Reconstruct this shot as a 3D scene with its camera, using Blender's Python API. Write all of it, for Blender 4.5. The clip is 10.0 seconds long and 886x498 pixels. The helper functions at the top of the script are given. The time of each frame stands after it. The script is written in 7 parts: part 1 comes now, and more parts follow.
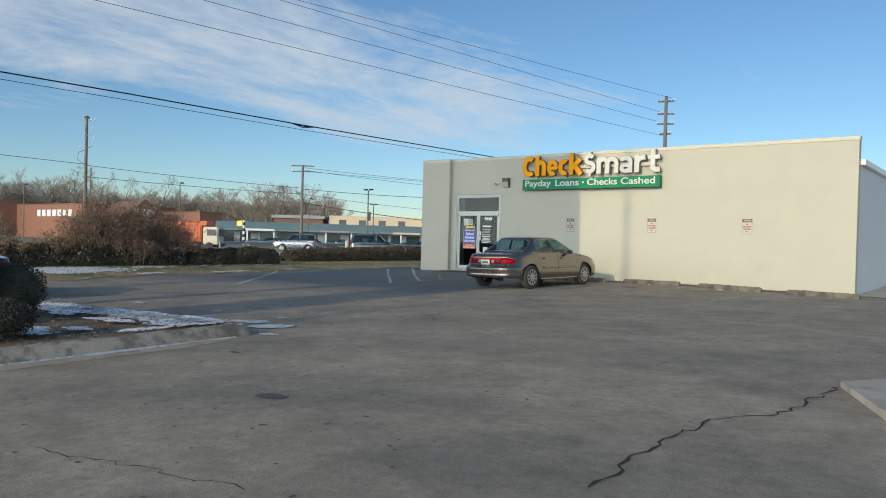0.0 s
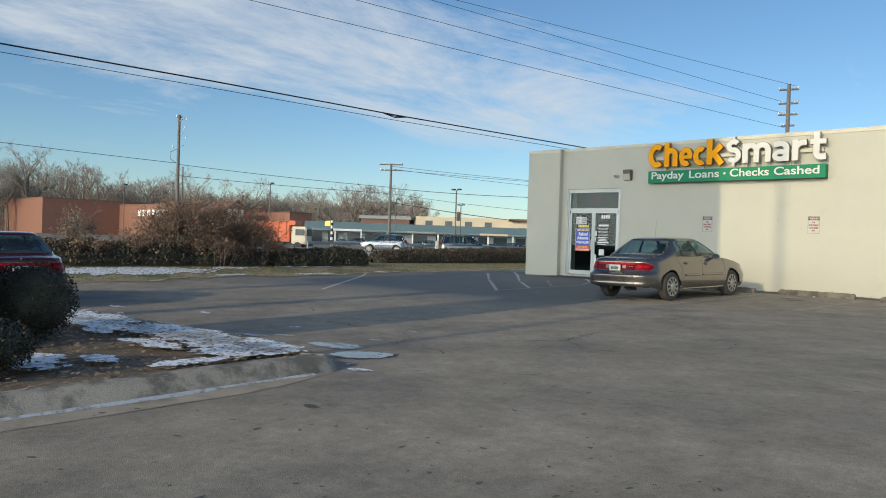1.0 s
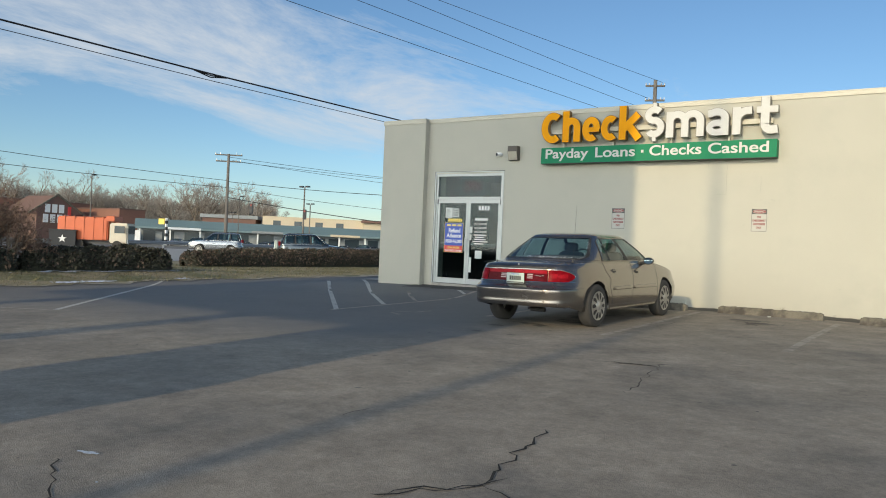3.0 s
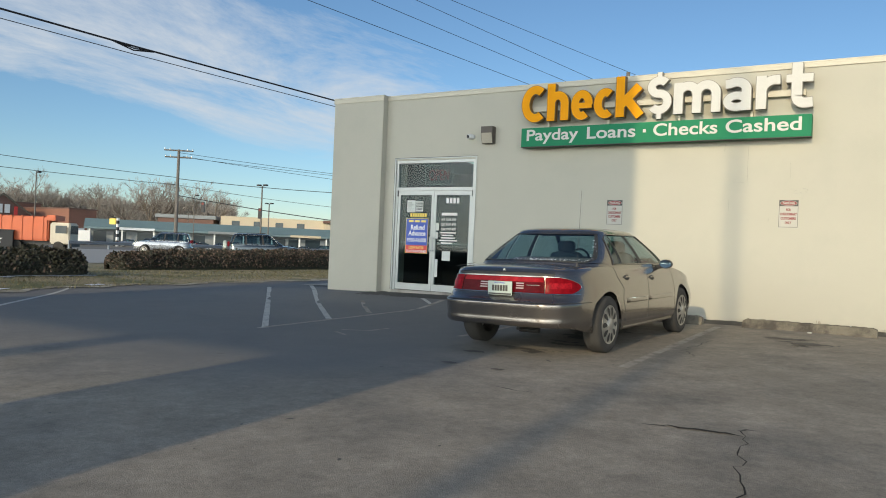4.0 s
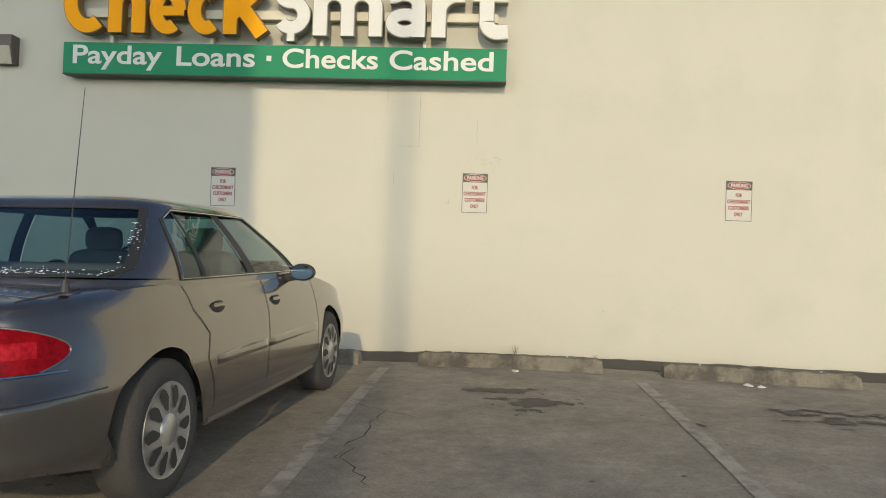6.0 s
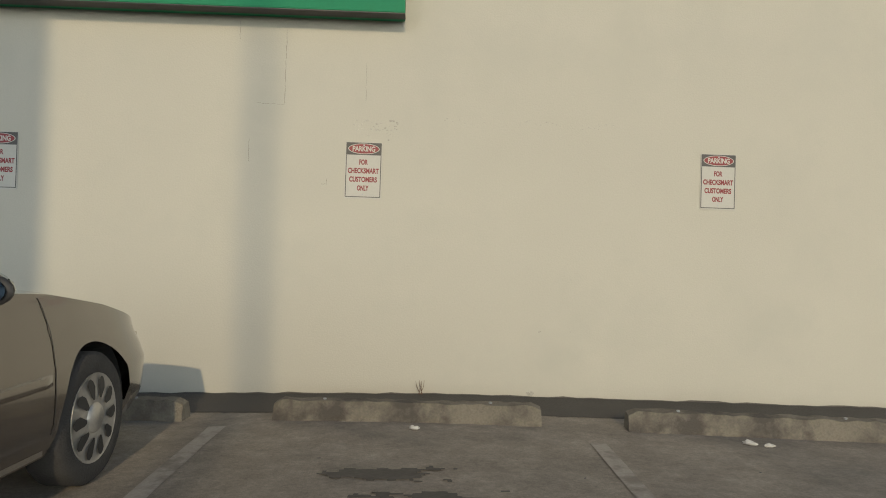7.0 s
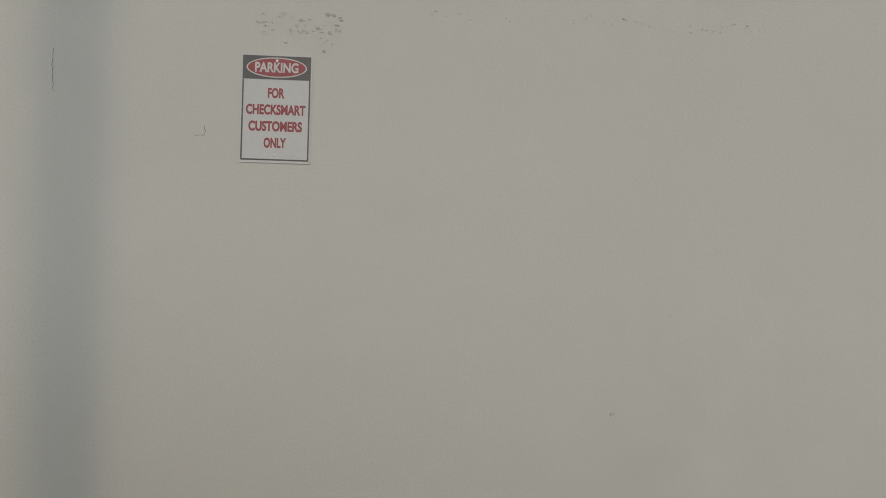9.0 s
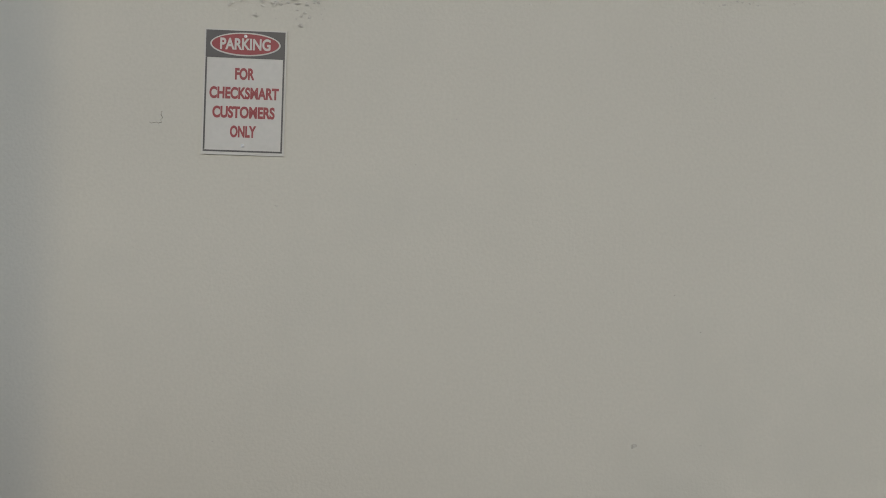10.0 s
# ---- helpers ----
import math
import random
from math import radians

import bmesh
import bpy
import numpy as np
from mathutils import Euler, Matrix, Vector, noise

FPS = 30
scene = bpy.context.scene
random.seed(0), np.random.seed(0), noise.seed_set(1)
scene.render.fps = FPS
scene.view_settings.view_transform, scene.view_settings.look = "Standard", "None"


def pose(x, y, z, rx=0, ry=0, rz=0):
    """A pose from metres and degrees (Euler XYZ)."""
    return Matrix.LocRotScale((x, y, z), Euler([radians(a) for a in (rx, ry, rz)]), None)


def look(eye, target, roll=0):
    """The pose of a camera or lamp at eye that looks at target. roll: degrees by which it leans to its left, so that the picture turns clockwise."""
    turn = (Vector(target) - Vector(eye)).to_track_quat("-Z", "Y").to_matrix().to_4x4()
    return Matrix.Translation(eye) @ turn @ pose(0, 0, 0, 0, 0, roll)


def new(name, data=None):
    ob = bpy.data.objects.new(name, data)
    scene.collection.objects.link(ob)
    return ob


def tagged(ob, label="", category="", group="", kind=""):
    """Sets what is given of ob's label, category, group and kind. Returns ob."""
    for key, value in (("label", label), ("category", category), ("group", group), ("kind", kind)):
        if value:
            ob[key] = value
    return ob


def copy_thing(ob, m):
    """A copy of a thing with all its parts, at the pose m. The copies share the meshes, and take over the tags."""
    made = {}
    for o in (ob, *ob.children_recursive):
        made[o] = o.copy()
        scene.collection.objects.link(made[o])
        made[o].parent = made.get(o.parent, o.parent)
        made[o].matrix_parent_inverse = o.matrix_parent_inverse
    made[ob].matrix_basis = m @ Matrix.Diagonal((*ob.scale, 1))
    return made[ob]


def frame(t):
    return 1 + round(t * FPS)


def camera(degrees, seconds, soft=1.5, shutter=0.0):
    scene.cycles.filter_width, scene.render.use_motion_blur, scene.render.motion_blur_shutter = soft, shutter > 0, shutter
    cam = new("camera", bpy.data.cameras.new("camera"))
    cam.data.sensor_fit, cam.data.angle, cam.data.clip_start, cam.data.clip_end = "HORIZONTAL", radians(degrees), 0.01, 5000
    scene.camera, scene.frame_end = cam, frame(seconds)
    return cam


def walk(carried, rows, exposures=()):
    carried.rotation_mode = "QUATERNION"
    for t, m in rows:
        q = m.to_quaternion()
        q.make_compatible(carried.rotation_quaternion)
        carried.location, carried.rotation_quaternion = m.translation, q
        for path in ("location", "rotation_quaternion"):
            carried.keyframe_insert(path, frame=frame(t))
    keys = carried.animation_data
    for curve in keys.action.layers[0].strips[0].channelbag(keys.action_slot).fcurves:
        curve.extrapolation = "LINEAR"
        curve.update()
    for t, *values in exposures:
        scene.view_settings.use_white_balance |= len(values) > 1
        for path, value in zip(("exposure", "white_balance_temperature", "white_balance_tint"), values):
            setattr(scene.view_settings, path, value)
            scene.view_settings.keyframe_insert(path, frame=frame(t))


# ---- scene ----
cam = camera(61.6, 10.0, 1.0)
PATH = [
    (0, (9.783, -23.17, 1.176), (8.546, -21.599, 1.154), 1.5),
    (0.5, (8.4, -22.139, 1.14), (7.025, -20.687, 1.115), 1.7),
    (1, (7.12, -21.118, 1.125), (5.713, -19.697, 1.1), 1.9),
    (1.5, (6.025, -19.933, 1.078), (4.677, -18.456, 1.055), 2.2),
    (2, (5.036, -18.658, 1.043), (3.799, -17.086, 1.027), 2.4),
    (2.5, (4.077, -17.305, 1.029), (2.923, -15.672, 1.017), 2.5),
    (2.7, (3.690, -16.82, 1.018), (2.559, -15.171, 1.01), 2.5),
    (3.8, (1.785, -14.09, 1.008), (0.751, -12.378, 1.01), 2.4),
    (4, (1.518, -13.576, 1.002), (0.5, -11.854, 1.005), 2.4),
    (4.5, (0.846, -12.369, 1.019), (-0.088, -10.601, 1.029), 2.4),
    (5, (0.396, -11.106, 1.033), (-0.333, -9.244, 1.052), 2.3),
    (5.5, (0.233, -9.844, 1.039), (-0.179, -7.887, 1.068), 2.2),
    (6, (0.282, -8.583, 1.051), (0.17, -6.587, 1.084), 1.9),
    (6.2, (0.311, -8.083, 1.048), (0.303, -6.083, 1.085), 1.9),
    (7.3, (0.653, -5.507, 1.106), (0.74, -3.51, 1.147), 1.5),
    (7.5, (0.656, -5.074, 1.121), (0.758, -3.077, 1.16), 1.5),
    (8, (0.678, -4.173, 1.187), (0.791, -2.177, 1.207), 1.5),
    (8.5, (0.688, -3.562, 1.205), (0.802, -1.565, 1.223), 1.5),
    (9, (0.718, -3.256, 1.223), (0.821, -1.258, 1.243), 1.3),
    (9.5, (0.728, -3.027, 1.229), (0.838, -1.03, 1.256), 1.2),
    (10, (0.758, -2.81, 1.24), (0.861, -0.813, 1.267), 1.3),
]
walk(cam, [(t, look(eye, target, roll)) for t, eye, target, roll in PATH],
     [(0, -0.18, 6200, 4), (1.2, -0.1, 6350, 5), (5.5, -0.15, 6500, 6), (6.2, -0.28, 6550, 7), (7.3, -0.79, 6300, 8), (8, -0.96, 5950, 9), (9, -1.19, 5600, 12), (10, -1.19, 5600, 12)])

# ---- light ----
SUN_FROM = (0.04, -1.0, 0.325)


def make_world():
    w = bpy.data.worlds.new("sky")
    scene.world = w
    w.use_nodes = True
    nt = w.node_tree
    nt.nodes.clear()
    out = nt.nodes.new("ShaderNodeOutputWorld")
    bg = nt.nodes.new("ShaderNodeBackground")
    sky = nt.nodes.new("ShaderNodeTexSky")
    sky.sky_type = "NISHITA"
    sky.sun_disc = False
    sky.sun_elevation = radians(18)
    sky.sun_rotation = radians(178)
    sky.air_density, sky.dust_density, sky.ozone_density = 1.0, 0.15, 4.0
    tc = nt.nodes.new("ShaderNodeTexCoord")
    # clouds: streaky noise stretched along the horizon
    sep = nt.nodes.new("ShaderNodeSeparateXYZ")
    nt.links.new(tc.outputs["Generated"], sep.inputs[0])
    zc = nt.nodes.new("ShaderNodeMath"); zc.operation = "MAXIMUM"; zc.inputs[1].default_value = 0.04
    nt.links.new(sep.outputs["Z"], zc.inputs[0])
    za = nt.nodes.new("ShaderNodeMath"); za.operation = "ADD"; za.inputs[1].default_value = 0.12
    nt.links.new(zc.outputs[0], za.inputs[0])
    dx = nt.nodes.new("ShaderNodeMath"); dx.operation = "DIVIDE"
    nt.links.new(sep.outputs["X"], dx.inputs[0]); nt.links.new(za.outputs[0], dx.inputs[1])
    dy = nt.nodes.new("ShaderNodeMath"); dy.operation = "DIVIDE"
    nt.links.new(sep.outputs["Y"], dy.inputs[0]); nt.links.new(za.outputs[0], dy.inputs[1])
    comb = nt.nodes.new("ShaderNodeCombineXYZ")
    nt.links.new(dx.outputs[0], comb.inputs[0]); nt.links.new(dy.outputs[0], comb.inputs[1])
    mp = nt.nodes.new("ShaderNodeMapping")
    mp.inputs["Rotation"].default_value = (0, 0, radians(-52))
    mp.inputs["Scale"].default_value = (1.0, 0.55, 1.0)
    nt.links.new(comb.outputs[0], mp.inputs[0])
    n1 = nt.nodes.new("ShaderNodeTexNoise")
    n1.inputs["Scale"].default_value = 1.35; n1.inputs["Detail"].default_value = 9; n1.inputs["Roughness"].default_value = 0.68; n1.inputs["Distortion"].default_value = 0.35
    nt.links.new(mp.outputs[0], n1.inputs[0])
    # one long bank of cloud to the west and north-west, clearer elsewhere
    off = nt.nodes.new("ShaderNodeMath"); off.operation = "ADD"; off.inputs[1].default_value = 2.2
    nt.links.new(dx.outputs[0], off.inputs[0])
    away = nt.nodes.new("ShaderNodeMath"); away.operation = "ABSOLUTE"
    nt.links.new(off.outputs[0], away.inputs[0])
    bank = nt.nodes.new("ShaderNodeMapRange"); bank.interpolation_type = "SMOOTHSTEP"
    bank.inputs["From Min"].default_value, bank.inputs["From Max"].default_value = 0.2, 0.95
    bank.inputs["To Min"].default_value, bank.inputs["To Max"].default_value = 0.075, -0.085
    nt.links.new(away.outputs[0], bank.inputs["Value"])
    tip = nt.nodes.new("ShaderNodeMapRange"); tip.interpolation_type = "SMOOTHSTEP"
    tip.inputs["From Min"].default_value, tip.inputs["From Max"].default_value = 2.8, 3.9
    tip.inputs["To Min"].default_value, tip.inputs["To Max"].default_value = 0.0, -0.16
    nt.links.new(dy.outputs[0], tip.inputs["Value"])
    lean = nt.nodes.new("ShaderNodeMath"); lean.operation = "ADD"
    nt.links.new(bank.outputs[0], lean.inputs[0]); nt.links.new(tip.outputs[0], lean.inputs[1])
    add = nt.nodes.new("ShaderNodeMath"); add.operation = "ADD"
    nt.links.new(n1.outputs["Fac"], add.inputs[0]); nt.links.new(lean.outputs[0], add.inputs[1])
    ramp = nt.nodes.new("ShaderNodeMapRange")
    ramp.inputs["From Min"].default_value = 0.45; ramp.inputs["From Max"].default_value = 0.66; ramp.inputs["To Max"].default_value = 0.80
    nt.links.new(add.outputs[0], ramp.inputs["Value"])
    # clouds thin out near the horizon
    hz = nt.nodes.new("ShaderNodeMapRange")
    hz.inputs["From Min"].default_value = 0.08; hz.inputs["From Max"].default_value = 0.16
    nt.links.new(sep.outputs["Z"], hz.inputs["Value"])
    fac = nt.nodes.new("ShaderNodeMath"); fac.operation = "MULTIPLY"
    nt.links.new(ramp.outputs[0], fac.inputs[0]); nt.links.new(hz.outputs[0], fac.inputs[1])
    # haze glow towards the low sun, added out of view to fill the shaded wall
    dot = nt.nodes.new("ShaderNodeVectorMath"); dot.operation = "DOT_PRODUCT"
    dot.inputs[1].default_value = Vector(SUN_FROM).normalized()
    nt.links.new(tc.outputs["Generated"], dot.inputs[0])
    near = nt.nodes.new("ShaderNodeMapRange"); near.interpolation_type = "SMOOTHSTEP"
    near.inputs["From Min"].default_value = 0.25; near.inputs["From Max"].default_value = 1.0
    nt.links.new(dot.outputs["Value"], near.inputs["Value"])
    mix = nt.nodes.new("ShaderNodeMixRGB")
    mix.inputs["Color2"].default_value = (5.1, 5.3, 5.75, 1)
    nt.links.new(fac.outputs[0], mix.inputs["Fac"])
    nt.links.new(sky.outputs[0], mix.inputs["Color1"])
    low = nt.nodes.new("ShaderNodeMapRange"); low.interpolation_type = "SMOOTHSTEP"
    low.inputs["From Min"].default_value = 0.10; low.inputs["From Max"].default_value = 0.50
    low.inputs["To Min"].default_value = 1.0; low.inputs["To Max"].default_value = 0.0
    nt.links.new(sep.outputs["Z"], low.inputs["Value"])
    haze = nt.nodes.new("ShaderNodeMath"); haze.operation = "MULTIPLY"
    nt.links.new(near.outputs[0], haze.inputs[0]); nt.links.new(low.outputs[0], haze.inputs[1])
    glare = nt.nodes.new("ShaderNodeVectorMath"); glare.operation = "SCALE"
    glare.inputs[0].default_value = (43.0, 41.5, 38.0)
    nt.links.new(haze.outputs[0], glare.inputs["Scale"])
    total = nt.nodes.new("ShaderNodeVectorMath"); total.operation = "ADD"
    nt.links.new(mix.outputs[0], total.inputs[0]); nt.links.new(glare.outputs[0], total.inputs[1])
    nt.links.new(total.outputs[0], bg.inputs["Color"])
    bg.inputs["Strength"].default_value = 0.138
    nt.links.new(bg.outputs[0], out.inputs[0])


make_world()
sun_data = bpy.data.lights.new("sun", "SUN")
sun_data.energy, sun_data.angle, sun_data.color = 2.6, radians(0.6), (1.0, 0.785, 0.495)
sun = new("sun", sun_data)
sun.matrix_world = look(SUN_FROM, (0, 0, 0))


# ---- materials ----
def mat(name, col, rough=0.7, metal=0.0, var=0.15, scale=4.0, fine=60.0, bump=0.2, spec=0.5, stain=None, stain_at=(0.55, 0.7), stain_scale=1.2, coat=0.0):
    """A painted or raw surface: base colour with broad and fine variation, an optional stain, and fine relief."""
    m = bpy.data.materials.new(name)
    m.use_nodes = True
    nt = m.node_tree
    b = nt.nodes["Principled BSDF"]
    b.inputs["Metallic"].default_value = metal
    b.inputs["Specular IOR Level"].default_value = spec
    b.inputs["Coat Weight"].default_value = coat
    b.inputs["Coat Roughness"].default_value = 0.08
    tc = nt.nodes.new("ShaderNodeTexCoord")
    big = nt.nodes.new("ShaderNodeTexNoise"); big.inputs["Scale"].default_value = scale; big.inputs["Detail"].default_value = 5
    small = nt.nodes.new("ShaderNodeTexNoise"); small.inputs["Scale"].default_value = fine; small.inputs["Detail"].default_value = 3
    for n in (big, small):
        nt.links.new(tc.outputs["Object"], n.inputs["Vector"])
    s = nt.nodes.new("ShaderNodeMath"); s.operation = "ADD"
    nt.links.new(big.outputs["Fac"], s.inputs[0]); nt.links.new(small.outputs["Fac"], s.inputs[1])
    r = nt.nodes.new("ShaderNodeMapRange")
    r.inputs["From Min"].default_value, r.inputs["From Max"].default_value = 0.6, 1.4
    r.inputs["To Min"].default_value, r.inputs["To Max"].default_value = 1 - var, 1 + var
    nt.links.new(s.outputs[0], r.inputs["Value"])
    mul = nt.nodes.new("ShaderNodeVectorMath"); mul.operation = "SCALE"
    mul.inputs[0].default_value = col
    nt.links.new(r.outputs[0], mul.inputs["Scale"])
    colour = mul.outputs[0]
    if stain:
        st = nt.nodes.new("ShaderNodeTexNoise"); st.inputs["Scale"].default_value = stain_scale; st.inputs["Detail"].default_value = 8; st.inputs["Roughness"].default_value = 0.65
        nt.links.new(tc.outputs["Object"], st.inputs["Vector"])
        sr = nt.nodes.new("ShaderNodeMapRange"); sr.inputs["From Min"].default_value, sr.inputs["From Max"].default_value = stain_at
        nt.links.new(st.outputs["Fac"], sr.inputs["Value"])
        mx = nt.nodes.new("ShaderNodeMixRGB"); mx.inputs["Color2"].default_value = (*stain, 1)
        nt.links.new(sr.outputs[0], mx.inputs["Fac"]); nt.links.new(colour, mx.inputs["Color1"])
        colour = mx.outputs[0]
    nt.links.new(colour, b.inputs["Base Color"])
    rr = nt.nodes.new("ShaderNodeMapRange")
    rr.inputs["To Min"].default_value, rr.inputs["To Max"].default_value = max(0.02, rough - 0.12), min(1.0, rough + 0.1)
    nt.links.new(big.outputs["Fac"], rr.inputs["Value"])
    nt.links.new(rr.outputs[0], b.inputs["Roughness"])
    if bump:
        bp = nt.nodes.new("ShaderNodeBump"); bp.inputs["Strength"].default_value = bump; bp.inputs["Distance"].default_value = 0.01
        nt.links.new(small.outputs["Fac"], bp.inputs["Height"])
        nt.links.new(bp.outputs[0], b.inputs["Normal"])
    return m


def random_tint(m, amount=0.25):
    """Varies a material's colour from object to object."""
    nt = m.node_tree
    b = nt.nodes["Principled BSDF"]
    src = b.inputs["Base Color"].links[0].from_socket
    oi = nt.nodes.new("ShaderNodeObjectInfo")
    r = nt.nodes.new("ShaderNodeMapRange"); r.inputs["To Min"].default_value, r.inputs["To Max"].default_value = 1 - amount, 1 + amount
    nt.links.new(oi.outputs["Random"], r.inputs["Value"])
    v = nt.nodes.new("ShaderNodeVectorMath"); v.operation = "SCALE"
    nt.links.new(src, v.inputs[0]); nt.links.new(r.outputs[0], v.inputs["Scale"])
    nt.links.new(v.outputs[0], b.inputs["Base Color"])
    return m


def island_tint(m, amount=0.35):
    """Varies a material's colour from clump to clump of one mesh."""
    nt = m.node_tree
    b = nt.nodes["Principled BSDF"]
    src = b.inputs["Base Color"].links[0].from_socket
    g = nt.nodes.new("ShaderNodeNewGeometry")
    r = nt.nodes.new("ShaderNodeMapRange"); r.inputs["To Min"].default_value, r.inputs["To Max"].default_value = 1 - amount, 1 + amount
    nt.links.new(g.outputs["Random Per Island"], r.inputs["Value"])
    v = nt.nodes.new("ShaderNodeVectorMath"); v.operation = "SCALE"
    nt.links.new(src, v.inputs[0]); nt.links.new(r.outputs[0], v.inputs["Scale"])
    nt.links.new(v.outputs[0], b.inputs["Base Color"])
    return m


def glass(name, tint=(0.8, 0.9, 0.9), rough=0.02, shine=0.04):
    m = bpy.data.materials.new(name)
    m.use_nodes = True
    nt = m.node_tree
    nt.nodes.clear()
    out = nt.nodes.new("ShaderNodeOutputMaterial")
    tr = nt.nodes.new("ShaderNodeBsdfTransparent"); tr.inputs[0].default_value = (*tint, 1)
    gl = nt.nodes.new("ShaderNodeBsdfGlossy"); gl.inputs["Roughness"].default_value = rough
    lw = nt.nodes.new("ShaderNodeLayerWeight"); lw.inputs["Blend"].default_value = 0.5
    pw = nt.nodes.new("ShaderNodeMath"); pw.operation = "POWER"; pw.inputs[1].default_value = 5.0
    nt.links.new(lw.outputs["Facing"], pw.inputs[0])
    fr = nt.nodes.new("ShaderNodeMath"); fr.operation = "MULTIPLY_ADD"; fr.inputs[1].default_value = 1 - shine; fr.inputs[2].default_value = shine
    nt.links.new(pw.outputs[0], fr.inputs[0])
    mx = nt.nodes.new("ShaderNodeMixShader")
    nt.links.new(fr.outputs[0], mx.inputs[0]); nt.links.new(tr.outputs[0], mx.inputs[1]); nt.links.new(gl.outputs[0], mx.inputs[2])
    nt.links.new(mx.outputs[0], out.inputs[0])
    return m


def glow(name, col, power):
    m = bpy.data.materials.new(name)
    m.use_nodes = True
    b = m.node_tree.nodes["Principled BSDF"]
    b.inputs["Base Color"].default_value = (*col, 1)
    b.inputs["Emission Color"].default_value = (*col, 1)
    b.inputs["Emission Strength"].default_value = power
    return m


def asphalt():
    m = mat("asphalt", (0.268, 0.232, 0.184), 0.86, var=0.30, scale=0.5, fine=140, bump=0.5, stain=(0.165, 0.150, 0.128), stain_at=(0.5, 0.70), stain_scale=0.45)
    nt = m.node_tree
    b = nt.nodes["Principled BSDF"]
    src = b.inputs["Base Color"].links[0].from_socket
    tc = nt.nodes.new("ShaderNodeTexCoord")
    # worn, patchy surface between hand and car size
    for sc, lo, hi in ((2.3, 0.80, 1.22), (11.0, 0.84, 1.16), (45.0, 0.82, 1.18)):
        nz = nt.nodes.new("ShaderNodeTexNoise"); nz.inputs["Scale"].default_value = sc; nz.inputs["Detail"].default_value = 6; nz.inputs["Roughness"].default_value = 0.65
        nt.links.new(tc.outputs["Object"], nz.inputs["Vector"])
        rg = nt.nodes.new("ShaderNodeMapRange"); rg.inputs["From Min"].default_value, rg.inputs["From Max"].default_value = 0.3, 0.7
        rg.inputs["To Min"].default_value, rg.inputs["To Max"].default_value = lo, hi
        nt.links.new(nz.outputs["Fac"], rg.inputs["Value"])
        sv = nt.nodes.new("ShaderNodeVectorMath"); sv.operation = "SCALE"
        nt.links.new(src, sv.inputs[0]); nt.links.new(rg.outputs[0], sv.inputs["Scale"])
        src = sv.outputs[0]
    # darker grey mixed over the north-west part of the lot, deepening its shade
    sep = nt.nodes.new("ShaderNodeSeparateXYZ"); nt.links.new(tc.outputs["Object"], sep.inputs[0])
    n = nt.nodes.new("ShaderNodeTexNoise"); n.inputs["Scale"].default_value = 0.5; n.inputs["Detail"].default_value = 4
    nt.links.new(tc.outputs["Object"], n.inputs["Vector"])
    # edge of the painted shade: y > -9 + wobble where x < -2
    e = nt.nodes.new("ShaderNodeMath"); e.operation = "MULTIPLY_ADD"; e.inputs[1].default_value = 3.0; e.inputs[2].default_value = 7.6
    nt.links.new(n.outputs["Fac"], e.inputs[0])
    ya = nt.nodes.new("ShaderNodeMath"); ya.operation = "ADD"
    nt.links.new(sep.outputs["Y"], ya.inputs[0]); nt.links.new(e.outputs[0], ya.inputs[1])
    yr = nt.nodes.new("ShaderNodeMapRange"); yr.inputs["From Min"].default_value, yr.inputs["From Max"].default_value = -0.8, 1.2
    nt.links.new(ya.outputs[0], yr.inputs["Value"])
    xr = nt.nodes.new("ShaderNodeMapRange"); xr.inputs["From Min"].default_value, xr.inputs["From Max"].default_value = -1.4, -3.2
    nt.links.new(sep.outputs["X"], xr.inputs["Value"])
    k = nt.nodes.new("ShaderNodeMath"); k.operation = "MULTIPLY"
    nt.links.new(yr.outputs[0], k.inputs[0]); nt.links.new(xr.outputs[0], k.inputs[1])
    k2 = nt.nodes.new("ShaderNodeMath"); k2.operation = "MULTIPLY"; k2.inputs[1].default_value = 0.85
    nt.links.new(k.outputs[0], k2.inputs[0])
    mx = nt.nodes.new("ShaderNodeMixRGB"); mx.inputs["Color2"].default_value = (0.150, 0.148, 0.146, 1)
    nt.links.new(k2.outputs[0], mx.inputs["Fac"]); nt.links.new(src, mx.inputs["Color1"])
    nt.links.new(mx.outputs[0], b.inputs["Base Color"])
    return m


M_ASPHALT = asphalt()
M_STUCCO = mat("cream_painted_stucco", (0.462, 0.441, 0.364), 0.8, var=0.055, scale=0.8, fine=80, bump=0.15, stain=(0.43, 0.415, 0.345), stain_at=(0.5, 0.75), stain_scale=0.9)
M_SIDE = mat("grey_painted_block", (0.60, 0.62, 0.63), 0.8, var=0.05, scale=1, fine=40, bump=0.3)
M_CAP = mat("cream_cap_flashing", (0.52, 0.485, 0.385), 0.5, var=0.05, bump=0.05)
M_ALU = mat("white_aluminium", (0.42, 0.435, 0.42), 0.4, metal=0.3, var=0.06, bump=0.03)
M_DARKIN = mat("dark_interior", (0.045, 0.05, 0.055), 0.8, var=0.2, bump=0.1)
M_GREEN = mat("green_sign_face", (0.022, 0.200, 0.095), 0.6, var=0.06, scale=2, bump=0.02, spec=0.15)
M_ORANGE = mat("amber_letter_face", (0.80, 0.33, 0.004), 0.6, var=0.04, bump=0.02, spec=0.12)
M_LETTER = mat("white_letter_face", (0.58, 0.57, 0.53), 0.55, var=0.05, bump=0.02, spec=0.25)
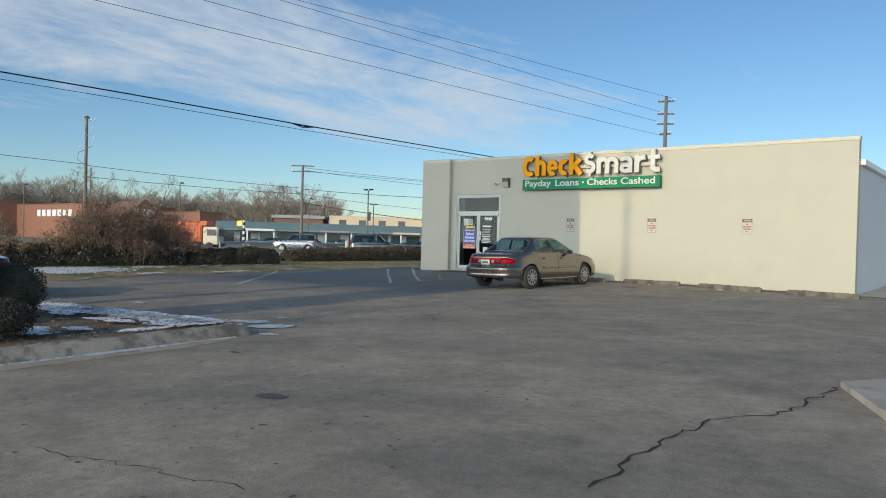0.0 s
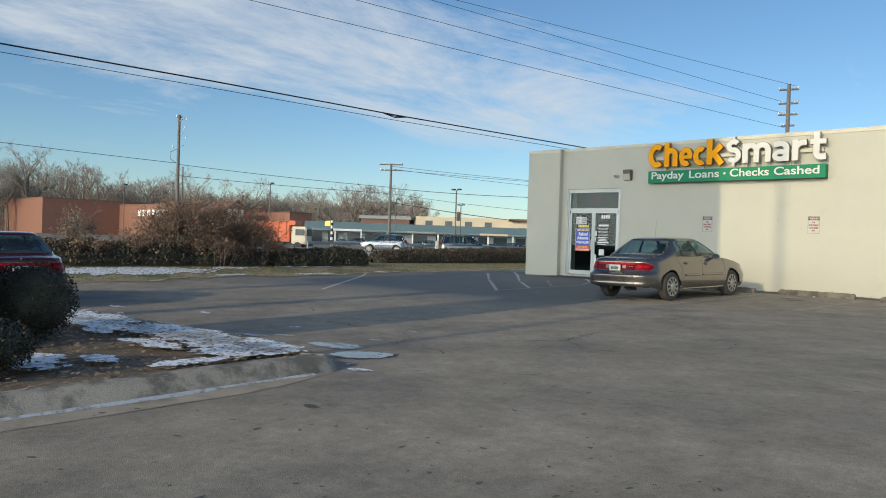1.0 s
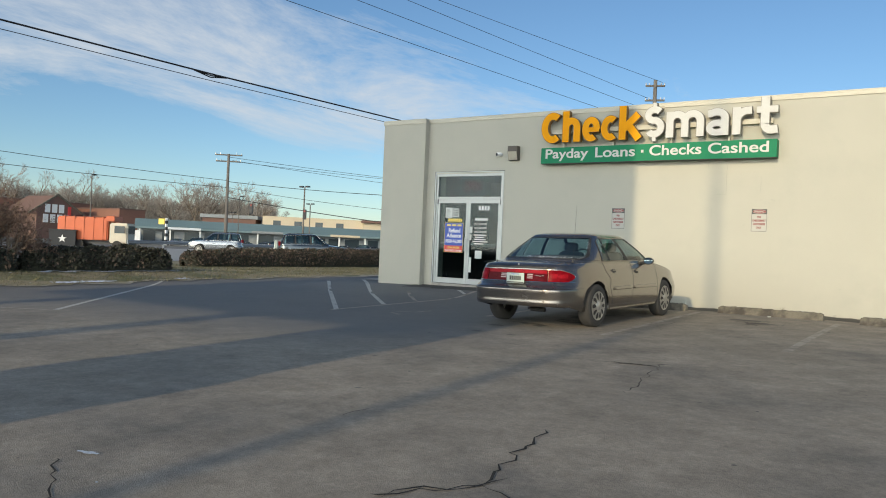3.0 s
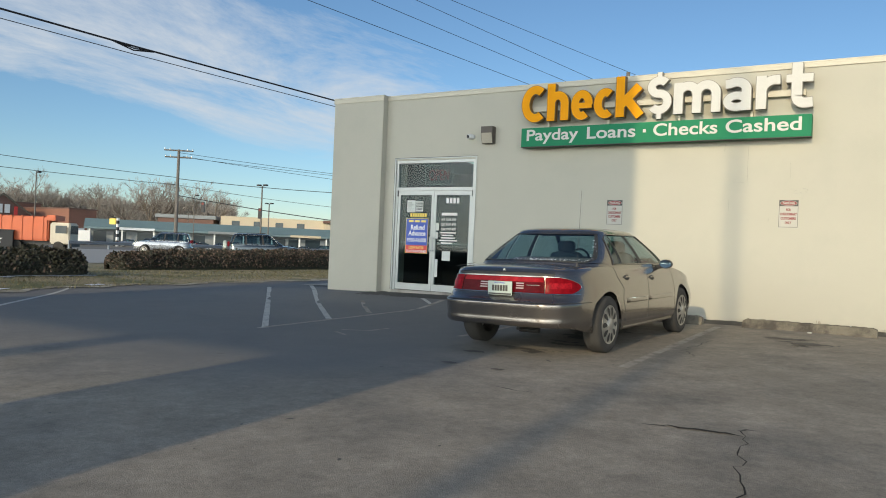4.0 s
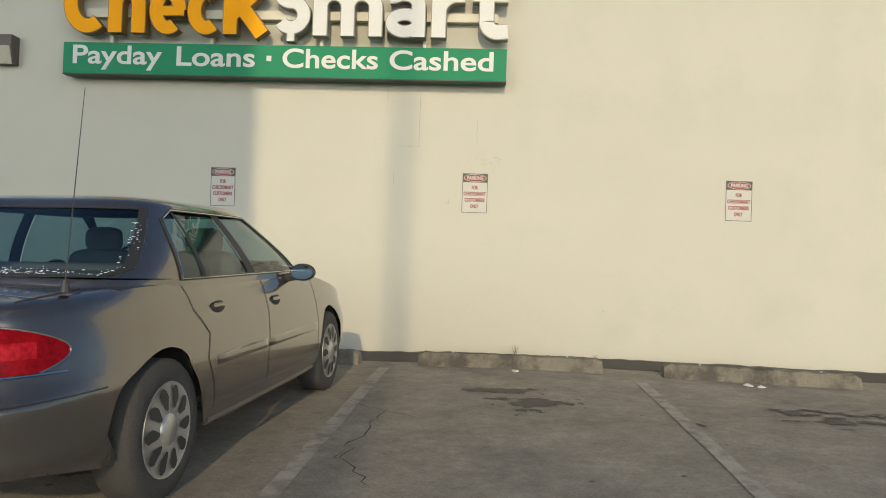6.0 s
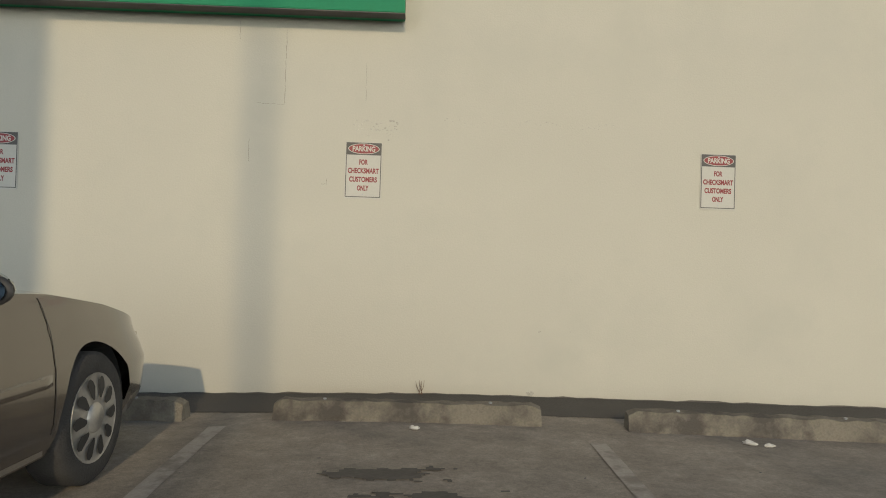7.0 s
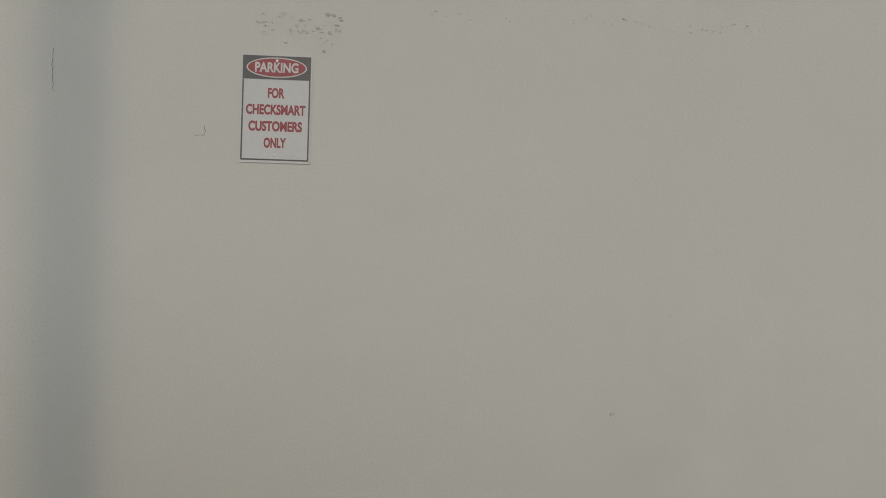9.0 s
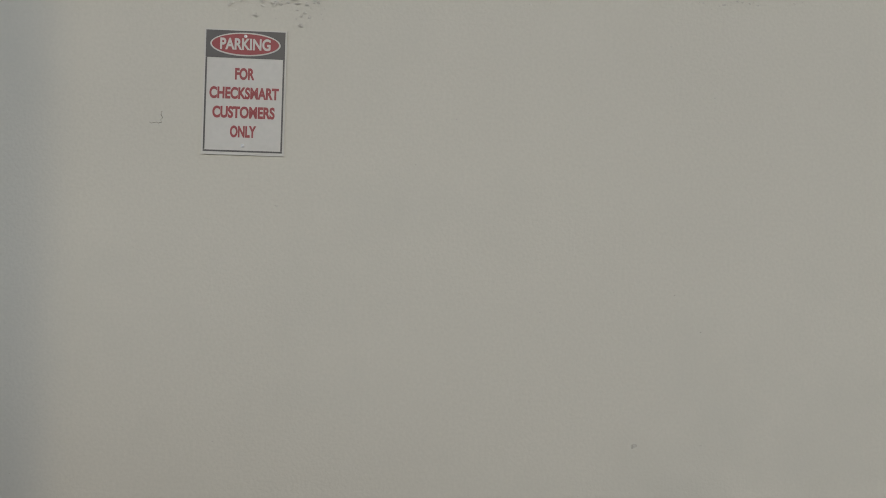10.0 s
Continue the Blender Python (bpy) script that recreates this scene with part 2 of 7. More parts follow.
M_SIGNWHITE = mat("weathered_sign_white", (0.46, 0.445, 0.395), 0.55, var=0.06, bump=0.02, spec=0.25)
M_RETURN_O = mat("bronze_letter_return", (0.22, 0.115, 0.025), 0.5, var=0.1, bump=0.02)
M_RETURN_W = mat("grey_letter_return", (0.22, 0.21, 0.18), 0.5, var=0.1, bump=0.02)
M_WHITE = mat("white_paint", (0.78, 0.78, 0.76), 0.5, var=0.05, bump=0.03)
M_BLACK = mat("black_paint", (0.022, 0.022, 0.024), 0.5, var=0.1, bump=0.03)
M_SIGNDARK = mat("faded_black_sign_ink", (0.045, 0.042, 0.038), 0.5, var=0.15, bump=0.02)
M_RED = mat("red_ink", (0.20, 0.014, 0.017), 0.5, var=0.12, fine=30, bump=0.02)
M_BLUE = mat("blue_ink", (0.045, 0.09, 0.42), 0.45, var=0.06, bump=0.02)
M_POSTRED = mat("poster_red", (0.62, 0.06, 0.05), 0.45, var=0.06, bump=0.02)
M_YELLOW = mat("yellow_ink", (0.80, 0.62, 0.12), 0.45, var=0.06, bump=0.02)
M_CONC = mat("weathered_concrete", (0.175, 0.156, 0.12), 0.9, var=0.25, scale=3, fine=70, bump=0.7, stain=(0.075, 0.066, 0.055), stain_at=(0.44, 0.62), stain_scale=3.5)
M_CONC2 = mat("pale_concrete", (0.40, 0.37, 0.32), 0.9, var=0.15, scale=2, fine=70, bump=0.4, stain=(0.22, 0.2, 0.17), stain_at=(0.52, 0.7), stain_scale=1.5)
M_KERB = mat("stained_kerb_concrete", (0.31, 0.285, 0.245), 0.9, var=0.22, scale=2.5, fine=60, bump=0.7, stain=(0.13, 0.122, 0.105), stain_at=(0.45, 0.60), stain_scale=3.5)
M_GUTTER = mat("worn_gutter_concrete", (0.36, 0.31, 0.245), 0.9, var=0.25, scale=2, fine=70, bump=0.5, stain=(0.22, 0.19, 0.15), stain_at=(0.52, 0.70), stain_scale=1.6)
M_LINE = mat("worn_white_line_paint", (0.50, 0.48, 0.43), 0.8, var=0.12, scale=6, fine=60, bump=0.3, stain=(0.19, 0.178, 0.165), stain_at=(0.55, 0.68), stain_scale=7)
M_LINE2 = mat("faded_line_paint", (0.36, 0.322, 0.27), 0.85, var=0.18, scale=5, fine=60, bump=0.3, stain=(0.22, 0.193, 0.158), stain_at=(0.46, 0.62), stain_scale=6)
M_CRACK = mat("crack_shadow", (0.018, 0.016, 0.014), 1.0, var=0.2, bump=0.1)
M_OIL = mat("oil_and_shade", (0.078, 0.070, 0.060), 0.7, var=0.3, scale=6, fine=40, bump=0.2)
M_SNOW = mat("old_snow", (0.80, 0.84, 0.90), 0.6, var=0.08, scale=3, fine=40, bump=0.5, stain=(0.22, 0.19, 0.155), stain_at=(0.50, 0.62), stain_scale=13)
M_GRIT = mat("damp_grit", (0.075, 0.068, 0.058), 0.9, var=0.3, scale=3, fine=80, bump=0.6)
M_FROZEN = mat("frozen_puddle", (0.33, 0.38, 0.42), 0.3, var=0.15, scale=4, fine=40, bump=0.2, stain=(0.30, 0.30, 0.29), stain_at=(0.48, 0.65), stain_scale=5)
M_MULCH = mat("mulch_bed", (0.165, 0.128, 0.09), 0.95, var=0.4, scale=3, fine=50, bump=1.0)
M_GRASS = mat("winter_grass", (0.30, 0.25, 0.155), 0.95, var=0.32, scale=0.9, fine=30, bump=0.8, stain=(0.125, 0.132, 0.055), stain_at=(0.44, 0.60), stain_scale=0.75)
M_EDGE = mat("pale_dead_grass_edge", (0.40, 0.36, 0.28), 0.95, var=0.25, scale=3, fine=40, bump=0.6, stain=(0.24, 0.205, 0.14), stain_at=(0.45, 0.62), stain_scale=1.6)
M_ROAD = mat("worn_road", (0.36, 0.35, 0.33), 0.85, var=0.08, scale=0.2, fine=60, bump=0.3)
M_FIELD = mat("far_ground", (0.17, 0.155, 0.125), 0.95, var=0.2, scale=0.03, fine=2, bump=0.2)
M_BARK = mat("grey_bark", (0.20, 0.165, 0.13), 0.95, var=0.25, scale=2, fine=20, bump=0.4)
M_TWIG = island_tint(mat("bare_twigs", (0.30, 0.265, 0.23), 0.95, var=0.2, scale=1, fine=10, bump=0))
M_SHRUB = island_tint(mat("brown_shrub_twigs", (0.20, 0.135, 0.10), 0.95, var=0.25, scale=1, fine=10, bump=0), 0.5)
M_SHRUBLEAF = island_tint(mat("dry_shrub_leaves", (0.17, 0.112, 0.076), 0.9, var=0.25, scale=1, fine=10, bump=0), 0.5)
M_HEDGELEAF = island_tint(mat("evergreen_hedge_leaves", (0.036, 0.036, 0.022), 0.7, var=0.3, scale=1, fine=10, bump=0), 0.55)
M_BRONZELEAF = island_tint(mat("bronze_hedge_leaves", (0.128, 0.090, 0.067), 0.8, var=0.3, scale=1, fine=10, bump=0), 0.55)
M_STONE = random_tint(mat("split_face_stone", (0.26, 0.24, 0.215), 0.9, var=0.25, scale=5, fine=40, bump=1.0, stain=(0.11, 0.10, 0.09), stain_at=(0.5, 0.7), stain_scale=3), 0.22)
M_MORTAR = mat("mortar", (0.22, 0.21, 0.19), 0.95, var=0.1, bump=0.3)
M_TEAL = mat("teal_painted_steel", (0.012, 0.16, 0.20), 0.45, var=0.08, bump=0.03)
M_PANEL = mat("translucent_white_panel", (0.66, 0.70, 0.74), 0.5, var=0.03, bump=0.02)
M_BRICK = mat("orange_brown_brick", (0.24, 0.115, 0.080), 0.9, var=0.12, scale=0.5, fine=8, bump=0.4)
M_BRICKD = mat("dark_brick", (0.17, 0.10, 0.08), 0.9, var=0.12, scale=0.5, fine=8, bump=0.4)
M_STRIPROOF = mat("teal_metal_roof", (0.14, 0.205, 0.22), 0.6, var=0.1, scale=0.3, fine=5, bump=0.1)
M_STRIPWALL = mat("pale_strip_wall", (0.25, 0.27, 0.28), 0.8, var=0.1, scale=0.3, fine=5, bump=0.1)
M_BEIGE = mat("beige_far_wall", (0.55, 0.47, 0.34), 0.85, var=0.08, scale=0.2, fine=5, bump=0.1)
M_WINDOW = mat("dark_shop_glass", (0.03, 0.045, 0.055), 0.15, var=0.15, bump=0.0)
M_POLE = mat("weathered_wood_pole", (0.145, 0.133, 0.120), 0.9, var=0.2, scale=2, fine=30, bump=0.4)
M_WIRE = mat("black_cable", (0.02, 0.02, 0.022), 0.6, var=0.05, bump=0)
M_STEEL = mat("galvanised_steel", (0.40, 0.41, 0.42), 0.45, metal=0.7, var=0.1, bump=0.05)
M_GLASS = glass("door_glass", (0.56, 0.66, 0.68), 0.02, 0.02)
M_CARGLASS = glass("car_glass", (0.44, 0.58, 0.62), 0.01, 0.07)
M_NEON = glow("dim_open_sign_neon", (0.36, 0.06, 0.07), 0.2)
M_TUBE = glow("ceiling_panel_light", (1.0, 0.95, 0.85), 1.6)
M_SIGNAL = glow("red_signal_lamp", (0.16, 0.02, 0.015), 0.15)


def car_paint(name, col):
    return mat(name, col, 0.24, metal=0.85, var=0.08, scale=1.2, fine=220, bump=0.0, coat=1.0, stain=(col[0] * 1.5 + 0.02, col[1] * 1.5 + 0.02, col[2] * 1.5 + 0.02), stain_at=(0.58, 0.85), stain_scale=2.2)


M_CARPAINT = car_paint("taupe_metallic_paint", (0.175, 0.155, 0.139))
M_CARRED = car_paint("dark_red_metallic_paint", (0.14, 0.012, 0.025))
M_CARBLUE = car_paint("slate_blue_paint", (0.05, 0.065, 0.075))
M_CARSILVER = car_paint("silver_paint", (0.30, 0.31, 0.32))
M_TYRE = mat("dusty_tyre_rubber", (0.044, 0.041, 0.037), 0.9, var=0.25, scale=8, fine=90, bump=0.5)
M_RIM = mat("silver_wheel_cover", (0.46, 0.44, 0.40), 0.38, metal=0.6, var=0.12, scale=8, bump=0.05)
M_TAIL = mat("red_tail_lens", (0.20, 0.004, 0.008), 0.18, var=0.4, scale=14, fine=70, bump=0.05, spec=0.07)
M_TAILBRIGHT = mat("bright_red_lens", (0.30, 0.008, 0.014), 0.2, var=0.5, scale=18, fine=70, bump=0.05, spec=0.1)
M_TAILDARK = mat("dark_red_lens", (0.085, 0.003, 0.006), 0.25, var=0.4, scale=12, fine=70, bump=0.03, spec=0.08)
M_CHROME = mat("chrome_trim", (0.62, 0.61, 0.58), 0.18, metal=1.0, var=0.05, bump=0)
M_MIRROR = mat("mirror_glass", (0.035, 0.055, 0.08), 0.06, metal=1.0, var=0.02, bump=0)
M_REVERSE = mat("reversing_lens", (0.42, 0.30, 0.29), 0.3, var=0.1, bump=0.02)
M_PLASTIC = mat("black_trim_plastic", (0.028, 0.027, 0.026), 0.6, var=0.15, bump=0.1)
M_SEAT = mat("grey_seat_cloth", (0.12, 0.12, 0.125), 0.95, var=0.12, bump=0.2)
M_PLATE = mat("licence_plate_white", (0.43, 0.49, 0.44), 0.5, var=0.06, bump=0.02)
M_TRUCK = mat("orange_truck_body", (0.56, 0.115, 0.035), 0.5, var=0.1, scale=1, bump=0.05)
M_TRUCKCAB = mat("cream_truck_cab", (0.55, 0.50, 0.40), 0.5, var=0.1, bump=0.05)
M_PAPER = mat("paper_notice", (0.62, 0.64, 0.60), 0.8, var=0.05, bump=0.05)
M_TRASH = mat("crumpled_litter", (0.58, 0.56, 0.50), 0.8, var=0.2, bump=0.4)


# ---- builders ----
def mesh_of(name, bm, material):
    me = bpy.data.meshes.new(name)
    bm.to_mesh(me)
    bm.free()
    for m in (material if isinstance(material, (list, tuple)) else [material]):
        me.materials.append(m)
    return me


def thing(name, bm=None, material=None, label="", category="", group="", kind="", at=None):
    ob = new(name, mesh_of(name, bm, material) if bm else None)
    if at is not None:
        ob.matrix_world = at
    return tagged(ob, label, category, group, kind)


def part(name, bm, material, parent, label=""):
    ob = new(name, mesh_of(name, bm, material))
    ob.parent = parent
    return tagged(ob, label)


def smooth(ob, angle=40):
    for p in ob.data.polygons:
        p.use_smooth = True
    ob.data.set_sharp_from_angle(angle=radians(angle))
    return ob


def box(bm, x0, x1, y0, y1, z0, z1, bevel=0.0):
    r = bmesh.ops.create_cube(bm, size=1)
    bmesh.ops.scale(bm, vec=(x1 - x0, y1 - y0, z1 - z0), verts=r["verts"])
    bmesh.ops.translate(bm, vec=((x0 + x1) / 2, (y0 + y1) / 2, (z0 + z1) / 2), verts=r["verts"])
    if bevel:
        es = list({e for v in r["verts"] for e in v.link_edges})
        bmesh.ops.bevel(bm, geom=es, offset=bevel, segments=2, affect="EDGES")
    return bm


def B(*a, **k):
    return box(bmesh.new(), *a, **k)


def rod(bm, p, q, r0, r1=None, n=8, caps=True):
    """A tapered round bar from p to q."""
    p, q = Vector(p), Vector(q)
    r1 = r0 if r1 is None else r1
    d = (q - p).normalized()
    u = d.orthogonal().normalized()
    v = d.cross(u)
    a = [bm.verts.new(p + (u * math.cos(t) + v * math.sin(t)) * r0) for t in (2 * math.pi * i / n for i in range(n))]
    b = [bm.verts.new(q + (u * math.cos(t) + v * math.sin(t)) * r1) for t in (2 * math.pi * i / n for i in range(n))]
    for i in range(n):
        bm.faces.new((a[i], a[(i + 1) % n], b[(i + 1) % n], b[i]))
    if caps:
        bm.faces.new(a[::-1]); bm.faces.new(b)
    return bm


def tube(pts, r, n=6):
    """One unbroken round line through the points."""
    pts = [Vector(p) for p in pts]
    closed = (pts[0] - pts[-1]).length < 1e-5
    rows = []
    for i, p in enumerate(pts):
        a, b = pts[max(0, i - 1)], pts[min(len(pts) - 1, i + 1)]
        if closed and i in (0, len(pts) - 1):
            a, b = pts[-2], pts[1]
        d = (b - a).normalized()
        u = d.cross(Vector((0, 0, 1)) if abs(d.z) < 0.9 else Vector((1, 0, 0))).normalized()
        v = d.cross(u)
        rows.append([p + (u * math.cos(t) + v * math.sin(t)) * r for t in (2 * math.pi * k / n for k in range(n + 1))])
    bm = grid_mesh(rows)
    bmesh.ops.remove_doubles(bm, verts=bm.verts, dist=r * 0.02)
    bmesh.ops.recalc_face_normals(bm, faces=bm.faces)
    return bm


def R(*a, **k):
    return rod(bmesh.new(), *a, **k)


def lathe(profile, n=24, axis="x"):
    """A turned form: profile of (along, radius) round the axis."""
    bm = bmesh.new()
    rings = []
    for s, r in profile:
        ring = []
        for i in range(n):
            t = 2 * math.pi * i / n
            c = (s, r * math.cos(t), r * math.sin(t)) if axis == "x" else (r * math.cos(t), r * math.sin(t), s)
            ring.append(bm.verts.new(c))
        rings.append(ring)
    for a, b in zip(rings, rings[1:]):
        for i in range(n):
            bm.faces.new((a[i], a[(i + 1) % n], b[(i + 1) % n], b[i]))
    bmesh.ops.recalc_face_normals(bm, faces=bm.faces)
    return bm


def prism(points, depth, axis="y"):
    """A flat outline, in (x, z) or (y, z) or (x, y), given thickness."""
    bm = bmesh.new()
    def p3(a, b, c):
        return {"y": (a, c, b), "x": (c, a, b), "z": (a, b, c)}[axis]
    lo = [bm.verts.new(p3(a, b, depth[0])) for a, b in points]
    hi = [bm.verts.new(p3(a, b, depth[1])) for a, b in points]
    bm.faces.new(lo); bm.faces.new(hi[::-1])
    n = len(points)
    for i in range(n):
        bm.faces.new((lo[i], lo[(i + 1) % n], hi[(i + 1) % n], hi[i]))
    bmesh.ops.recalc_face_normals(bm, faces=bm.faces)
    return bm


def grid_mesh(rows):
    """A surface through rows of points."""
    bm = bmesh.new()
    vs = [[bm.verts.new(p) for p in row] for row in rows]
    for a, b in zip(vs, vs[1:]):
        for i in range(len(a) - 1):
            f = [a[i], a[i + 1], b[i + 1], b[i]]
            try:
                bm.faces.new(f)
            except ValueError:
                pass
    return bm


def text_mesh(text, size, depth=0.002, align="CENTER", bold=0.0, spacing=1.0, width=1.0):
    """Letters as a mesh, upright in the x-z plane, facing -y, baseline at z = 0."""
    c = bpy.data.curves.new("letters", "FONT")
    c.body, c.size, c.extrude, c.align_x, c.offset, c.space_character = text, size, depth / 2, align, bold, spacing
    ob = bpy.data.objects.new("letters", c)
    scene.collection.objects.link(ob)
    me = bpy.data.meshes.new_from_object(ob.evaluated_get(bpy.context.evaluated_depsgraph_get()))
    bpy.data.objects.remove(ob)
    me.transform(Matrix.Diagonal((width, 1, 1, 1)))
    me.transform(Matrix.Rotation(radians(90), 4, "X"))
    return me


def writing(name, text, size, x, y, z, material, parent, depth=0.002, align="CENTER", bold=0.0, spacing=1.0, width=1.0, label=""):
    me = text_mesh(text, size, depth, align, bold, spacing, width)
    me.materials.append(material)
    ob = new(name, me)
    ob.parent = parent
    ob.matrix_basis = pose(x, y, z)
    return tagged(ob, label)


def fit_writing(name, text, x0, x1, y, z0, z1, material, parent, depth=0.002, bold=0.0, label=""):
    """Writing stretched to fill a given box."""
    me = text_mesh(text, 1.0, depth, "LEFT", bold)
    co = np.zeros(len(me.vertices) * 3); me.vertices.foreach_get("co", co); co = co.reshape(-1, 3)
    lo, hi = co.min(0), co.max(0)
    co[:, 0] = x0 + (co[:, 0] - lo[0]) / (hi[0] - lo[0]) * (x1 - x0)
    co[:, 2] = z0 + (co[:, 2] - lo[2]) / (hi[2] - lo[2]) * (z1 - z0)
    co[:, 1] += y
    me.vertices.foreach_set("co", co.ravel())
    me.materials.append(material)
    ob = new(name, me)
    ob.parent = parent
    return tagged(ob, label)


def sstep(a, b, x):
    t = min(1.0, max(0.0, (x - a) / (b - a)))
    return t * t * (3 - 2 * t)


def gz(x, y):
    """Height of the ground: the lot falls to the south-west, the apron at the door is raised, the verge is a low bank, the road beyond lies lower."""
    xc, yc = max(-14.0, min(12.0, x)), max(-30.0, min(6.0, y))
    z = 0.0172 * xc + 0.0162 * yc - 0.0074
    z -= 0.03 * max(0.0, xc - 0.8) * sstep(-4.0, -0.6, y) * (1 - sstep(8, 12, x))
    z += 0.17 * sstep(-4.6, -6.0, x) * sstep(-2.0, -0.2, y) * (1 - sstep(-10.5, -13.0, x))
    k = sstep(-14.0, -17.5, x)
    z = z * (1 - k) + (-0.12) * k
    z += -0.15 * sstep(-22.0, -34.0, x) - 0.6 * sstep(-63.0, -74.0, x)
    return z


def sheet(name, xs, ys, dz, material, label, category, kind="structure", parent=None):
    bm = grid_mesh([[(x, y, gz(x, y) + dz) for x in xs] for y in ys])
    bmesh.ops.recalc_face_normals(bm, faces=bm.faces)
    if parent:
        return part(name, bm, material, parent, label)
    return thing(name, bm, material, label, category, kind=kind)


def span(a, b, step):
    n = max(1, round(abs(b - a) / step))
    return [a + (b - a) * i / n for i in range(n + 1)]


def patch(name, cx, cy, rx, ry, dz, material, parent, seed, label="", wob=0.45, n=36, turn=0.0):
    """A flat blot with a ragged outline lying on the ground."""
    rnd = random.Random(seed)
    ph = [rnd.uniform(0, 6.28) for _ in range(4)]
    bm = bmesh.new()
    rings = []
    c0 = bm.verts.new((cx, cy, gz(cx, cy) + dz))
    for k in (0.5, 1.0):
        ring = []
        for i in range(n):
            t = 2 * math.pi * i / n
            w = 1 + wob * (0.5 * math.sin(2 * t + ph[0]) + 0.35 * math.sin(3 * t + ph[1]) + 0.3 * math.sin(5 * t + ph[2]) + 0.2 * math.sin(9 * t + ph[3])) * k + rnd.uniform(-0.08, 0.08) * k
            u, v = rx * k * w * math.cos(t), ry * k * w * math.sin(t)
            x, y = cx + u * math.cos(turn) - v * math.sin(turn), cy + u * math.sin(turn) + v * math.cos(turn)
            ring.append(bm.verts.new((x, y, gz(x, y) + dz)))
        rings.append(ring)
    for i in range(n):
        bm.faces.new((c0, rings[0][i], rings[0][(i + 1) % n]))
        bm.faces.new((rings[0][i], rings[1][i], rings[1][(i + 1) % n], rings[0][(i + 1) % n]))
    bmesh.ops.recalc_face_normals(bm, faces=bm.faces)
    return part(name, bm, material, parent, label)


def mottled(name, cx, cy, rx, ry, dz, material, parent, seed, label="", fill=0.0, turn=0.0, cell=0.035, streak=1.0):
    """A thin broken film on the ground: small cells kept where a noise is high, ragged to its edge."""
    bm = bmesh.new()
    off = Vector((seed * 3.7, seed * 1.3, 0))
    verts = {}
    nx, ny = int(rx / cell) + 1, int(ry / cell) + 1
    c, s = math.cos(turn), math.sin(turn)
    def vert(i, j):
        if (i, j) not in verts:
            u, v = i * cell, j * cell
            u += 0.4 * cell * noise.noise(Vector((i * 7.1, j * 3.3, seed)))
            v += 0.4 * cell * noise.noise(Vector((i * 2.1, j * 9.3, seed + 5)))
            x, y = cx + u * c - v * s, cy + u * s + v * c
            verts[(i, j)] = bm.verts.new((x, y, gz(x, y) + dz))
        return verts[(i, j)]
    for i in range(-nx, nx):
        for j in range(-ny, ny):
            u, v = (i + 0.5) * cell, (j + 0.5) * cell
            r = (u / rx) ** 2 + (v / ry) ** 2
            p = Vector((u * 2.2 / streak, v * 2.2, 0)) + off
            h = noise.noise(p) * 0.6 + noise.noise(p * 3.1) * 0.35 + noise.noise(p * 8.0) * 0.25
            if h + fill > r * 0.75 - 0.05:
                bm.faces.new((vert(i, j), vert(i + 1, j), vert(i + 1, j + 1), vert(i, j + 1)))
    bmesh.ops.recalc_face_normals(bm, faces=bm.faces)
    return part(name, bm, material, parent, label)


def crack(points, width, parent, seed, material=None, dz=0.006):
    """A ragged crack in the paving along a rough line."""
    rnd = random.Random(seed)
    pts = []
    for (x0, y0), (x1, y1) in zip(points, points[1:]):
        n = max(2, int(math.hypot(x1 - x0, y1 - y0) / 0.09))
        for i in range(n):
            t = i / n
            pts.append((x0 + (x1 - x0) * t + rnd.uniform(-0.045, 0.045), y0 + (y1 - y0) * t + rnd.uniform(-0.045, 0.045)))
    pts.append(points[-1])
    bm = bmesh.new()
    prev = None
    for i, (x, y) in enumerate(pts):
        a, b = pts[max(0, i - 1)], pts[min(len(pts) - 1, i + 1)]
        dx, dy = b[0] - a[0], b[1] - a[1]
        l = math.hypot(dx, dy) or 1
        w = width * rnd.uniform(0.25, 1.0) * (0.3 if i in (0, len(pts) - 1) else 1)
        cur = [bm.verts.new((x - dy / l * w / 2, y + dx / l * w / 2, gz(x, y) + dz)), bm.verts.new((x + dy / l * w / 2, y - dx / l * w / 2, gz(x, y) + dz))]
        if prev:
            bm.faces.new((prev[0], prev[1], cur[1], cur[0]))
        prev = cur
    bmesh.ops.recalc_face_normals(bm, faces=bm.faces)
    return part("crack", bm, material or M_CRACK, parent)


def stripe(name, p, q, width, parent, material, dz=0.005, seed=0):
    """A painted line on the ground from p to q."""
    rnd = random.Random(seed)
    dx, dy = q[0] - p[0], q[1] - p[1]
    l = math.hypot(dx, dy)
    nx, ny = -dy / l, dx / l
    rows = []
    for t in span(0, 1, 0.25 / l):
        x, y = p[0] + dx * t, p[1] + dy * t
        w0, w1 = width / 2 * rnd.uniform(0.86, 1.05), width / 2 * rnd.uniform(0.86, 1.05)
        rows.append([(x + nx * w0, y + ny * w0, gz(x, y) + dz), (x - nx * w1, y - ny * w1, gz(x, y) + dz)])
    bm = grid_mesh(rows)
    bmesh.ops.recalc_face_normals(bm, faces=bm.faces)
    return part(name, bm, material, parent)


# ---- ground ----
def axis_lines(near, lo, hi, step, far):
    a = span(lo, hi, step)
    return [-v for v in reversed(far) if -v < lo] + a + [v for v in far if v > hi]


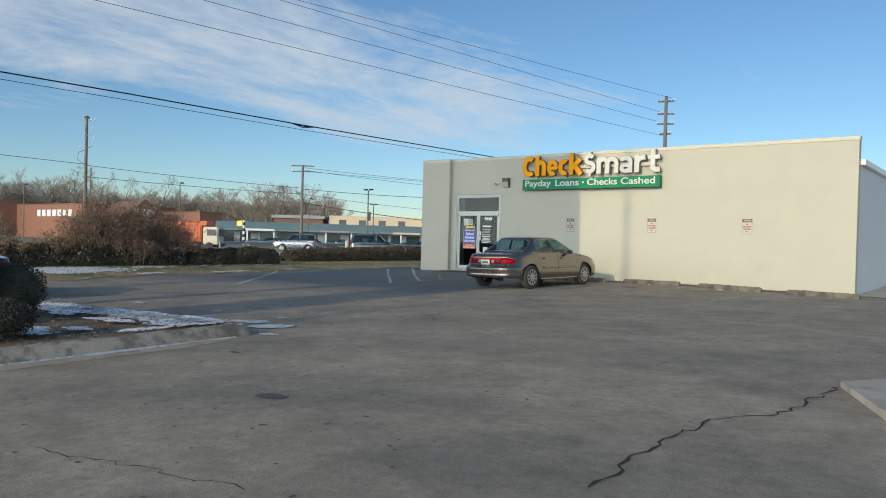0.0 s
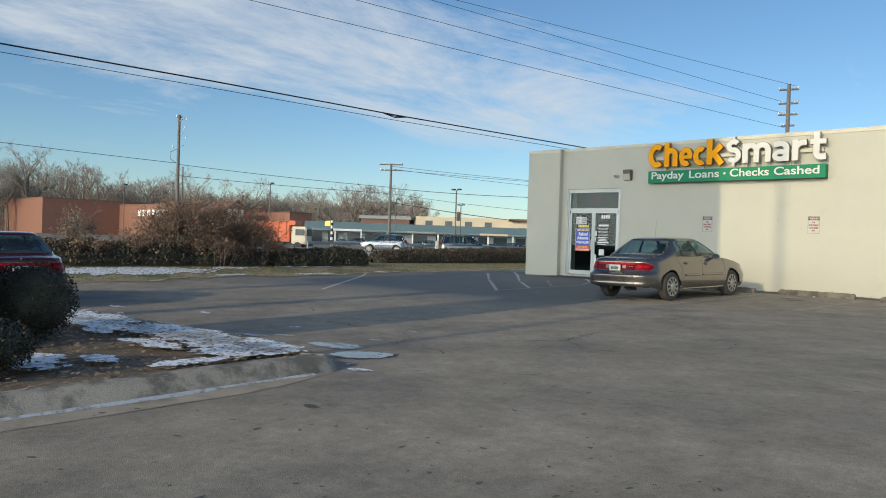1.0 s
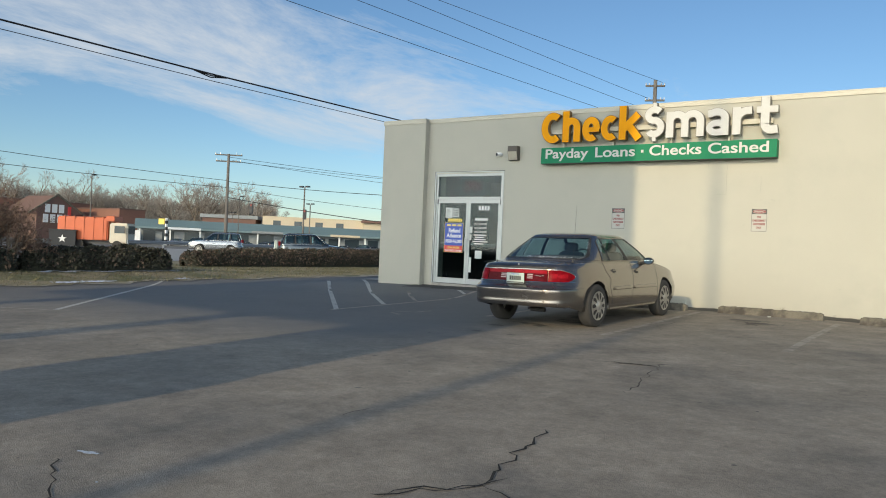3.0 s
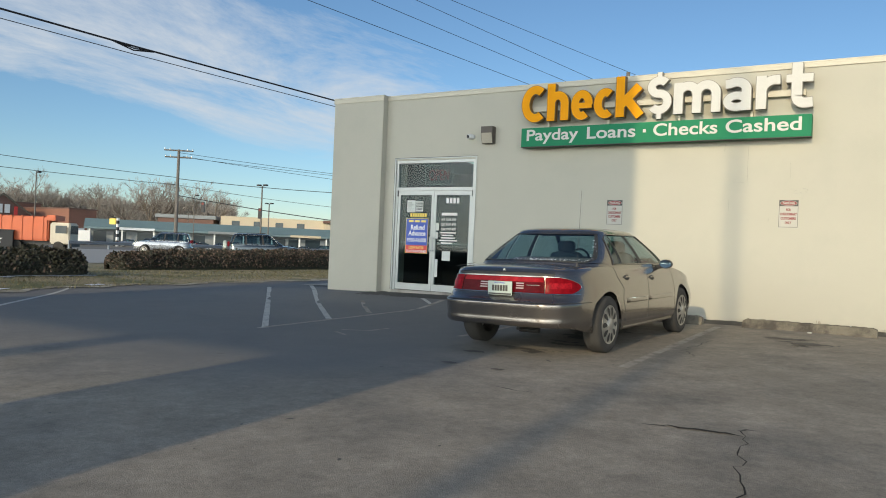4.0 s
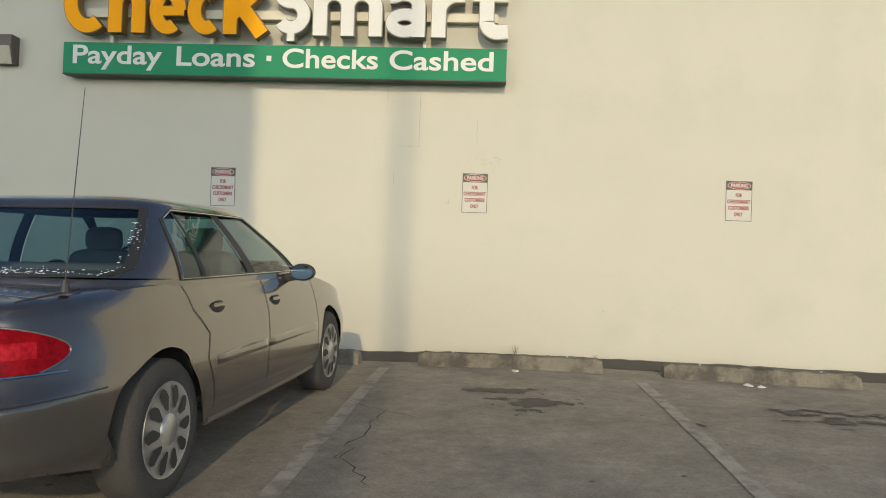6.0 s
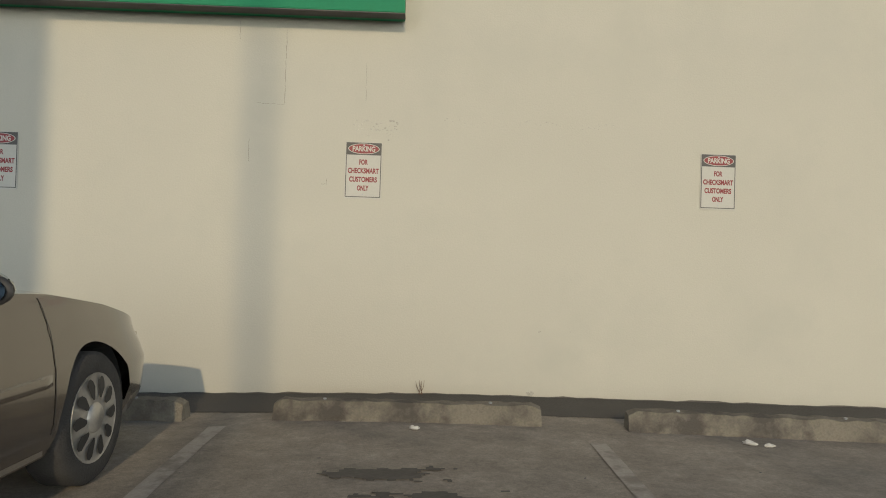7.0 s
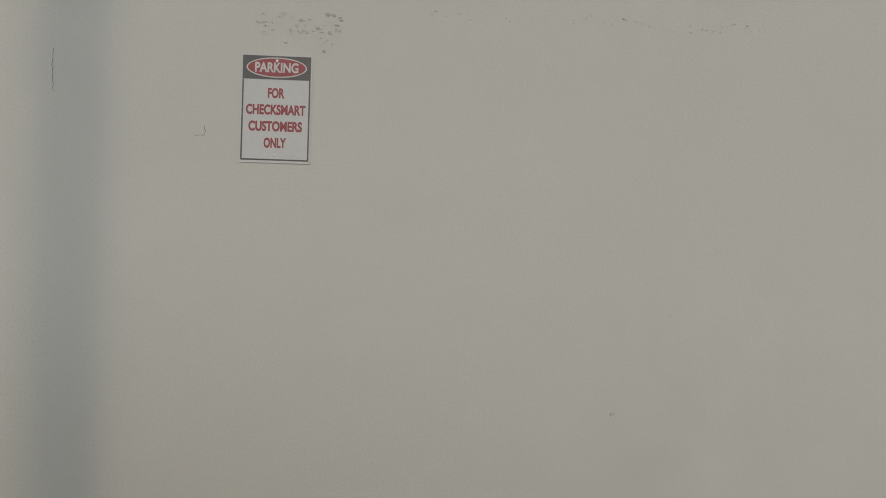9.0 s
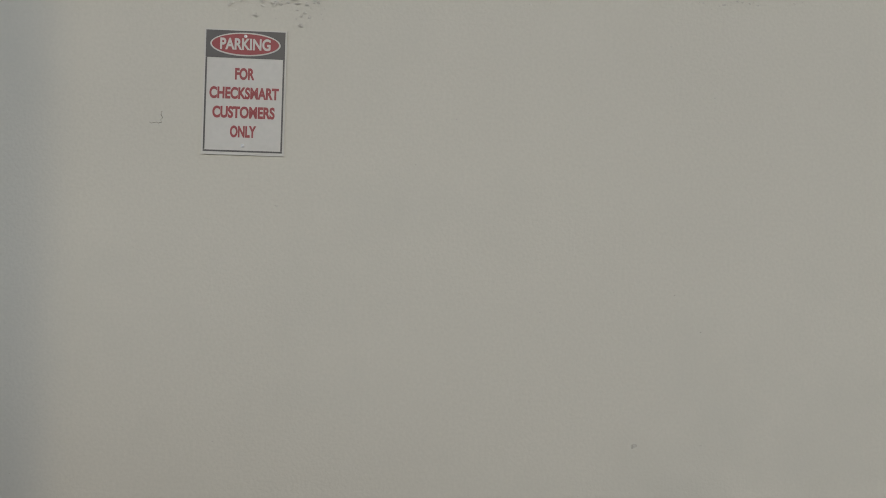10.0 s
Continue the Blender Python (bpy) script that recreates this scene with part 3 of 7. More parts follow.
FAR = [20, 30, 45, 70, 110, 180, 300, 600, 1200, 2500]
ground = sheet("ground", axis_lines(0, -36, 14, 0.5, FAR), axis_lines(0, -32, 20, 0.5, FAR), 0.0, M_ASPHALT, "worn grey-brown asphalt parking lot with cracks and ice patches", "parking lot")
far_lot = sheet("far_ground", [-2400, -800, -300, -160, -120, -90, -74, -71, -68, -65, -62], [-900, -300, -120, -60, 0, 40, 90, 150, 260, 600, 2000], 0.02, M_FIELD, "dull winter ground around the shopping centre across the road", "ground")
road = sheet("road", [-61, -56, -50, -42, -34, -31, -29, -27], [-400, -200, -100, -40, 0, 40, 100, 200, 500], 0.03, M_ROAD, "pale worn multi-lane road beyond the hedges", "road")
verge = sheet("grass_verge", [-26.8] + span(-26, -15.4, 0.5), span(-60, 60, 0.5), 0.012, M_GRASS, "strip of brown-green winter grass with snow traces", "grass")


def verge_edge():
    """The ragged edge where grass runs out over the asphalt, with dead blades."""
    rnd = random.Random(5)
    rows = []
    for y in span(-60, 40, 0.25):
        e = -14.85 + 0.18 * math.sin(y * 0.9) + 0.12 * math.sin(y * 2.7 + 1) + rnd.uniform(-0.12, 0.12) + (0.9 * sstep(1.5, 6, y))
        rows.append([(-15.6, y, gz(-15.6, y) + 0.016), (e, y, gz(e, y) + 0.012)])
    bm = grid_mesh(rows)
    bmesh.ops.recalc_face_normals(bm, faces=bm.faces)
    part("ragged_edge", bm, M_GRASS, verge)
    pale = []
    for (_, (e, y, z)) in rows:
        w = 0.10 + 0.14 * max(0.0, noise.noise(Vector((y * 0.8, 3.1, 0))) + 0.3)
        pale.append([(e - w - rnd.uniform(0, 0.25), y, gz(e - w, y) + 0.021), (e + rnd.uniform(-0.02, 0.10), y, gz(e, y) + 0.017)])
    bm = grid_mesh(pale)
    bmesh.ops.recalc_face_normals(bm, faces=bm.faces)
    part("pale_edge", bm, M_EDGE, verge, "pale line of dead grass and grit along the asphalt")
    bm = bmesh.new()
    for _ in range(24000):
        y = rnd.uniform(-20, 22)
        x = -14.8 - abs(rnd.gauss(0, 1)) * 4.0
        if x < -24:
            continue
        z = gz(x, y) + 0.012
        h, a = rnd.uniform(0.02, 0.06), rnd.uniform(0, 6.28)
        dx, dy = math.cos(a) * 0.012, math.sin(a) * 0.012
        lx, ly = rnd.uniform(-0.05, 0.05), rnd.uniform(-0.05, 0.05)
        bm.faces.new([bm.verts.new((x - dx, y - dy, z)), bm.verts.new((x + dx, y + dy, z)), bm.verts.new((x + lx, y + ly, z + h))])
    g = part("grass_blades", bm, island_tint(mat("grass_blades", (0.17, 0.15, 0.075), 0.95, var=0.3, bump=0), 0.5), verge)
    tagged(g, kind="stuff")
    for i, (x, y, rx, ry) in enumerate([(-16.4, -11.3, 0.8, 3.2), (-15.3, -8.6, 0.22, 1.1), (-15.1, -5.3, 0.2, 1.5), (-15.2, -2.0, 0.12, 0.6), (-16.8, -7.5, 0.5, 1.6)]):
        mottled("snow_patch", x, y, rx, ry, 0.03, M_SNOW, verge, 40 + i, "thin strip of old snow", 0.5 if i == 0 else 0.15, cell=0.06)


verge_edge()

# pale concrete side walk strip by the building's corner
part("concrete_strip", grid_mesh([[(x, y, gz(x, y) + 0.02) for x in span(-11.4, -9.46, 0.5)] for y in span(0.6, 6, 0.6)]), M_CONC2, ground)
part("concrete_strip", grid_mesh([[(x, y, gz(x, y) + 0.02) for x in span(6.1, 8.6, 0.5)] for y in span(-0.1, 9, 0.6)]), M_CONC2, ground)

# painted lines
for i, (p, q, w, m) in enumerate([
    ((-5.98, -5.76), (-11.6, 0.2), 0.10, M_LINE), ((-6.02, -5.85), (-5.98, -0.8), 0.10, M_LINE2), ((-6.1, -4.2), (-10.6, 0.6), 0.10, M_LINE),
    ((-6.2, -2.96), (-7.6, -1.3), 0.09, M_LINE2), ((-6.02, -1.2), (-6.5, -0.75), 0.10, M_LINE), ((-3.28, -1.2), (-3.3, -4.9), 0.09, M_LINE2),
    ((-0.69, -1.15), (-0.72, -6.1), 0.11, M_LINE2), ((1.78, -1.5), (1.66, -6.2), 0.11, M_LINE2), ((4.3, -1.7), (4.15, -6.3), 0.11, M_LINE2),
    ((-9.2, -9.2), (-15.0, -2.9), 0.10, M_LINE), ((-9.3, -9.3), (-10.2, -9.6), 0.10, M_LINE2),
    ((-4.93, -5.49), (-4.56, -5.73), 0.05, M_LINE2), ((-5.0, -5.26), (-4.62, -5.14), 0.05, M_LINE2), ((-4.62, -5.14), (-4.57, -4.73), 0.06, M_LINE2),
]):
    stripe("painted_line", p, q, w, ground, m, seed=i)

# cracks, stains and ice on the lot
for i, (pts, w) in enumerate([
    ([(7.9, -19.4), (7.85, -18.6), (7.9, -17.3), (8.25, -16.9), (8.43, -15.3)], 0.032),
    ([(-0.81, -2.73), (-0.43, -3.12), (-0.45, -3.67), (-0.5, -4.39)], 0.011), ([(-0.43, -3.12), (-0.2, -3.3)], 0.012),
    ([(0.14, -8.42), (0.42, -8.38), (0.78, -8.41)], 0.045), ([(0.72, -8.28), (0.84, -8.2)], 0.02),
    ([(1.0, -11.52), (1.09, -12.06), (1.24, -12.77), (1.18, -12.9), (1.04, -12.98), (0.94, -13.24)], 0.022), ([(1.24, -12.77), (1.79, -13.13)], 0.014),
    ([(1.79, -13.22), (2.04, -13.18), (2.43, -13.08), (2.78, -13.14)], 0.013), ([(-2.83, -13.83), (-2.23, -13.79), (-1.65, -13.76)], 0.035),
    ([(0.72, -14.63), (0.98, -14.9)], 0.02), ([(-0.38, -12.03), (-0.32, -11.77)], 0.02), ([(-4.99, -12.53), (-4.32, -12.93)], 0.03), ([(1.4, -13.7), (1.43, -13.26)], 0.014),
    ([(4.54, -20.97), (4.92, -20.91), (5.53, -20.78), (5.98, -20.68), (6.43, -20.62)], 0.014), ([(-0.54, -4.25), (-0.42, -4.55), (-0.25, -4.89)], 0.010),
    ([(0.79, -8.18), (0.78, -8.41), (0.86, -9.0), (0.92, -9.5), (1.0, -9.99)], 0.012), ([(0.88, -13.28), (1.14, -12.9), (1.3, -12.6)], 0.02), ([(-0.9, -13.8), (-0.3, -14.2), (0.1, -14.9)], 0.014), ([(2.9, -11.2), (3.1, -11.5), (3.05, -11.9)], 0.012), ([(3.9, -14.9), (4.2, -14.7)], 0.014), ([(2.2, -15.4), (2.5, -15.2), (2.6, -14.9)], 0.012), ([(-1.3, -7.8), (-0.9, -7.9)], 0.02),
]):
    crack(pts, w, ground, 60 + i)
rnd = random.Random(12)
# oil stains; the two large blots near x -1.9 darken the ground under the sedan as shade
for i, (x, y, rx, ry, fill) in enumerate([(0.70, -2.6, 0.68, 0.8, 0.04), (0.55, -2.25, 0.55, 0.3, 0.05), (3.3, -2.7, 0.6, 0.6, 0.0), (-1.95, -3.6, 0.55, 1.7, 0.1), (-1.9, -5.5, 0.9, 0.35, -0.1), (-1.7, -7.0, 0.14, 0.07, 0.5), (-2.3, -6.9, 0.12, 0.06, 0.5), (4.58, -18.95, 0.17, 0.10, 0.6), (-2.48, -6.03, 0.16, 0.08, 0.5), (2.9, -2.9, 0.7, 0.6, 0.05), (2.2, -17.6, 0.1, 0.05, 0.5), (5.3, -2.9, 0.6, 0.5, -0.1)]):
    mottled("oil_and_shade", x, y, rx, ry, 0.004 + 0.0004 * i, M_OIL, ground, 80 + i, "dark ground blot: oil, and under the sedan its painted shade", fill, cell=0.022, streak=1.5)
bm = bmesh.new()
for i in range(520):
    x, y = (rnd.uniform(-5, 8), rnd.uniform(-21, -1.3)) if i % 2 else (rnd.gauss(4.6, 1.6), rnd.gauss(-18.0, 1.6))
    if -7.2 < x < 1.1 and y < -16.2:
        continue
    s = abs(rnd.gauss(0.0, 0.008)) + 0.004
    a0, st = rnd.uniform(0, 6), rnd.uniform(1, 2.5)
    ring = []
    for k in range(7):
        a = 2 * math.pi * k / 7
        u, v = s * st * math.cos(a) * rnd.uniform(0.6, 1.2), s * math.sin(a) * rnd.uniform(0.6, 1.2)
        px, py = x + u * math.cos(a0) - v * math.sin(a0), y + u * math.sin(a0) + v * math.cos(a0)
        ring.append(bm.verts.new((px, py, gz(px, py) + 0.005)))
    bm.faces.new(ring)
bmesh.ops.recalc_face_normals(bm, faces=bm.faces)
tagged(part("tar_spots", bm, M_OIL, ground, "small dark pits and tar spots"), kind="stuff")
# dark grit collected between the wall and the wheel stops
mottled("wall_grit", -1.0, -0.28, 7.2, 0.42, 0.0036, M_GRIT, ground, 95, "dark damp grit along the wall", 1.3, cell=0.05)
M_THINSNOW = mat("thin_trodden_snow", (0.50, 0.55, 0.61), 0.5, var=0.15, scale=4, fine=40, bump=0.4, stain=(0.20, 0.19, 0.175), stain_at=(0.47, 0.62), stain_scale=9)
for i, (x, y, rx, ry, m, fill, turn, cell) in enumerate([
    (-0.55, -15.33, 0.62, 0.36, M_THINSNOW, 0.22, 0.25, 0.016), (0.40, -15.62, 0.36, 0.27, M_FROZEN, 0.6, 0.75, 0.016), (0.40, -15.62, 0.40, 0.31, M_OIL, 0.6, 0.75, 0.016), (-2.5, -14.75, 0.42, 0.22, M_THINSNOW, -0.08, 0.9, 0.02),
    (-1.08, -15.93, 0.55, 0.04, M_THINSNOW, 0.25, 0.1, 0.014), (-1.25, -15.80, 0.45, 0.03, M_THINSNOW, 0.2, 0.12, 0.014), (-1.75, -15.3, 0.3, 0.07, M_THINSNOW, 0.0, 0.3, 0.014),
    (-0.32, -13.92, 0.55, 0.10, M_THINSNOW, -0.16, -0.72, 0.012), (-0.5, -14.67, 0.20, 0.08, M_THINSNOW, -0.05, 0.3, 0.012), (-0.88, -13.66, 0.12, 0.03, M_THINSNOW, 0.1, 0.2, 0.012), (1.12, -16.28, 0.22, 0.10, M_SNOW, 0.3, 0.4, 0.018),
    (-0.4, -16.12, 1.3, 0.16, M_SNOW, 0.25, 0.0, 0.028), (-1.9, -15.55, 0.7, 0.12, M_THINSNOW, 0.0, 0.35, 0.02), (-7.3, -15.3, 0.8, 0.12, M_SNOW, 0.05, 0.0, 0.04), (-3.4, -16.15, 2.0, 0.14, M_SNOW, 0.2, 0.0, 0.035), (-5.3, -14.6, 0.35, 0.08, M_SNOW, 0.0, 0.0, 0.03)]):
    mottled("ice_patch", x, y, rx, ry, 0.006 if m is M_OIL else 0.009, m, ground, 200 + i, "thin frozen snow" if m in (M_SNOW, M_THINSNOW) else "dark wet rim" if m is M_OIL else "frozen puddle", fill, turn=turn, cell=cell, streak=1.8)


# ---- the shop building ----
X0, X1, ROOF = -9.45, 6.05, 4.352
PIER = -8.08
DOOR = (-7.79, -5.80, 2.93)
DSILL = 0.10


def shop_building():
    b = thing("shop_building", label="cream-painted flat-roofed cash store with pier and parapet", category="building")
    # facade wall: pieces around the door opening
    bm = bmesh.new()
    box(bm, PIER, DOOR[0], 0, 0.3, -0.6, ROOF)
    box(bm, DOOR[0], DOOR[1], 0, 0.3, DOOR[2], ROOF)
    box(bm, DOOR[1], X1, 0, 0.3, -0.6, ROOF)
    bmesh.ops.remove_doubles(bm, verts=bm.verts, dist=0.0005)
    part("wall", bm, M_STUCCO, b, "smooth cream-painted front wall with fine cracks")
    part("pier", B(X0, PIER, -0.17, 0.9, -0.6, ROOF - 0.004, bevel=0.006), M_STUCCO, b, "projecting cream corner pier")
    part("side_wall", B(X1 - 0.3, X1 - 0.004, 0.302, 13, -0.6, 3.72), M_SIDE, b, "pale grey side wall")
    part("side_wall", B(X0 + 0.1, X0 + 0.4, 0.902, 13, -0.6, 4.1), M_SIDE, b)
    part("back_wall", B(X0 + 0.402, X1 - 0.302, 12.7, 13, -0.6, 3.72), M_SIDE, b)
    part("roof", B(X0 + 0.402, X1 - 0.302, 0.302, 12.698, 3.5, 3.66), M_CONC, b, "flat roof behind the parapet")
    # flashing cap with drip edge
    part("cap_flashing", B(PIER + 0.002, X1 + 0.02, -0.025, 0.32, ROOF + 0.002, ROOF + 0.02), M_CAP, b, "thin metal cap along the parapet")
    part("cap_flashing", B(PIER + 0.002, X1 + 0.02, -0.022, -0.002, ROOF - 0.085, ROOF + 0.001), M_CAP, b)
    part("cap_flashing", B(X0 - 0.015, PIER + 0.012, -0.19, 0.92, ROOF - 0.002, ROOF + 0.022), M_CAP, b)
    part("cap_flashing", B(X0 - 0.012, PIER + 0.010, -0.188, -0.172, ROOF - 0.10, ROOF - 0.003), M_CAP, b)
    # side roof edge and downpipe on the grey wall
    part("eaves_trim", B(X1 - 0.02, X1 + 0.12, 0.31, 13, 3.6, 3.76, bevel=0.01), M_WHITE, b)
    part("downpipe", R((X1 + 0.07, 6.2, -0.1), (X1 + 0.07, 6.2, 3.6), 0.05), M_SIDE, b)
    # thin dark line with a ragged top along the foot of the wall
    rows = []
    r = random.Random(3)
    for x in span(PIER, X1, 0.12):
        rows.append([(x, -0.006, gz(x, 0) - 0.05), (x, -0.006 - r.uniform(0, 0.004), gz(x, 0) + 0.010 + r.uniform(-0.006, 0.010))])
    g = grid_mesh(rows)
    part("wall_foot", g, M_OIL, b, "dark ragged line at the foot of the wall")
    # fine wall cracks and paint blisters
    for k, (pts, w) in enumerate([
        ([(-0.52, 2.372), (-0.52, 2.7), (-0.515, 3.0)], 0.004), ([(-0.52, 2.372), (-0.75, 2.38)], 0.003), ([(-0.80, 1.89), (-0.805, 2.0), (-0.80, 2.08)], 0.003),
        ([(-0.155, 1.724), (-0.20, 1.722)], 0.004), ([(-0.155, 1.724), (-0.155, 1.765)], 0.004), ([(0.15, 2.42), (0.15, 2.75)], 0.003), ([(-0.9, 2.9), (-0.9, 3.05)], 0.003),
    ]):
        bm = bmesh.new()
        prev = None
        rr = random.Random(k)
        dense = []
        for (xa, za), (xb, zb) in zip(pts, pts[1:]):
            for i in range(9):
                dense.append((xa + (xb - xa) * i / 8 + rr.uniform(-0.004, 0.004), za + (zb - za) * i / 8 + rr.uniform(-0.004, 0.004)))
        vert = abs(pts[-1][1] - pts[0][1]) > abs(pts[-1][0] - pts[0][0])
        for x, z in dense:
            ww = w * rr.uniform(0.2, 0.7) / 2
            cur = [bm.verts.new((x - (ww if vert else 0), -0.003, z - (0 if vert else ww))), bm.verts.new((x + (ww if vert else 0), -0.003, z + (0 if vert else ww)))]
            if prev:
                bm.faces.new((prev[0], prev[1], cur[1], cur[0]))
            prev = cur
        part("wall_crack", bm, M_OIL, b)
    rr = random.Random(77)
    bm = bmesh.new()
    spots = [(1.648, 0.541, 0.012), (0.274, 1.425, 0.006), (1.575, 0.03, 0.03)]
    for i in range(60):
        spots.append((rr.uniform(0.05, 0.45), 2.20 + rr.gauss(0, 0.04), rr.uniform(0.003, 0.012)))
    for i in range(70):
        x = rr.uniform(0.8, 2.3)
        spots.append((x, 2.27 + 0.02 * math.sin(x * 9) + rr.gauss(0, 0.015), rr.uniform(0.002, 0.008)))
    for i in range(30):
        spots.append((rr.uniform(-0.9, 2.6), rr.uniform(0.3, 2.2), rr.uniform(0.002, 0.004)))
    for x, z, s in spots:
        n = 7
        o = rr.uniform(0, 6)
        ring = [bm.verts.new((x + s * rr.uniform(0.6, 1.6) * math.cos(6.283 * i / n + o), -0.0035, z + s * rr.uniform(0.4, 1.0) * math.sin(6.283 * i / n + o))) for i in range(n)]
        top = bm.verts.new((x, -0.003 - s * 0.25, z))
        for i in range(n):
            bm.faces.new((ring[i], ring[(i + 1) % n], top))
    bmesh.ops.recalc_face_normals(bm, faces=bm.faces)
    chips = part("paint_chips", bm, mat("chipped_paint", (0.42, 0.40, 0.34), 0.9, var=0.3, fine=90, bump=0.3), b)
    tagged(chips, kind="stuff")
    return b


shop = shop_building()


def entrance():
    """Aluminium double door with a transom, and the dim room behind it."""
    d = thing("entrance_door", label="closed white aluminium double glass door with transom, notices and poster", category="door", kind="structure")
    x0, x1, zt = DOOR[0] + 0.002, DOOR[1] - 0.002, DOOR[2] - 0.002
    xm, zb, zm = (x0 + x1) / 2, DSILL, 2.27
    y0, y1 = 0.015, 0.105
    f = bmesh.new()
    box(f, x0, x0 + 0.06, y0, y1, zb, zt); box(f, x1 - 0.06, x1, y0, y1, zb, zt)
    for a in (x0 - 0.03, x1 - 0.004):
        part("frame_trim", B(a, a + 0.034, -0.016, -0.002, zb, zt + 0.03, bevel=0.003), M_ALU, d)
    part("frame_trim", B(x0 - 0.03, x1 + 0.03, -0.017, -0.002, zt + 0.031, zt + 0.05, bevel=0.003), M_ALU, d)
    box(f, x0 + 0.06, x1 - 0.06, y0, y1, zt - 0.06, zt); box(f, x0 + 0.06, x1 - 0.06, y0, y1, zm, zm + 0.07)
    part("frame", f, M_ALU, d, "white aluminium door frame")
    part("threshold", B(x0, x1, -0.03, y1, -0.12, zb - 0.002), M_CONC2, d)
    part("head_gap", B(x0 - 0.04, x1 + 0.04, -0.012, -0.002, zt + 0.0515, zt + 0.062), M_BLACK, d)
    part("side_gap", B(x0 - 0.042, x0 - 0.031, -0.010, -0.002, zb, zt + 0.05), M_BLACK, d)
    tp = part("transom_pane", B(x0 + 0.062, x1 - 0.062, 0.055, 0.063, zm + 0.072, zt - 0.062), M_GLASS, d, "transom glass with a dim open sign behind")
    tp.visible_shadow = False
    for s in (0, 1):
        a0 = x0 + 0.064 if s == 0 else xm + 0.004
        a1 = xm - 0.004 if s == 0 else x1 - 0.064
        leaf = bmesh.new()
        t, yb0, yb1 = 0.06, 0.03, 0.085
        zl0, zl1 = zb + 0.012, zm - 0.006
        box(leaf, a0, a0 + t, yb0, yb1, zl0, zl1); box(leaf, a1 - t, a1, yb0, yb1, zl0, zl1)
        box(leaf, a0 + t, a1 - t, yb0, yb1, zl1 - 0.085, zl1); box(leaf, a0 + t, a1 - t, yb0, yb1, zl0, zl0 + 0.14)
        door = part("door_leaf", leaf, M_ALU, d, "narrow white stile door leaf")
        pane = part("pane", B(a0 + t + 0.001, a1 - t - 0.001, 0.052, 0.06, zl0 + 0.141, zl1 - 0.086), M_GLASS, door, "clear door glass")
        pane.visible_shadow = False
        part("push_bar", B(a0 + t, a1 - t, 0.10, 0.13, 1.12, 1.16), M_ALU, door)
        hx = a1 - 0.035 if s == 0 else a0 + 0.035
        h = bmesh.new()
        rod(h, (hx, -0.03, 0.95), (hx, -0.03, 1.28), 0.012); rod(h, (hx, -0.03, 0.98), (hx, 0.03, 0.98), 0.009); rod(h, (hx, -0.03, 1.25), (hx, 0.03, 1.25), 0.009)
        smooth(part("pull_handle", h, M_STEEL, door, "brushed steel pull handle"))
        part("hinge", R((a0 - 0.004 if s == 0 else a1 + 0.004, 0.02, zl1 - 0.12), (a0 - 0.004 if s == 0 else a1 + 0.004, 0.02, zl1 + 0.01), 0.014), M_BLACK, door)
    yp = 0.049
    # poster on the left leaf
    px0, px1, pz0, pz1 = -7.50, -6.93, 0.91, 1.67
    p = part("poster", B(px0, px1, yp - 0.004, yp, pz0, pz1), M_BLUE, d, "blue refund advance poster with red foot")
    part("poster_band", B(px0 + 0.004, px1 - 0.004, yp - 0.006, yp - 0.0042, pz0 + 0.004, pz0 + 0.175), M_POSTRED, p)
    bd = bmesh.new()
    for a in ((px0, px1, pz1 - 0.008, pz1), (px0, px1, pz0, pz0 + 0.006), (px0, px0 + 0.008, pz0 + 0.007, pz1 - 0.009), (px1 - 0.008, px1, pz0 + 0.007, pz1 - 0.009)):
        box(bd, a[0], a[1], yp - 0.008, yp - 0.0062, a[2], a[3])
    part("poster_border", bd, M_YELLOW, p)
    fit_writing("poster_text", "Refund", px0 + 0.13, px1 - 0.09, yp - 0.006, 1.42, 1.53, M_WHITE, p, bold=0.02)
    fit_writing("poster_text", "Advance", px0 + 0.07, px1 - 0.06, yp - 0.006, 1.29, 1.40, M_WHITE, p, bold=0.02)
    fit_writing("poster_text", "$500-$6,000", px0 + 0.04, px1 - 0.04, yp - 0.006, 1.14, 1.24, M_WHITE, p, bold=0.015)
    fit_writing("poster_text", "LOW RATES", px0 + 0.10, px1 - 0.10, yp - 0.008, 1.005, 1.06, M_YELLOW, p, bold=0.02)
    fit_writing("poster_text", "TAX CHECKS CASHED", px0 + 0.03, px1 - 0.03, yp - 0.008, 0.93, 0.98, M_WHITE, p, bold=0.02)
    bb = bmesh.new()
    for i in range(3):
        box(bb, px0 + 0.07 + i * 0.16, px0 + 0.19 + i * 0.16, yp - 0.006, yp - 0.0045, 1.585, 1.63)
    part("poster_bars", bb, M_YELLOW, p)
    # phone number as plain bars
    bb = bmesh.new()
    for i in range(7):
        box(bb, -7.40 + i * 0.062, -7.352 + i * 0.062, yp - 0.004, yp - 0.001, 1.70, 1.78)
    part("number_bars", bb, M_YELLOW, d)
    # paper notices
    part("notice", B(-7.49, -7.28, yp - 0.003, yp, 1.80, 2.06), M_PAPER, d, "white paper notice taped to the glass")
    n = part("notice", B(-7.27, -7.08, yp - 0.003, yp, 1.82, 2.04), M_PAPER, d, "taxes done here notice")
    for w, z in (("TAXES", 1.97), ("DONE", 1.91), ("HERE", 1.85)):
        writing("notice_text", w, 0.06, -7.175, yp - 0.004, z, M_BLACK, n, bold=0.002)
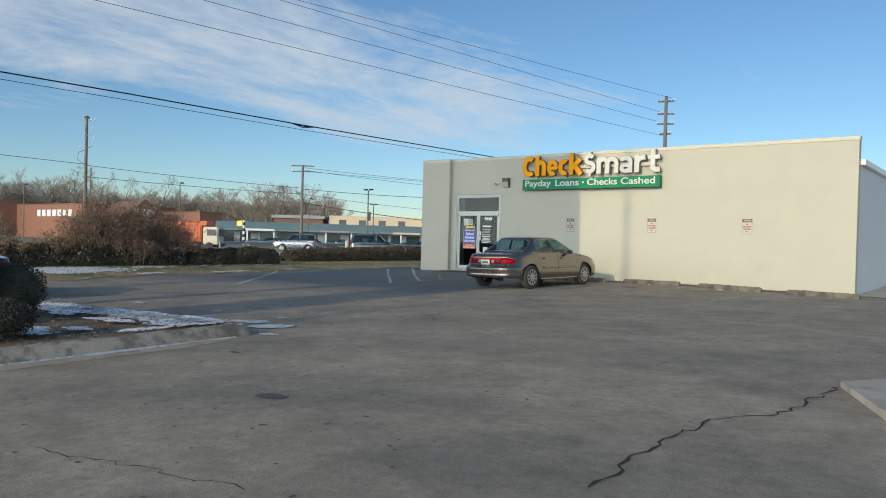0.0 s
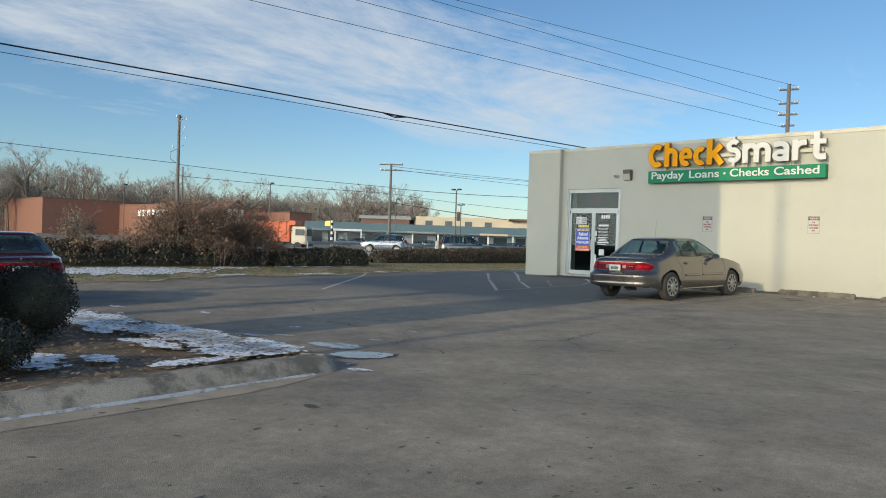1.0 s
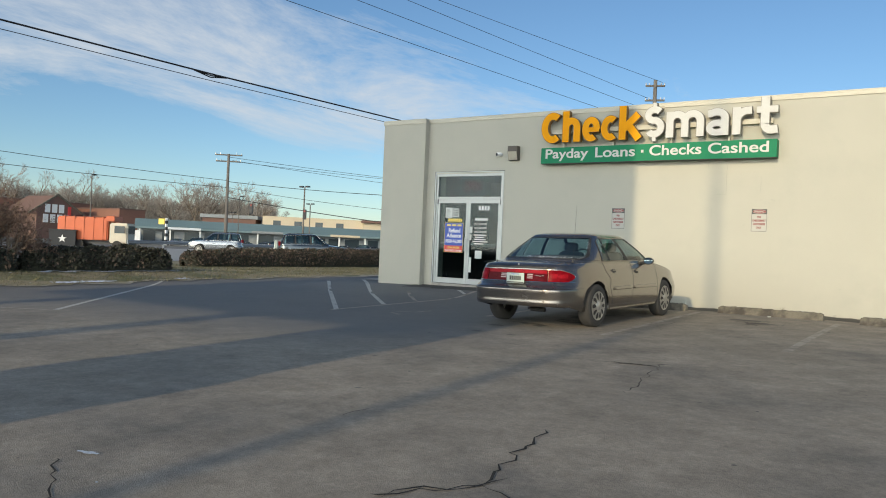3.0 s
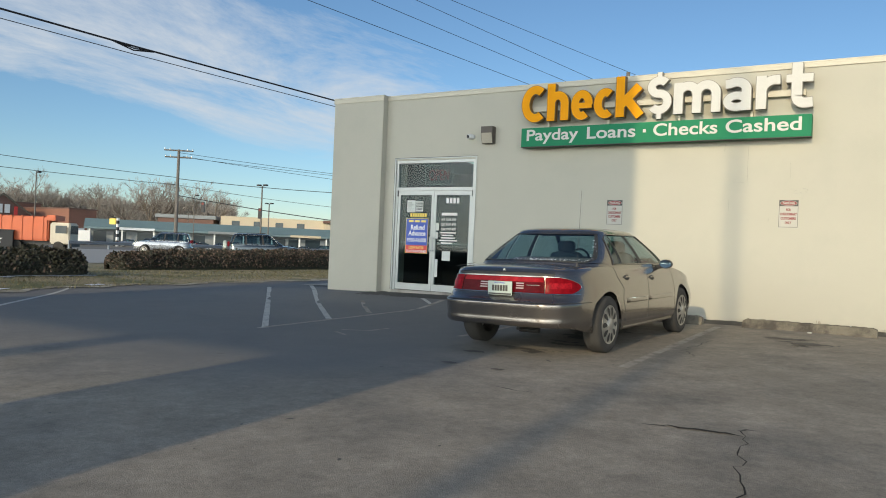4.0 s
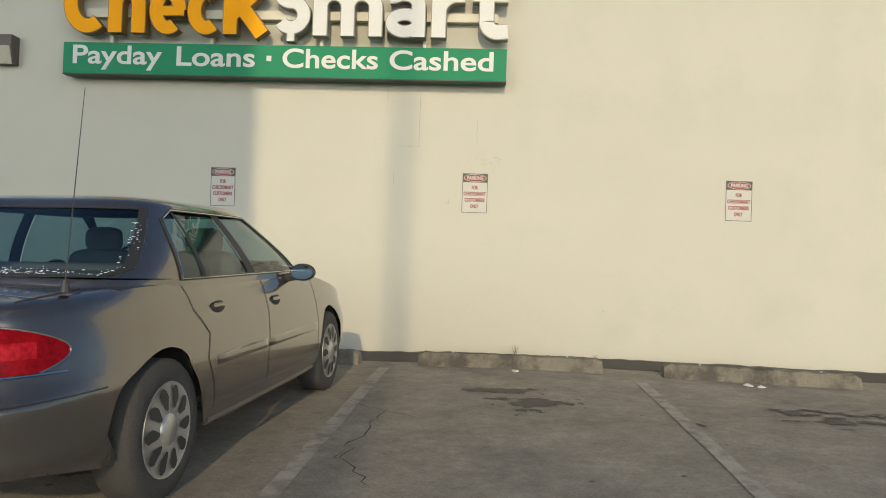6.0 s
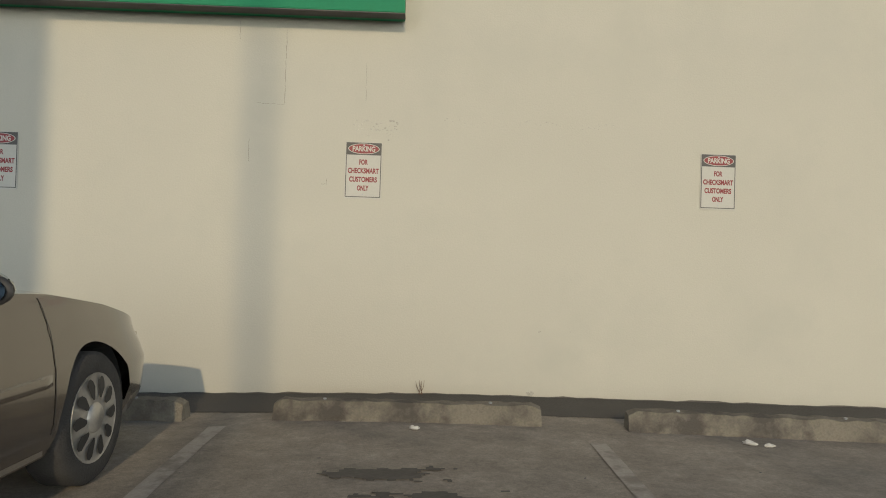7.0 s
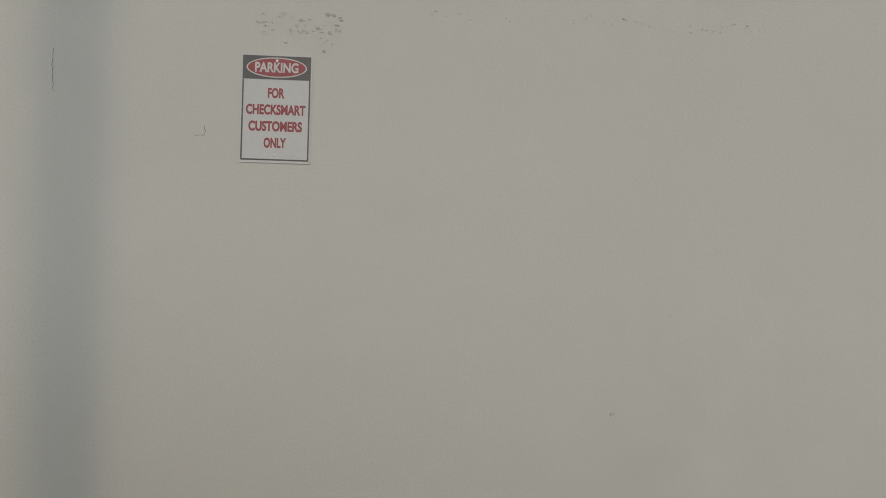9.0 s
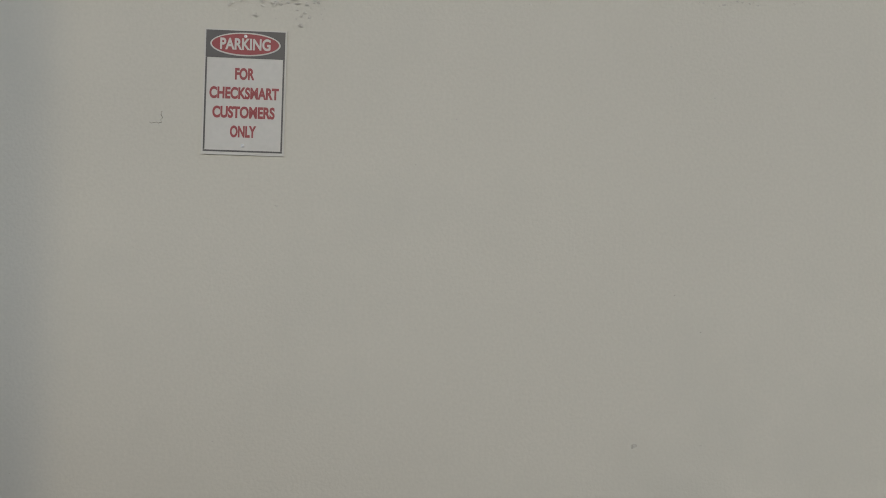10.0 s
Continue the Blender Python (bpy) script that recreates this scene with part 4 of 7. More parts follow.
    lines = bmesh.new()
    for i in range(9):
        box(lines, -7.47, -7.47 + random.Random(i).uniform(0.08, 0.17), yp - 0.005, yp - 0.0035, 1.825 + i * 0.023, 1.83 + i * 0.023)
    part("notice_lines", lines, M_BLACK, d)
    # house number and phone as bars, opening hours as white lettering on the right leaf
    bb = bmesh.new()
    for i in range(4):
        box(bb, -6.50 + i * 0.085, -6.44 + i * 0.085, yp - 0.003, yp, 2.0, 2.11)
    part("number_bars", bb, M_WHITE, d)
    for i, w in enumerate(("M-F 9AM-7PM", "SAT 9AM-4PM", "SUN 11AM-4PM")):
        fit_writing("hours_text", w, -6.60, -6.25, yp - 0.001, 1.62 - i * 0.10, 1.68 - i * 0.10, M_WHITE, d)
    bb = bmesh.new()
    for i, (a, b_) in enumerate(((-6.62, -6.24), (-6.58, -6.3), (-6.6, -6.26), (-6.64, -6.2), (-6.6, -6.32))):
        box(bb, a, b_, yp - 0.003, yp, 1.36 - i * 0.055, 1.385 - i * 0.055)
    box(bb, -6.60, -6.22, yp - 0.003, yp, 1.74, 1.80)
    part("lettering_bars", bb, M_WHITE, d)
    part("notice", B(-6.56, -6.36, yp - 0.003, yp, 0.78, 0.98), M_PAPER, d, "cream paper notice low on the glass")
    part("notice", B(-6.76, -6.66, yp - 0.003, yp, 0.42, 0.80), M_PAPER, d)
    part("sticker", B(-6.77, -6.66, yp - 0.003, yp, 1.42, 1.58), M_PAPER, d)
    part("sticker", B(-6.77, -6.68, yp - 0.003, yp, 1.24, 1.38), M_PAPER, d)
    # open sign behind the transom
    o = bmesh.new()
    for a in ((-7.12, -6.42, 2.82, 2.832), (-7.12, -6.42, 2.415, 2.427), (-7.12, -7.108, 2.43, 2.818), (-6.432, -6.42, 2.43, 2.818)):
        box(o, a[0], a[1], 0.14, 0.155, a[2], a[3])
    part("open_sign_frame", o, M_ALU, d, "thin border of the open sign")
    fit_writing("open_sign_text", "OPEN", -7.02, -6.52, 0.15, 2.5, 2.74, M_NEON, d, bold=0.005, label="dim red neon open lettering")
    return d


entrance()


def interior():
    """The dim shop room seen through the door."""
    r = thing("shop_room", label="dim shop interior with counter behind the glass door", category="room", kind="structure")
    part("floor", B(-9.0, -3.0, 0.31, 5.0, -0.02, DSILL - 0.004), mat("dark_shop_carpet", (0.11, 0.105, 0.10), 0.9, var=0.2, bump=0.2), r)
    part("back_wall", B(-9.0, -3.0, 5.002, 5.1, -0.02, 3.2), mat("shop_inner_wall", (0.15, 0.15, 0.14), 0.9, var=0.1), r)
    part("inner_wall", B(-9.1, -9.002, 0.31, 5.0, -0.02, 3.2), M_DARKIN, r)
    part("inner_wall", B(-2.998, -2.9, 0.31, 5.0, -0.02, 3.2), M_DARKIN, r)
    part("inner_ceiling", B(-9.0, -3.0, 0.31, 5.0, 3.202, 3.3), M_STRIPWALL, r)
    # added light source that lifts the room behind the glass from black
    part("ceiling_light", B(-7.3, -6.1, 2.2, 2.8, 3.17, 3.2), M_TUBE, r, "glowing ceiling panel added to brighten the room")
    c = thing("counter", label="dark shop counter inside the store", category="counter")
    part("body", B(-8.4, -4.6, 3.2, 3.7, 0.10, 1.08, bevel=0.01), M_DARKIN, c)
    part("top", B(-8.45, -4.55, 3.15, 3.75, 1.085, 1.12, bevel=0.006), M_STRIPWALL, c)


interior()


def arc(cx, cz, rx, rz, a0, a1, n=22):
    return [(cx + rx * math.cos(radians(a0 + (a1 - a0) * i / n)), cz + rz * math.sin(radians(a0 + (a1 - a0) * i / n))) for i in range(n + 1)]


def letter_strokes(ch):
    """Centre lines and half widths of a bold sign letter, in place on the facade."""
    zb, zx, h = 3.575, 4.13, 0.080
    def arch(xa, xb, start):
        cx, rx = (xa + xb) / 2, (xb - xa) / 2
        return [(xa, start)] + arc(cx, zx - h - 0.15, rx, 0.158, 180, 0, 18) + [(xb, zb)]
    if ch == "C":
        return [(arc(-4.405, 3.922, 0.205, 0.275, 52, 308, 34), h)]
    if ch == "h":
        return [([(-4.075, zb), (-4.075, 4.29)], h), (arch(-4.075, -3.80, 3.72), h)]
    if ch == "e":
        return [(arc(-3.455, 3.845, 0.138, 0.205, 0, 306, 34), 0.074), ([(-3.56, 3.835), (-3.26, 3.835)], 0.052)]
    if ch == "c":
        return [(arc(-3.0, 3.848, 0.142, 0.203, 54, 306, 30), 0.076)]
    if ch == "k":
        return [([(-2.72, zb), (-2.72, 4.32)], h), ([(-2.70, 3.80), (-2.37, 4.125)], 0.078), ([(-2.61, 3.92), (-2.345, zb)], 0.082)]
    if ch == "$":
        top = arc(-2.01, 4.075, 0.140, 0.118, 35, 270, 20)
        low = arc(-2.01, 3.810, 0.145, 0.147, 90, -145, 20)
        return [(top + low[1:], 0.072), ([(-2.01, 4.22), (-2.01, 4.34)], 0.040), ([(-2.01, 3.505), (-2.01, 3.64)], 0.040)]
    if ch == "m":
        return [([(-1.675, zb), (-1.675, zx - 0.01)], h), (arch(-1.675, -1.36, 3.75), h * 0.94), (arch(-1.36, -1.04, 3.75), h * 0.94)]
    if ch == "a":
        return [([(-0.885, 4.03)] + arc(-0.715, 3.93, 0.165, 0.132, 125, 0, 16) + [(-0.55, zb)], h * 0.94), (arc(-0.705, 3.735, 0.150, 0.098, 0, 360, 28), 0.066)]
    if ch == "r":
        return [([(-0.32, zb), (-0.32, zx)], h), ([(-0.32, 3.80)] + arc(-0.10, 3.86, 0.215, 0.195, 180, 82, 14) + [(-0.03, 4.055)], h * 0.94)]
    return [([(0.22, 4.31), (0.22, 3.76)] + arc(0.345, 3.765, 0.125, 0.122, 180, 285, 12) + [(0.46, 3.655)], h), ([(0.06, 4.055), (0.46, 4.055)], 0.066)]


def ribbons(strokes, y0, y1, grow):
    """Solid strokes of even width; each lies a hair deeper than the one before, so that they cross cleanly."""
    bm = bmesh.new()
    for k, (pts, half) in enumerate(strokes):
        hw, d = half + grow, k * 0.0005
        rows = []
        for i, (x, z) in enumerate(pts):
            a, b = pts[max(0, i - 1)], pts[min(len(pts) - 1, i + 1)]
            closed = math.hypot(pts[0][0] - pts[-1][0], pts[0][1] - pts[-1][1]) < 1e-4
            if closed and i in (0, len(pts) - 1):
                a, b = pts[-2], pts[1]
            dx, dz = b[0] - a[0], b[1] - a[1]
            l = math.hypot(dx, dz)
            nx, nz = -dz / l * hw, dx / l * hw
            rows.append([bm.verts.new(c) for c in ((x + nx, y0 + d, z + nz), (x - nx, y0 + d, z - nz), (x - nx, y1 - d, z - nz), (x + nx, y1 - d, z + nz))])
        for p, q in zip(rows, rows[1:]):
            for i in range(4):
                bm.faces.new((p[i], p[(i + 1) % 4], q[(i + 1) % 4], q[i]))
        bm.faces.new(rows[0]); bm.faces.new(rows[-1][::-1])
    bmesh.ops.recalc_face_normals(bm, faces=bm.faces)
    return bm


def store_sign():
    """Channel letters above a green name board, held off the wall on rails."""
    s = thing("store_sign", label="store sign of amber and white channel letters over a green board", category="sign")
    bx0, bx1 = -4.685, 0.46
    board = part("board", B(bx0, bx1, -0.24, -0.012, 3.095, 3.46, bevel=0.006), M_GREEN, s, "green sign box with white lettering")
    part("board_edge", B(bx0 - 0.004, bx1 + 0.004, -0.2405, -0.10, 3.088, 3.0945), M_BLACK, board)
    for word, xa, xb, za in (("Payday", -4.565, -3.506, 3.14), ("Loans", -3.333, -2.416, 3.20), ("Checks", -2.094, -0.996, 3.20), ("Cashed", -0.863, 0.314, 3.20)):
        fit_writing("board_text", word, xa, xb, -0.243, za, 3.425, M_LETTER, board, 0.004, 0.016, "white lettering")
    part("board_dot", B(-2.28, -2.225, -0.246, -0.241, 3.275, 3.335), M_LETTER, board)
    # raceway behind the letters
    part("raceway", B(-4.5, 0.35, -0.10, -0.012, 3.80, 3.90), M_CAP, s, "wall-coloured raceway behind the letters")
    for x in (-4.2, -3.0, -1.7, -0.5):
        part("bracket", B(x, x + 0.04, -0.11, -0.012, 3.462, 3.58), M_CAP, s)
    for shape, face, side in (
        ("C", M_ORANGE, M_RETURN_O), ("h", M_ORANGE, M_RETURN_O), ("e", M_ORANGE, M_RETURN_O), ("c", M_ORANGE, M_RETURN_O), ("k", M_ORANGE, M_RETURN_O),
        ("$", M_LETTER, M_RETURN_W), ("m", M_LETTER, M_RETURN_W), ("a", M_LETTER, M_RETURN_W), ("r", M_LETTER, M_RETURN_W), ("t", M_LETTER, M_RETURN_W),
    ):
        strokes = letter_strokes(shape)
        can = part("channel_letter", ribbons(strokes, -0.25, -0.13, 0.008), side, s)
        part("letter_face", ribbons(strokes, -0.256, -0.2505, -0.002), face, can)


store_sign()


def parking_sign():
    """12 by 18 inch aluminium parking sign with rounded corners."""
    w, h = 0.305, 0.470
    s = thing("parking_sign", B(-w / 2, w / 2, -0.006, -0.001, -h / 2, h / 2), M_SIGNWHITE, "white metal customers-only parking sign with black head and red lettering", "sign", "parking signs on the wall")
    bm = bmesh.new()
    t, e = 0.006, 0.0065
    box(bm, -w / 2 + e, w / 2 - e, -0.008, -0.0062, -h / 2 + 0.011, -h / 2 + 0.011 + t)
    box(bm, -w / 2 + e, -w / 2 + e + t, -0.008, -0.0062, -h / 2 + 0.018, h / 2 - 0.108)
    box(bm, w / 2 - e - t, w / 2 - e, -0.008, -0.0062, -h / 2 + 0.018, h / 2 - 0.108)
    part("border", bm, M_SIGNDARK, s)
    part("head", B(-w / 2 + e, w / 2 - e, -0.008, -0.0062, h / 2 - 0.107, h / 2 - 0.005), M_SIGNDARK, s, "faded black head panel")
    def oval(a, b, y0, y1):
        return prism([(a * math.cos(2 * math.pi * i / 40), h / 2 - 0.056 + b * math.sin(2 * math.pi * i / 40)) for i in range(40)], (y0, y1), "y")
    o = part("oval", oval(0.130, 0.044, -0.0095, -0.0082), M_SIGNWHITE, s)
    part("oval_fill", oval(0.124, 0.039, -0.0108, -0.0097), M_RED, o)
    fit_writing("sign_text", "PARKING", -0.093, 0.093, -0.0115, h / 2 - 0.078, h / 2 - 0.034, M_SIGNWHITE, s, 0.001, 0.03)
    for word, hw, z in (("FOR", 0.036, 0.046), ("CHECKSMART", 0.128, -0.026), ("CUSTOMERS", 0.115, -0.098), ("ONLY", 0.048, -0.170)):
        fit_writing("sign_text", word, -hw, hw, -0.0068, z, z + 0.045, M_RED, s, 0.001, 0.042)
    for z in (h / 2 - 0.026, -h / 2 + 0.035):
        smooth(part("screw", lathe([(-0.0125, 0.001), (-0.012, 0.006), (-0.006, 0.007)], 10, "x"), M_STEEL, s)).matrix_basis = pose(0, -0.0, z, 0, 0, 90) @ Matrix.Identity(4)
    return s


ps = parking_sign()
ps.matrix_world = pose(0.146, 0, 1.8455, 0, 0.3, 0)
copy_thing(ps, pose(-2.818, 0, 1.8395, 0, -0.2, 0))
copy_thing(ps, pose(3.135, 0, 1.8395, 0, 0.4, 0))


def wall_pack():
    l = thing("wall_light", label="bronze box wall light above the door", category="lamp")
    l.matrix_world = pose(-5.50, 0, 3.39)
    part("housing", prism([(0, -0.17), (-0.10, -0.17), (-0.16, 0.04), (-0.16, 0.17), (0, 0.17)], (-0.13, 0.13), "x"), mat("bronze_housing", (0.09, 0.075, 0.06), 0.6), l, "dark bronze housing")
    part("lens", prism([(-0.105, -0.168), (-0.118, -0.168), (-0.175, 0.035), (-0.162, 0.035)], (-0.115, 0.115), "x"), mat("frosted_lens", (0.42, 0.38, 0.30), 0.3), l, "frosted prismatic lens")
    c = thing("security_camera", label="small white wall-mounted security camera", category="camera")
    c.matrix_world = pose(-5.90, 0, 3.38)
    part("mount", R((0, -0.001, 0), (0, -0.05, 0), 0.05, n=14), M_WHITE, c)
    body = bmesh.new()
    rod(body, (0.015, -0.05, 0.0), (-0.035, -0.14, -0.012), 0.048, n=14)
    smooth(part("body", body, M_WHITE, c))
    part("lens", R((-0.0355, -0.141, -0.012), (-0.040, -0.149, -0.013), 0.038, n=14), M_BLACK, c)


wall_pack()


def wheel_stop(x0, y0, x1, y1, seed, label):
    """Precast concrete wheel stop, chipped along its edges."""
    rnd = random.Random(seed)
    l = math.hypot(x1 - x0, y1 - y0)
    rows = []
    for t in span(0, l, 0.06):
        k = 1 if 0.03 < t < l - 0.03 else 0.82
        j = lambda a=0.006: rnd.uniform(-a, a)
        rows.append([(t, -0.085 + j(), 0.0), (t, -0.08 + j(), 0.05), (t, -0.055 * k + j(0.008), 0.14 * k + j(0.008)), (t, 0.05 * k + j(), 0.145 * k + j()), (t, 0.08 + j(), 0.05), (t, 0.085, 0.0)])
    bm = grid_mesh(rows)
    bm.verts.ensure_lookup_table()
    n = 6
    bm.faces.new([bm.verts[i] for i in range(n)][::-1])
    bm.faces.new([bm.verts[len(bm.verts) - n + i] for i in range(n)])
    bmesh.ops.recalc_face_normals(bm, faces=bm.faces)
    s = thing("wheel_stop", label=label, category="wheel stop", group="wheel stops along the wall")
    ang = math.degrees(math.atan2(y1 - y0, x1 - x0))
    slope = math.degrees(math.atan2(gz(x1, y1) - gz(x0, y0), l))
    s.matrix_world = pose(x0, y0, gz(x0, y0) - 0.004, 0, -slope, ang)
    part("block", bm, M_CONC, s)
    for x in (0.35, l - 0.35):
        part("spike", R((x, 0, 0.12), (x, 0, 0.152), 0.012), M_STEEL, s)
    return s


wheel_stop(-0.36, -0.88, 1.50, -0.99, 1, "weathered concrete wheel stop with chipped front edge")
wheel_stop(2.09, -1.06, 3.92, -1.20, 2, "stained concrete wheel stop with litter against it")
wheel_stop(-2.85, -0.80, -0.97, -0.92, 3, "shaded concrete wheel stop in front of the sedan")
wheel_stop(4.6, -1.30, 6.4, -1.42, 4, "weathered concrete wheel stop near the corner")


def weed(x, y, h, seed):
    rnd = random.Random(seed)
    w = thing("dead_weed", label="dry weed stalk growing at the foot of the wall", category="weed")
    w.matrix_world = pose(x, y, gz(x, y) - 0.01)
    for i in range(5):
        a = rnd.uniform(-0.5, 0.5)
        bm = bmesh.new()
        p = Vector((rnd.uniform(-0.03, 0.03), 0, 0))
        q = p + Vector((math.sin(a) * h * 0.5, -rnd.uniform(0, 0.02), h * rnd.uniform(0.5, 0.6)))
        r = q + Vector((math.sin(a * 0.4) * h * 0.3, 0, h * rnd.uniform(0.2, 0.45)))
        rod(bm, p, q, 0.003, 0.002, 5); rod(bm, q, r, 0.002, 0.001, 5)
        part("stalk", bm, M_SHRUBLEAF, w)


weed(0.67, -0.03, 0.16, 1)
weed(1.42, -1.03, 0.06, 2)


def litter(x, y, s, seed, label):
    rnd = random.Random(seed)
    bm = bmesh.new()
    bmesh.ops.create_icosphere(bm, subdivisions=2, radius=s)
    for v in bm.verts:
        v.co = Vector((v.co.x * rnd.uniform(0.8, 1.6), v.co.y * rnd.uniform(0.5, 1.1), max(-0.3 * s, v.co.z * rnd.uniform(0.2, 0.6))))
    t = thing("litter", bm, M_TRASH, label, "litter")
    t.matrix_world = pose(x, y, gz(x, y) + 0.3 * s, 0, 0, rnd.uniform(0, 180))


litter(0.62, -1.22, 0.035, 1, "crumpled scrap of paper by the wheel stop")
litter(2.80, -1.42, 0.04, 2, "crumpled white wrapper by the wheel stop")
litter(2.90, -1.47, 0.03, 3, "crushed paper cup on the asphalt")


# ---- planted island with kerb ----
IX0, IX1, IY0, IY1 = -6.9, 1.04, -26.0, -16.35


def island_outline(inset=0.0, n=10):
    r = 0.22 - inset
    pts = []
    for cx, cy, a0 in ((IX1 - 0.22, IY1 - 0.22, 0), (IX0 + 0.22, IY1 - 0.22, 90), (IX0 + 0.22, IY0 + 0.22, 180), (IX1 - 0.22, IY0 + 0.22, 270)):
        for i in range(n + 1):
            a = radians(a0 + 90 * i / n)
            pts.append((cx + r * math.cos(a), cy + r * math.sin(a)))
    dense = []
    for (xa, ya), (xb, yb) in zip(pts, pts[1:] + pts[:1]):
        k = max(1, int(math.hypot(xb - xa, yb - ya) / 0.3))
        dense += [(xa + (xb - xa) * i / k, ya + (yb - ya) * i / k) for i in range(k)]
    return dense


def kerb_island():
    isl = thing("planted_island", label="kerbed island bed with mulch, dead leaves and thin snow", category="planter", kind="structure")
    rnd = random.Random(8)
    prof = [(0.0, -0.05), (0.005, 0.025), (0.07, 0.115), (0.10, 0.143), (0.135, 0.155), (0.27, 0.160), (0.28, 0.08)]
    loops = []
    m = len(island_outline(0))
    jit = [rnd.uniform(-0.004, 0.004) + 0.008 * noise.noise(Vector((x * 1.5, y * 1.5, 3))) for x, y in island_outline(0)]
    base = island_outline(0)
    for ins, h in prof:
        k = ins / 0.55
        cx, cy = (IX0 + IX1) / 2, (IY0 + IY1) / 2
        ring = []
        for i, (x, y) in enumerate(base):
            # step in along the local normal
            a, b = base[i - 1], base[(i + 1) % m]
            dx, dy = b[0] - a[0], b[1] - a[1]
            l = math.hypot(dx, dy)
            nx, ny = -dy / l, dx / l
            ring.append((x + nx * (ins + jit[i] * (h > 0.05)), y + ny * (ins + jit[i] * (h > 0.05)), gz(x, y) + h + (jit[i] * 0.6 if h > 0.12 else 0)))
        loops.append(ring + ring[:1])
    bm = grid_mesh(loops)
    bmesh.ops.remove_doubles(bm, verts=bm.verts, dist=0.0005)
    bmesh.ops.recalc_face_normals(bm, faces=bm.faces)
    smooth(part("kerb", bm, M_KERB, isl, "worn concrete kerb with dark stains"), 35)
    # gutter film of dirty snow along the kerb foot
    rows = []
    for y in span(-24, IY1 - 0.4, 0.15):
        w = 0.05 + 0.03 * math.sin(y * 3) + rnd.uniform(0, 0.04)
        rows.append([(IX1 - 0.02, y, gz(IX1, y) + 0.02), (IX1 + w, y, gz(IX1, y) + 0.008)])
    g = grid_mesh(rows)
    part("gutter_snow", g, M_THINSNOW, isl, "thin line of dirty snow along the kerb")
    rows = []
    for y in span(-24, IY1 - 0.2, 0.25):
        w = 0.36 * sstep(IY1 + 0.1, IY1 - 1.4, y) + rnd.uniform(-0.015, 0.015)
        rows.append([(IX1 - 0.01, y, gz(IX1, y) + 0.0045), (IX1 + w * 0.5, y, gz(IX1 + w * 0.5, y) + 0.0045), (IX1 + max(0.02, w), y, gz(IX1 + w, y) + 0.0045)])
    gt = grid_mesh(rows)
    bmesh.ops.recalc_face_normals(gt, faces=gt.faces)
    part("gutter", gt, M_GUTTER, isl, "pale worn concrete gutter along the kerb")
    bed = grid_mesh([[(x, y, gz(x, y) + 0.12 + 0.02 * noise.noise((x * 1.7, y * 1.7, 0))) for x in span(IX0 + 0.14, IX1 - 0.14, 0.25)] for y in span(IY0 + 0.14, IY1 - 0.14, 0.25)])
    bmesh.ops.recalc_face_normals(bed, faces=bed.faces)
    part("mulch_bed", bed, M_MULCH, isl, "brown mulch")
    def blot(cx, cy, rx, ry, seed, m=M_SNOW, dz=0.175):
        mottled("snow_patch", cx, cy, rx, ry, dz, m, isl, seed, fill=0.4, cell=0.026)
    for i, (x, y, rx, ry) in enumerate([(-0.3, -16.75, 1.1, 0.42), (-2.0, -16.8, 1.4, 0.45), (-4.2, -16.9, 1.3, 0.5), (0.45, -16.95, 0.3, 0.5), (-0.55, -18.85, 0.7, 0.35), (-0.9, -16.9, 1.5, 0.5), (0.1, -17.2, 0.6, 0.35), (-3.0, -17.1, 1.5, 0.4), (-0.2, -18.3, 0.4, 0.2), (-5.6, -17.0, 0.8, 0.5), (-1.0, -17.5, 0.8, 0.2), (0.45, -17.7, 0.2, 0.5), (-2.6, -17.5, 0.5, 0.15)]):
        blot(x, y, rx, ry, 300 + i)
    # loose leaves and chips
    bm = bmesh.new()
    for _ in range(6500):
        x, y = rnd.uniform(IX0 + 0.3, IX1 - 0.2), rnd.uniform(-21, IY1 - 0.2)
        z = gz(x, y) + 0.135 + rnd.uniform(0, 0.05)
        a, s = rnd.uniform(0, 6.28), rnd.uniform(0.015, 0.045)
        t = rnd.uniform(-0.5, 0.5)
        u = Vector((math.cos(a), math.sin(a), t * 0.5)) * s
        v = Vector((-math.sin(a), math.cos(a), -t * 0.4)) * s * 0.6
        c = Vector((x, y, z))
        bm.faces.new([bm.verts.new(c - u), bm.verts.new(c + v), bm.verts.new(c + u), bm.verts.new(c - v)])
    lv = part("dead_leaves", bm, island_tint(mat("dead_leaves", (0.24, 0.18, 0.12), 0.9, var=0.3, bump=0), 0.6), isl, "scattered dead leaves")
    tagged(lv, kind="stuff")


kerb_island()


def leaf_cloud(bm, rnd, place, count, size, flat=0.0):
    for _ in range(count):
        c, nrm = place(rnd)
        u = Vector((rnd.gauss(0, 1), rnd.gauss(0, 1), rnd.gauss(0, 1))).normalized()
        if flat:
            u = (u - nrm * u.dot(nrm) * flat).normalized()
        v = u.orthogonal().normalized()
        v.rotate(Matrix.Rotation(rnd.uniform(0, 6.28), 3, u))
        s = size * rnd.uniform(0.6, 1.4)
        bm.faces.new([bm.verts.new(c - u * s), bm.verts.new(c + v * s * 0.55), bm.verts.new(c + u * s), bm.verts.new(c - v * s * 0.55)])


